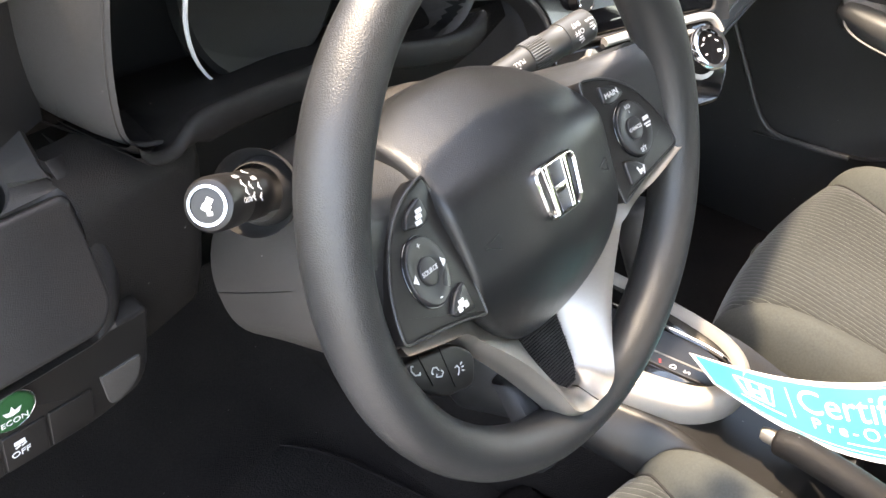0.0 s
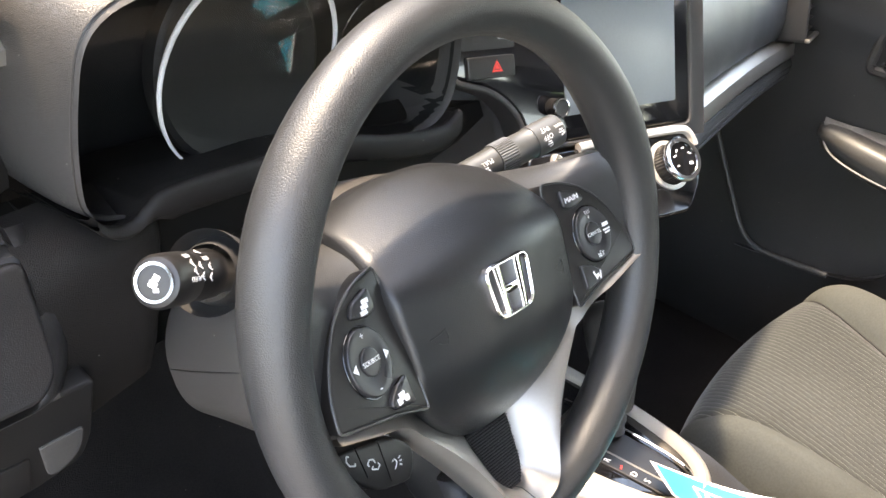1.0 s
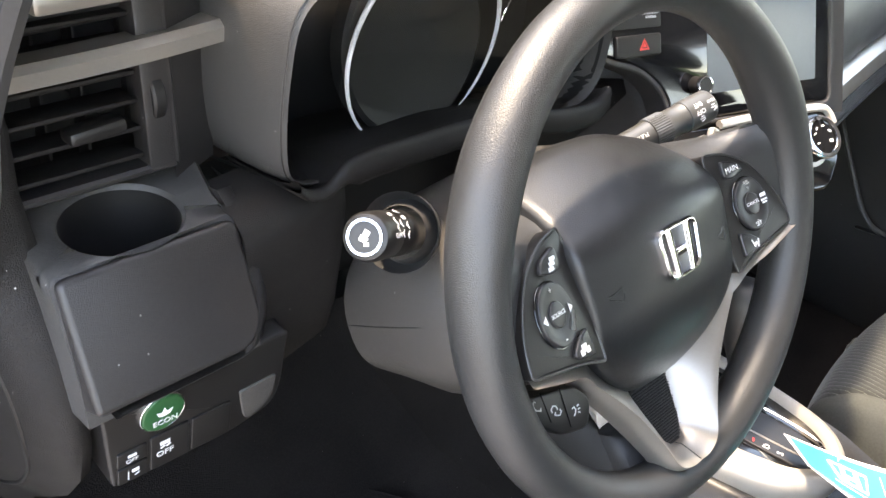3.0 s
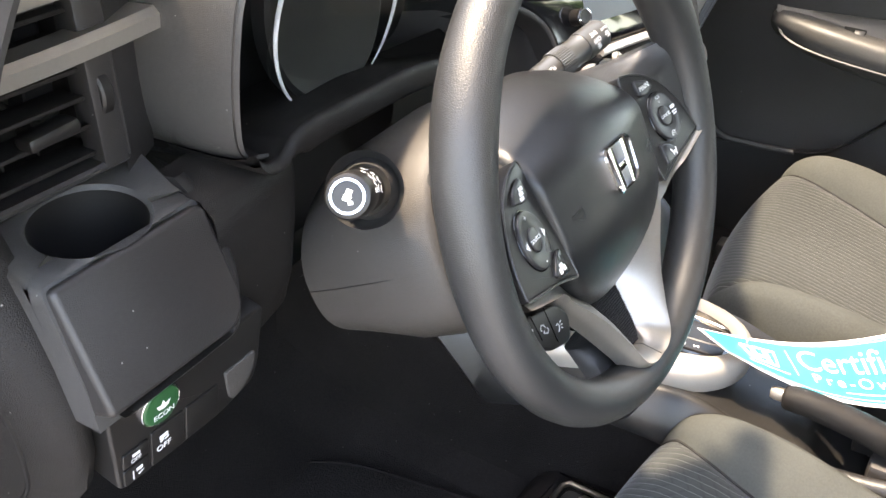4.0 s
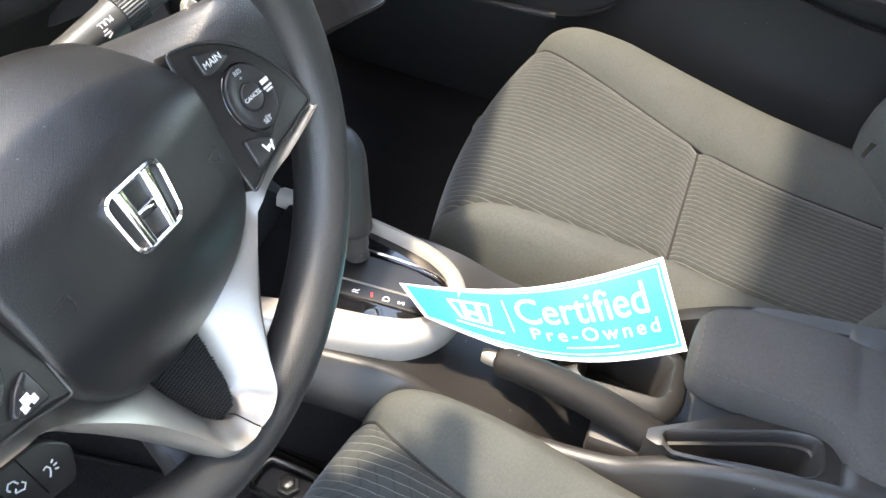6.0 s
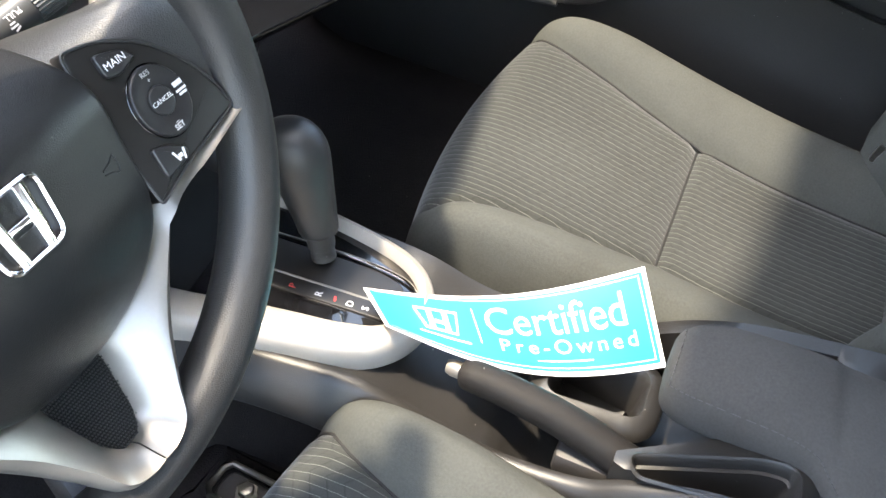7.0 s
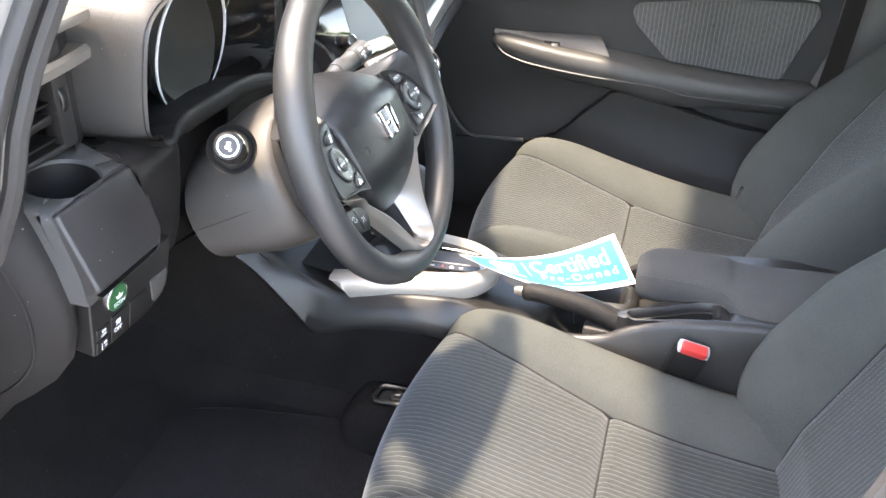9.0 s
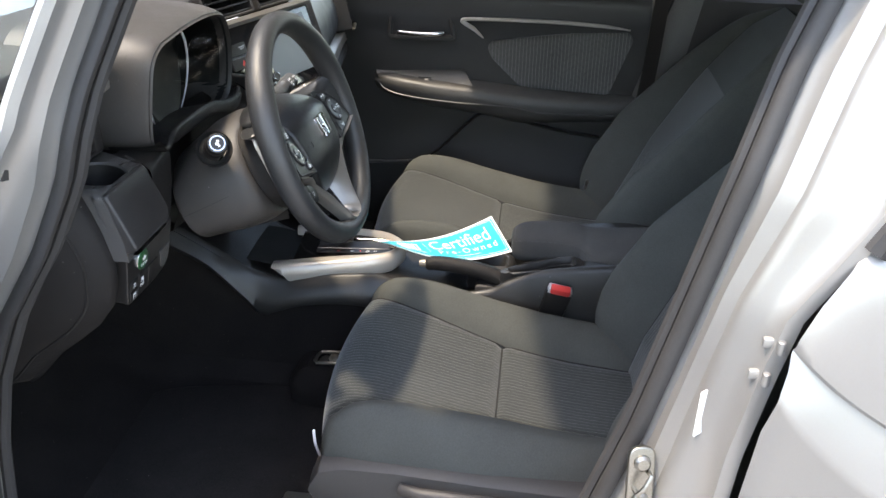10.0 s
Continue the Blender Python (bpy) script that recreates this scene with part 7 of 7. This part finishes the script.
surround = part("window_switch", bm, DARK, switch, "black slot round the window switch")
bm = bmesh.new()
box(bm, (-0.002, -0.008, 0.005), (0.011, 0.016, 0.004), SWD, bevel=0.0015)
part("rocker", bm, STALK, surround)
bm = bmesh.new()
tube(bm, spline([(0.694, 0.082, 0.802), (0.673, 0.062, 0.775), (0.655, 0.0, 0.762), (0.643, -0.12, 0.755), (0.639, -0.22, 0.753), (0.643, -0.285, 0.748), (0.647, -0.33, 0.738), (0.648, -0.42, 0.738), (0.648, -0.53, 0.74)], 50), 0.0022, 6)
part("edge_strip", bm, STALK, pdoor, "pale edge line along the armrest")
# inner handle in its recess, and the silver strip
bm = bmesh.new()
ho = fillet([(0.06, 0.895), (-0.125, 0.90), (-0.105, 0.975), (0.055, 0.97)], 0.02)
frame_ring(bm, ho, inset(ho, 0.014), -0.03, 0.006, axes((0.702, 0, 0), (0, -1, 0), (0, 0, 1)) @ Matrix.Diagonal((-1, 1, 1, 1)), 0.004)
part("handle_recess", bm, PLASTIC, pdoor)
bm = bmesh.new()
tube(bm, spline([(0.694, 0.028, 0.918), (0.682, 0.02, 0.918), (0.678, -0.03, 0.917), (0.68, -0.08, 0.92), (0.694, -0.088, 0.922)], 16), 0.008, 12, flat=0.8)
part("door_handle", bm, CHROME, pdoor, "silver inner door handle")
bm = bmesh.new()
tube(bm, spline([(0.692, -0.19, 0.912), (0.688, -0.165, 0.935), (0.686, -0.135, 0.957), (0.686, -0.2, 0.961), (0.686, -0.35, 0.962), (0.688, -0.48, 0.957), (0.694, -0.555, 0.948)], 40), [0.0015 + 0.0045 * min(1, 6 * min(k / 39, 1 - k / 39)) for k in range(40)], 8, flat=0.8)
part("trim_strip", bm, CHAMP, pdoor, "silver trim strip")
bm = bmesh.new()
rows = [[(0.706 - 0.012 * s, y, z) for y, z in [(v.y, v.z) for v in spline([(0, 0.16, 0.555), (0, 0.07, 0.563), (0, -0.05, 0.585), (0, -0.15, 0.68), (0, -0.21, 0.715), (0, -0.4, 0.68), (0, -0.58, 0.66)], 40)]] for s in (0, 0.7, 1)]
rows.append([(x + 0.02, y, z - 0.012) for x, y, z in rows[-1]])
grid(bm, rows)
part("pocket_edge", bm, DOOR_PLASTIC, pdoor, "raised edge of the door pocket")
bm = bmesh.new()
tube(bm, spline([(0.70, 0.28, 0.80), (0.694, 0.2, 0.66), (0.69, 0.14, 0.575), (0.69, 0.07, 0.566), (0.69, 0.0, 0.57)], 24), 0.005, 8)
part("edge_bead", bm, DOOR_ARM, pdoor)
bm = bmesh.new()
grid(bm, [[(0.73 - (z - 1.02) * 0.22, y, z) for y in (-0.62, 0.35)] for z in (1.02, 1.2, 1.4)])
w3 = tagged(part("window_3", bm, GLASS), "clear passenger door window", "window", kind="structure")
w3.visible_shadow = False
# far centre pillar, belt and rear door lining
bm = bmesh.new()
grid(bm, [[(x, y - (z - 0.9) * 0.33, z) for x, y in ((0.745, -0.53), (0.735, -0.6), (0.70, -0.618), (0.688, -0.632), (0.686, -0.67), (0.70, -0.70), (0.76, -0.72))] for z in np.linspace(0.4, 1.42, 14)])
far_pillar = tagged(part("pillar_b_far", bm, PILLAR), "charcoal trimmed centre pillar behind the passenger door", "pillar", kind="structure")
bm = bmesh.new()
tube(bm, [(0.71, -0.607 - max(z - 0.9, 0) * 0.33, z) for z in np.linspace(0.42, 1.4, 20)], 0.006, 8)
part("seal", bm, RUBBER, far_pillar)
bm = bmesh.new()
grid(bm, [[(x, y, z) for z, x in ((0.4, 0.70), (0.7, 0.705), (0.9, 0.70), (1.03, 0.69), (1.05, 0.71))] for y in (-0.68, -1.1, -1.6, -2.25)])
rear_lining = tagged(part("door_3", bm, PLASTIC), "charcoal lining of the far rear door", "door", kind="structure")
bm = bmesh.new()
tube(bm, [(0.69, -0.86, 0.955), (0.68, -0.87, 0.955), (0.68, -0.95, 0.957), (0.69, -0.96, 0.957)], 0.009, 10)
part("door_handle", bm, CHROME, rear_lining)
bm = bmesh.new()
tube(bm, spline([(0.665, -0.64, 1.35), (0.655, -0.62, 1.05), (0.64, -0.6, 0.8), (0.63, -0.56, 0.55)], 16), 0.022, 8, flat=0.06)
belt = tagged(part("seat_belt", bm, SMOOTH), "black seat belt hanging at the far pillar", "seat belt")
# rear bench, closing the view to the back
bm = bmesh.new()
box(bm, (0, -1.15, 0.6), (1.24, 0.5, 0.2), bevel=0.05, seg=4)
rear_bench = thing("rear_bench", (0, -1.2, 0.46), "charcoal cloth rear bench", "car seat")
part("cushion", bm, CLOTH, rear_bench)
bm = bmesh.new()
box(bm, (0, 0, 0.3), (1.24, 0.16, 0.62), Matrix.Translation((0, -1.42, 0.62)) @ Matrix.Rotation(radians(22), 4, "X"), bevel=0.05, seg=4)
part("backrest", bm, CLOTH, rear_bench)
# near-side lower lining of the rear, behind the centre pillar
bm = bmesh.new()
grid(bm, [[(-0.69, y, z) for z in (0.4, 0.8, 1.05)] for y in (-0.66, -1.2, -2.25)])
tagged(part("door_4", bm, PLASTIC), "charcoal lining of the near rear door", "door", kind="structure")
# driver's door, standing open ahead of the opening
OD = Matrix.Translation((-0.80, 0.46, 0.0)) @ Matrix.Rotation(radians(180 + 22), 4, "Z")
bm = bmesh.new()
grid(bm, [[OD @ Vector((x, y, z)) for y, z in ((0.07, 0.34), (0.085, 0.5), (0.09, 0.75), (0.08, 0.95), (0.06, 1.05), (-0.02, 1.06), (-0.05, 0.9), (-0.06, 0.6), (-0.04, 0.34))] for x in np.linspace(0.0, 1.02, 8)], close_u=True, caps=True)
open_door = thing("door_5", OD @ Vector((0.5, 0, 0.34)), "driver's door standing open, charcoal lined inside", "door", kind="structure")
part("panel", bm, PLASTIC, open_door)
bm = bmesh.new()
tube(bm, [OD @ Vector(p) for p in ((0.02, 0.0, 1.05), (0.3, 0.02, 1.3), (0.5, 0.03, 1.38), (0.9, 0.03, 1.36), (1.0, 0.01, 1.05))], 0.02, 8)
part("window_frame", bm, PLASTIC, open_door)
# backdrop: a low line of distant trees
rng = random.Random(5)
bm = bmesh.new()
for k in range(220):
    a = k * 2 * math.pi / 220
    r = 150 + rng.uniform(-15, 15)
    for j in range(3):
        bmesh.ops.create_icosphere(bm, subdivisions=1, radius=rng.uniform(3, 6.5), matrix=Matrix.Translation((r * math.cos(a) + rng.uniform(-3, 3), r * math.sin(a) + rng.uniform(-3, 3), rng.uniform(1, 8))))
tagged(part("backdrop", bm, FOLIAGE), "low line of distant trees round the lot", "backdrop", kind="structure")
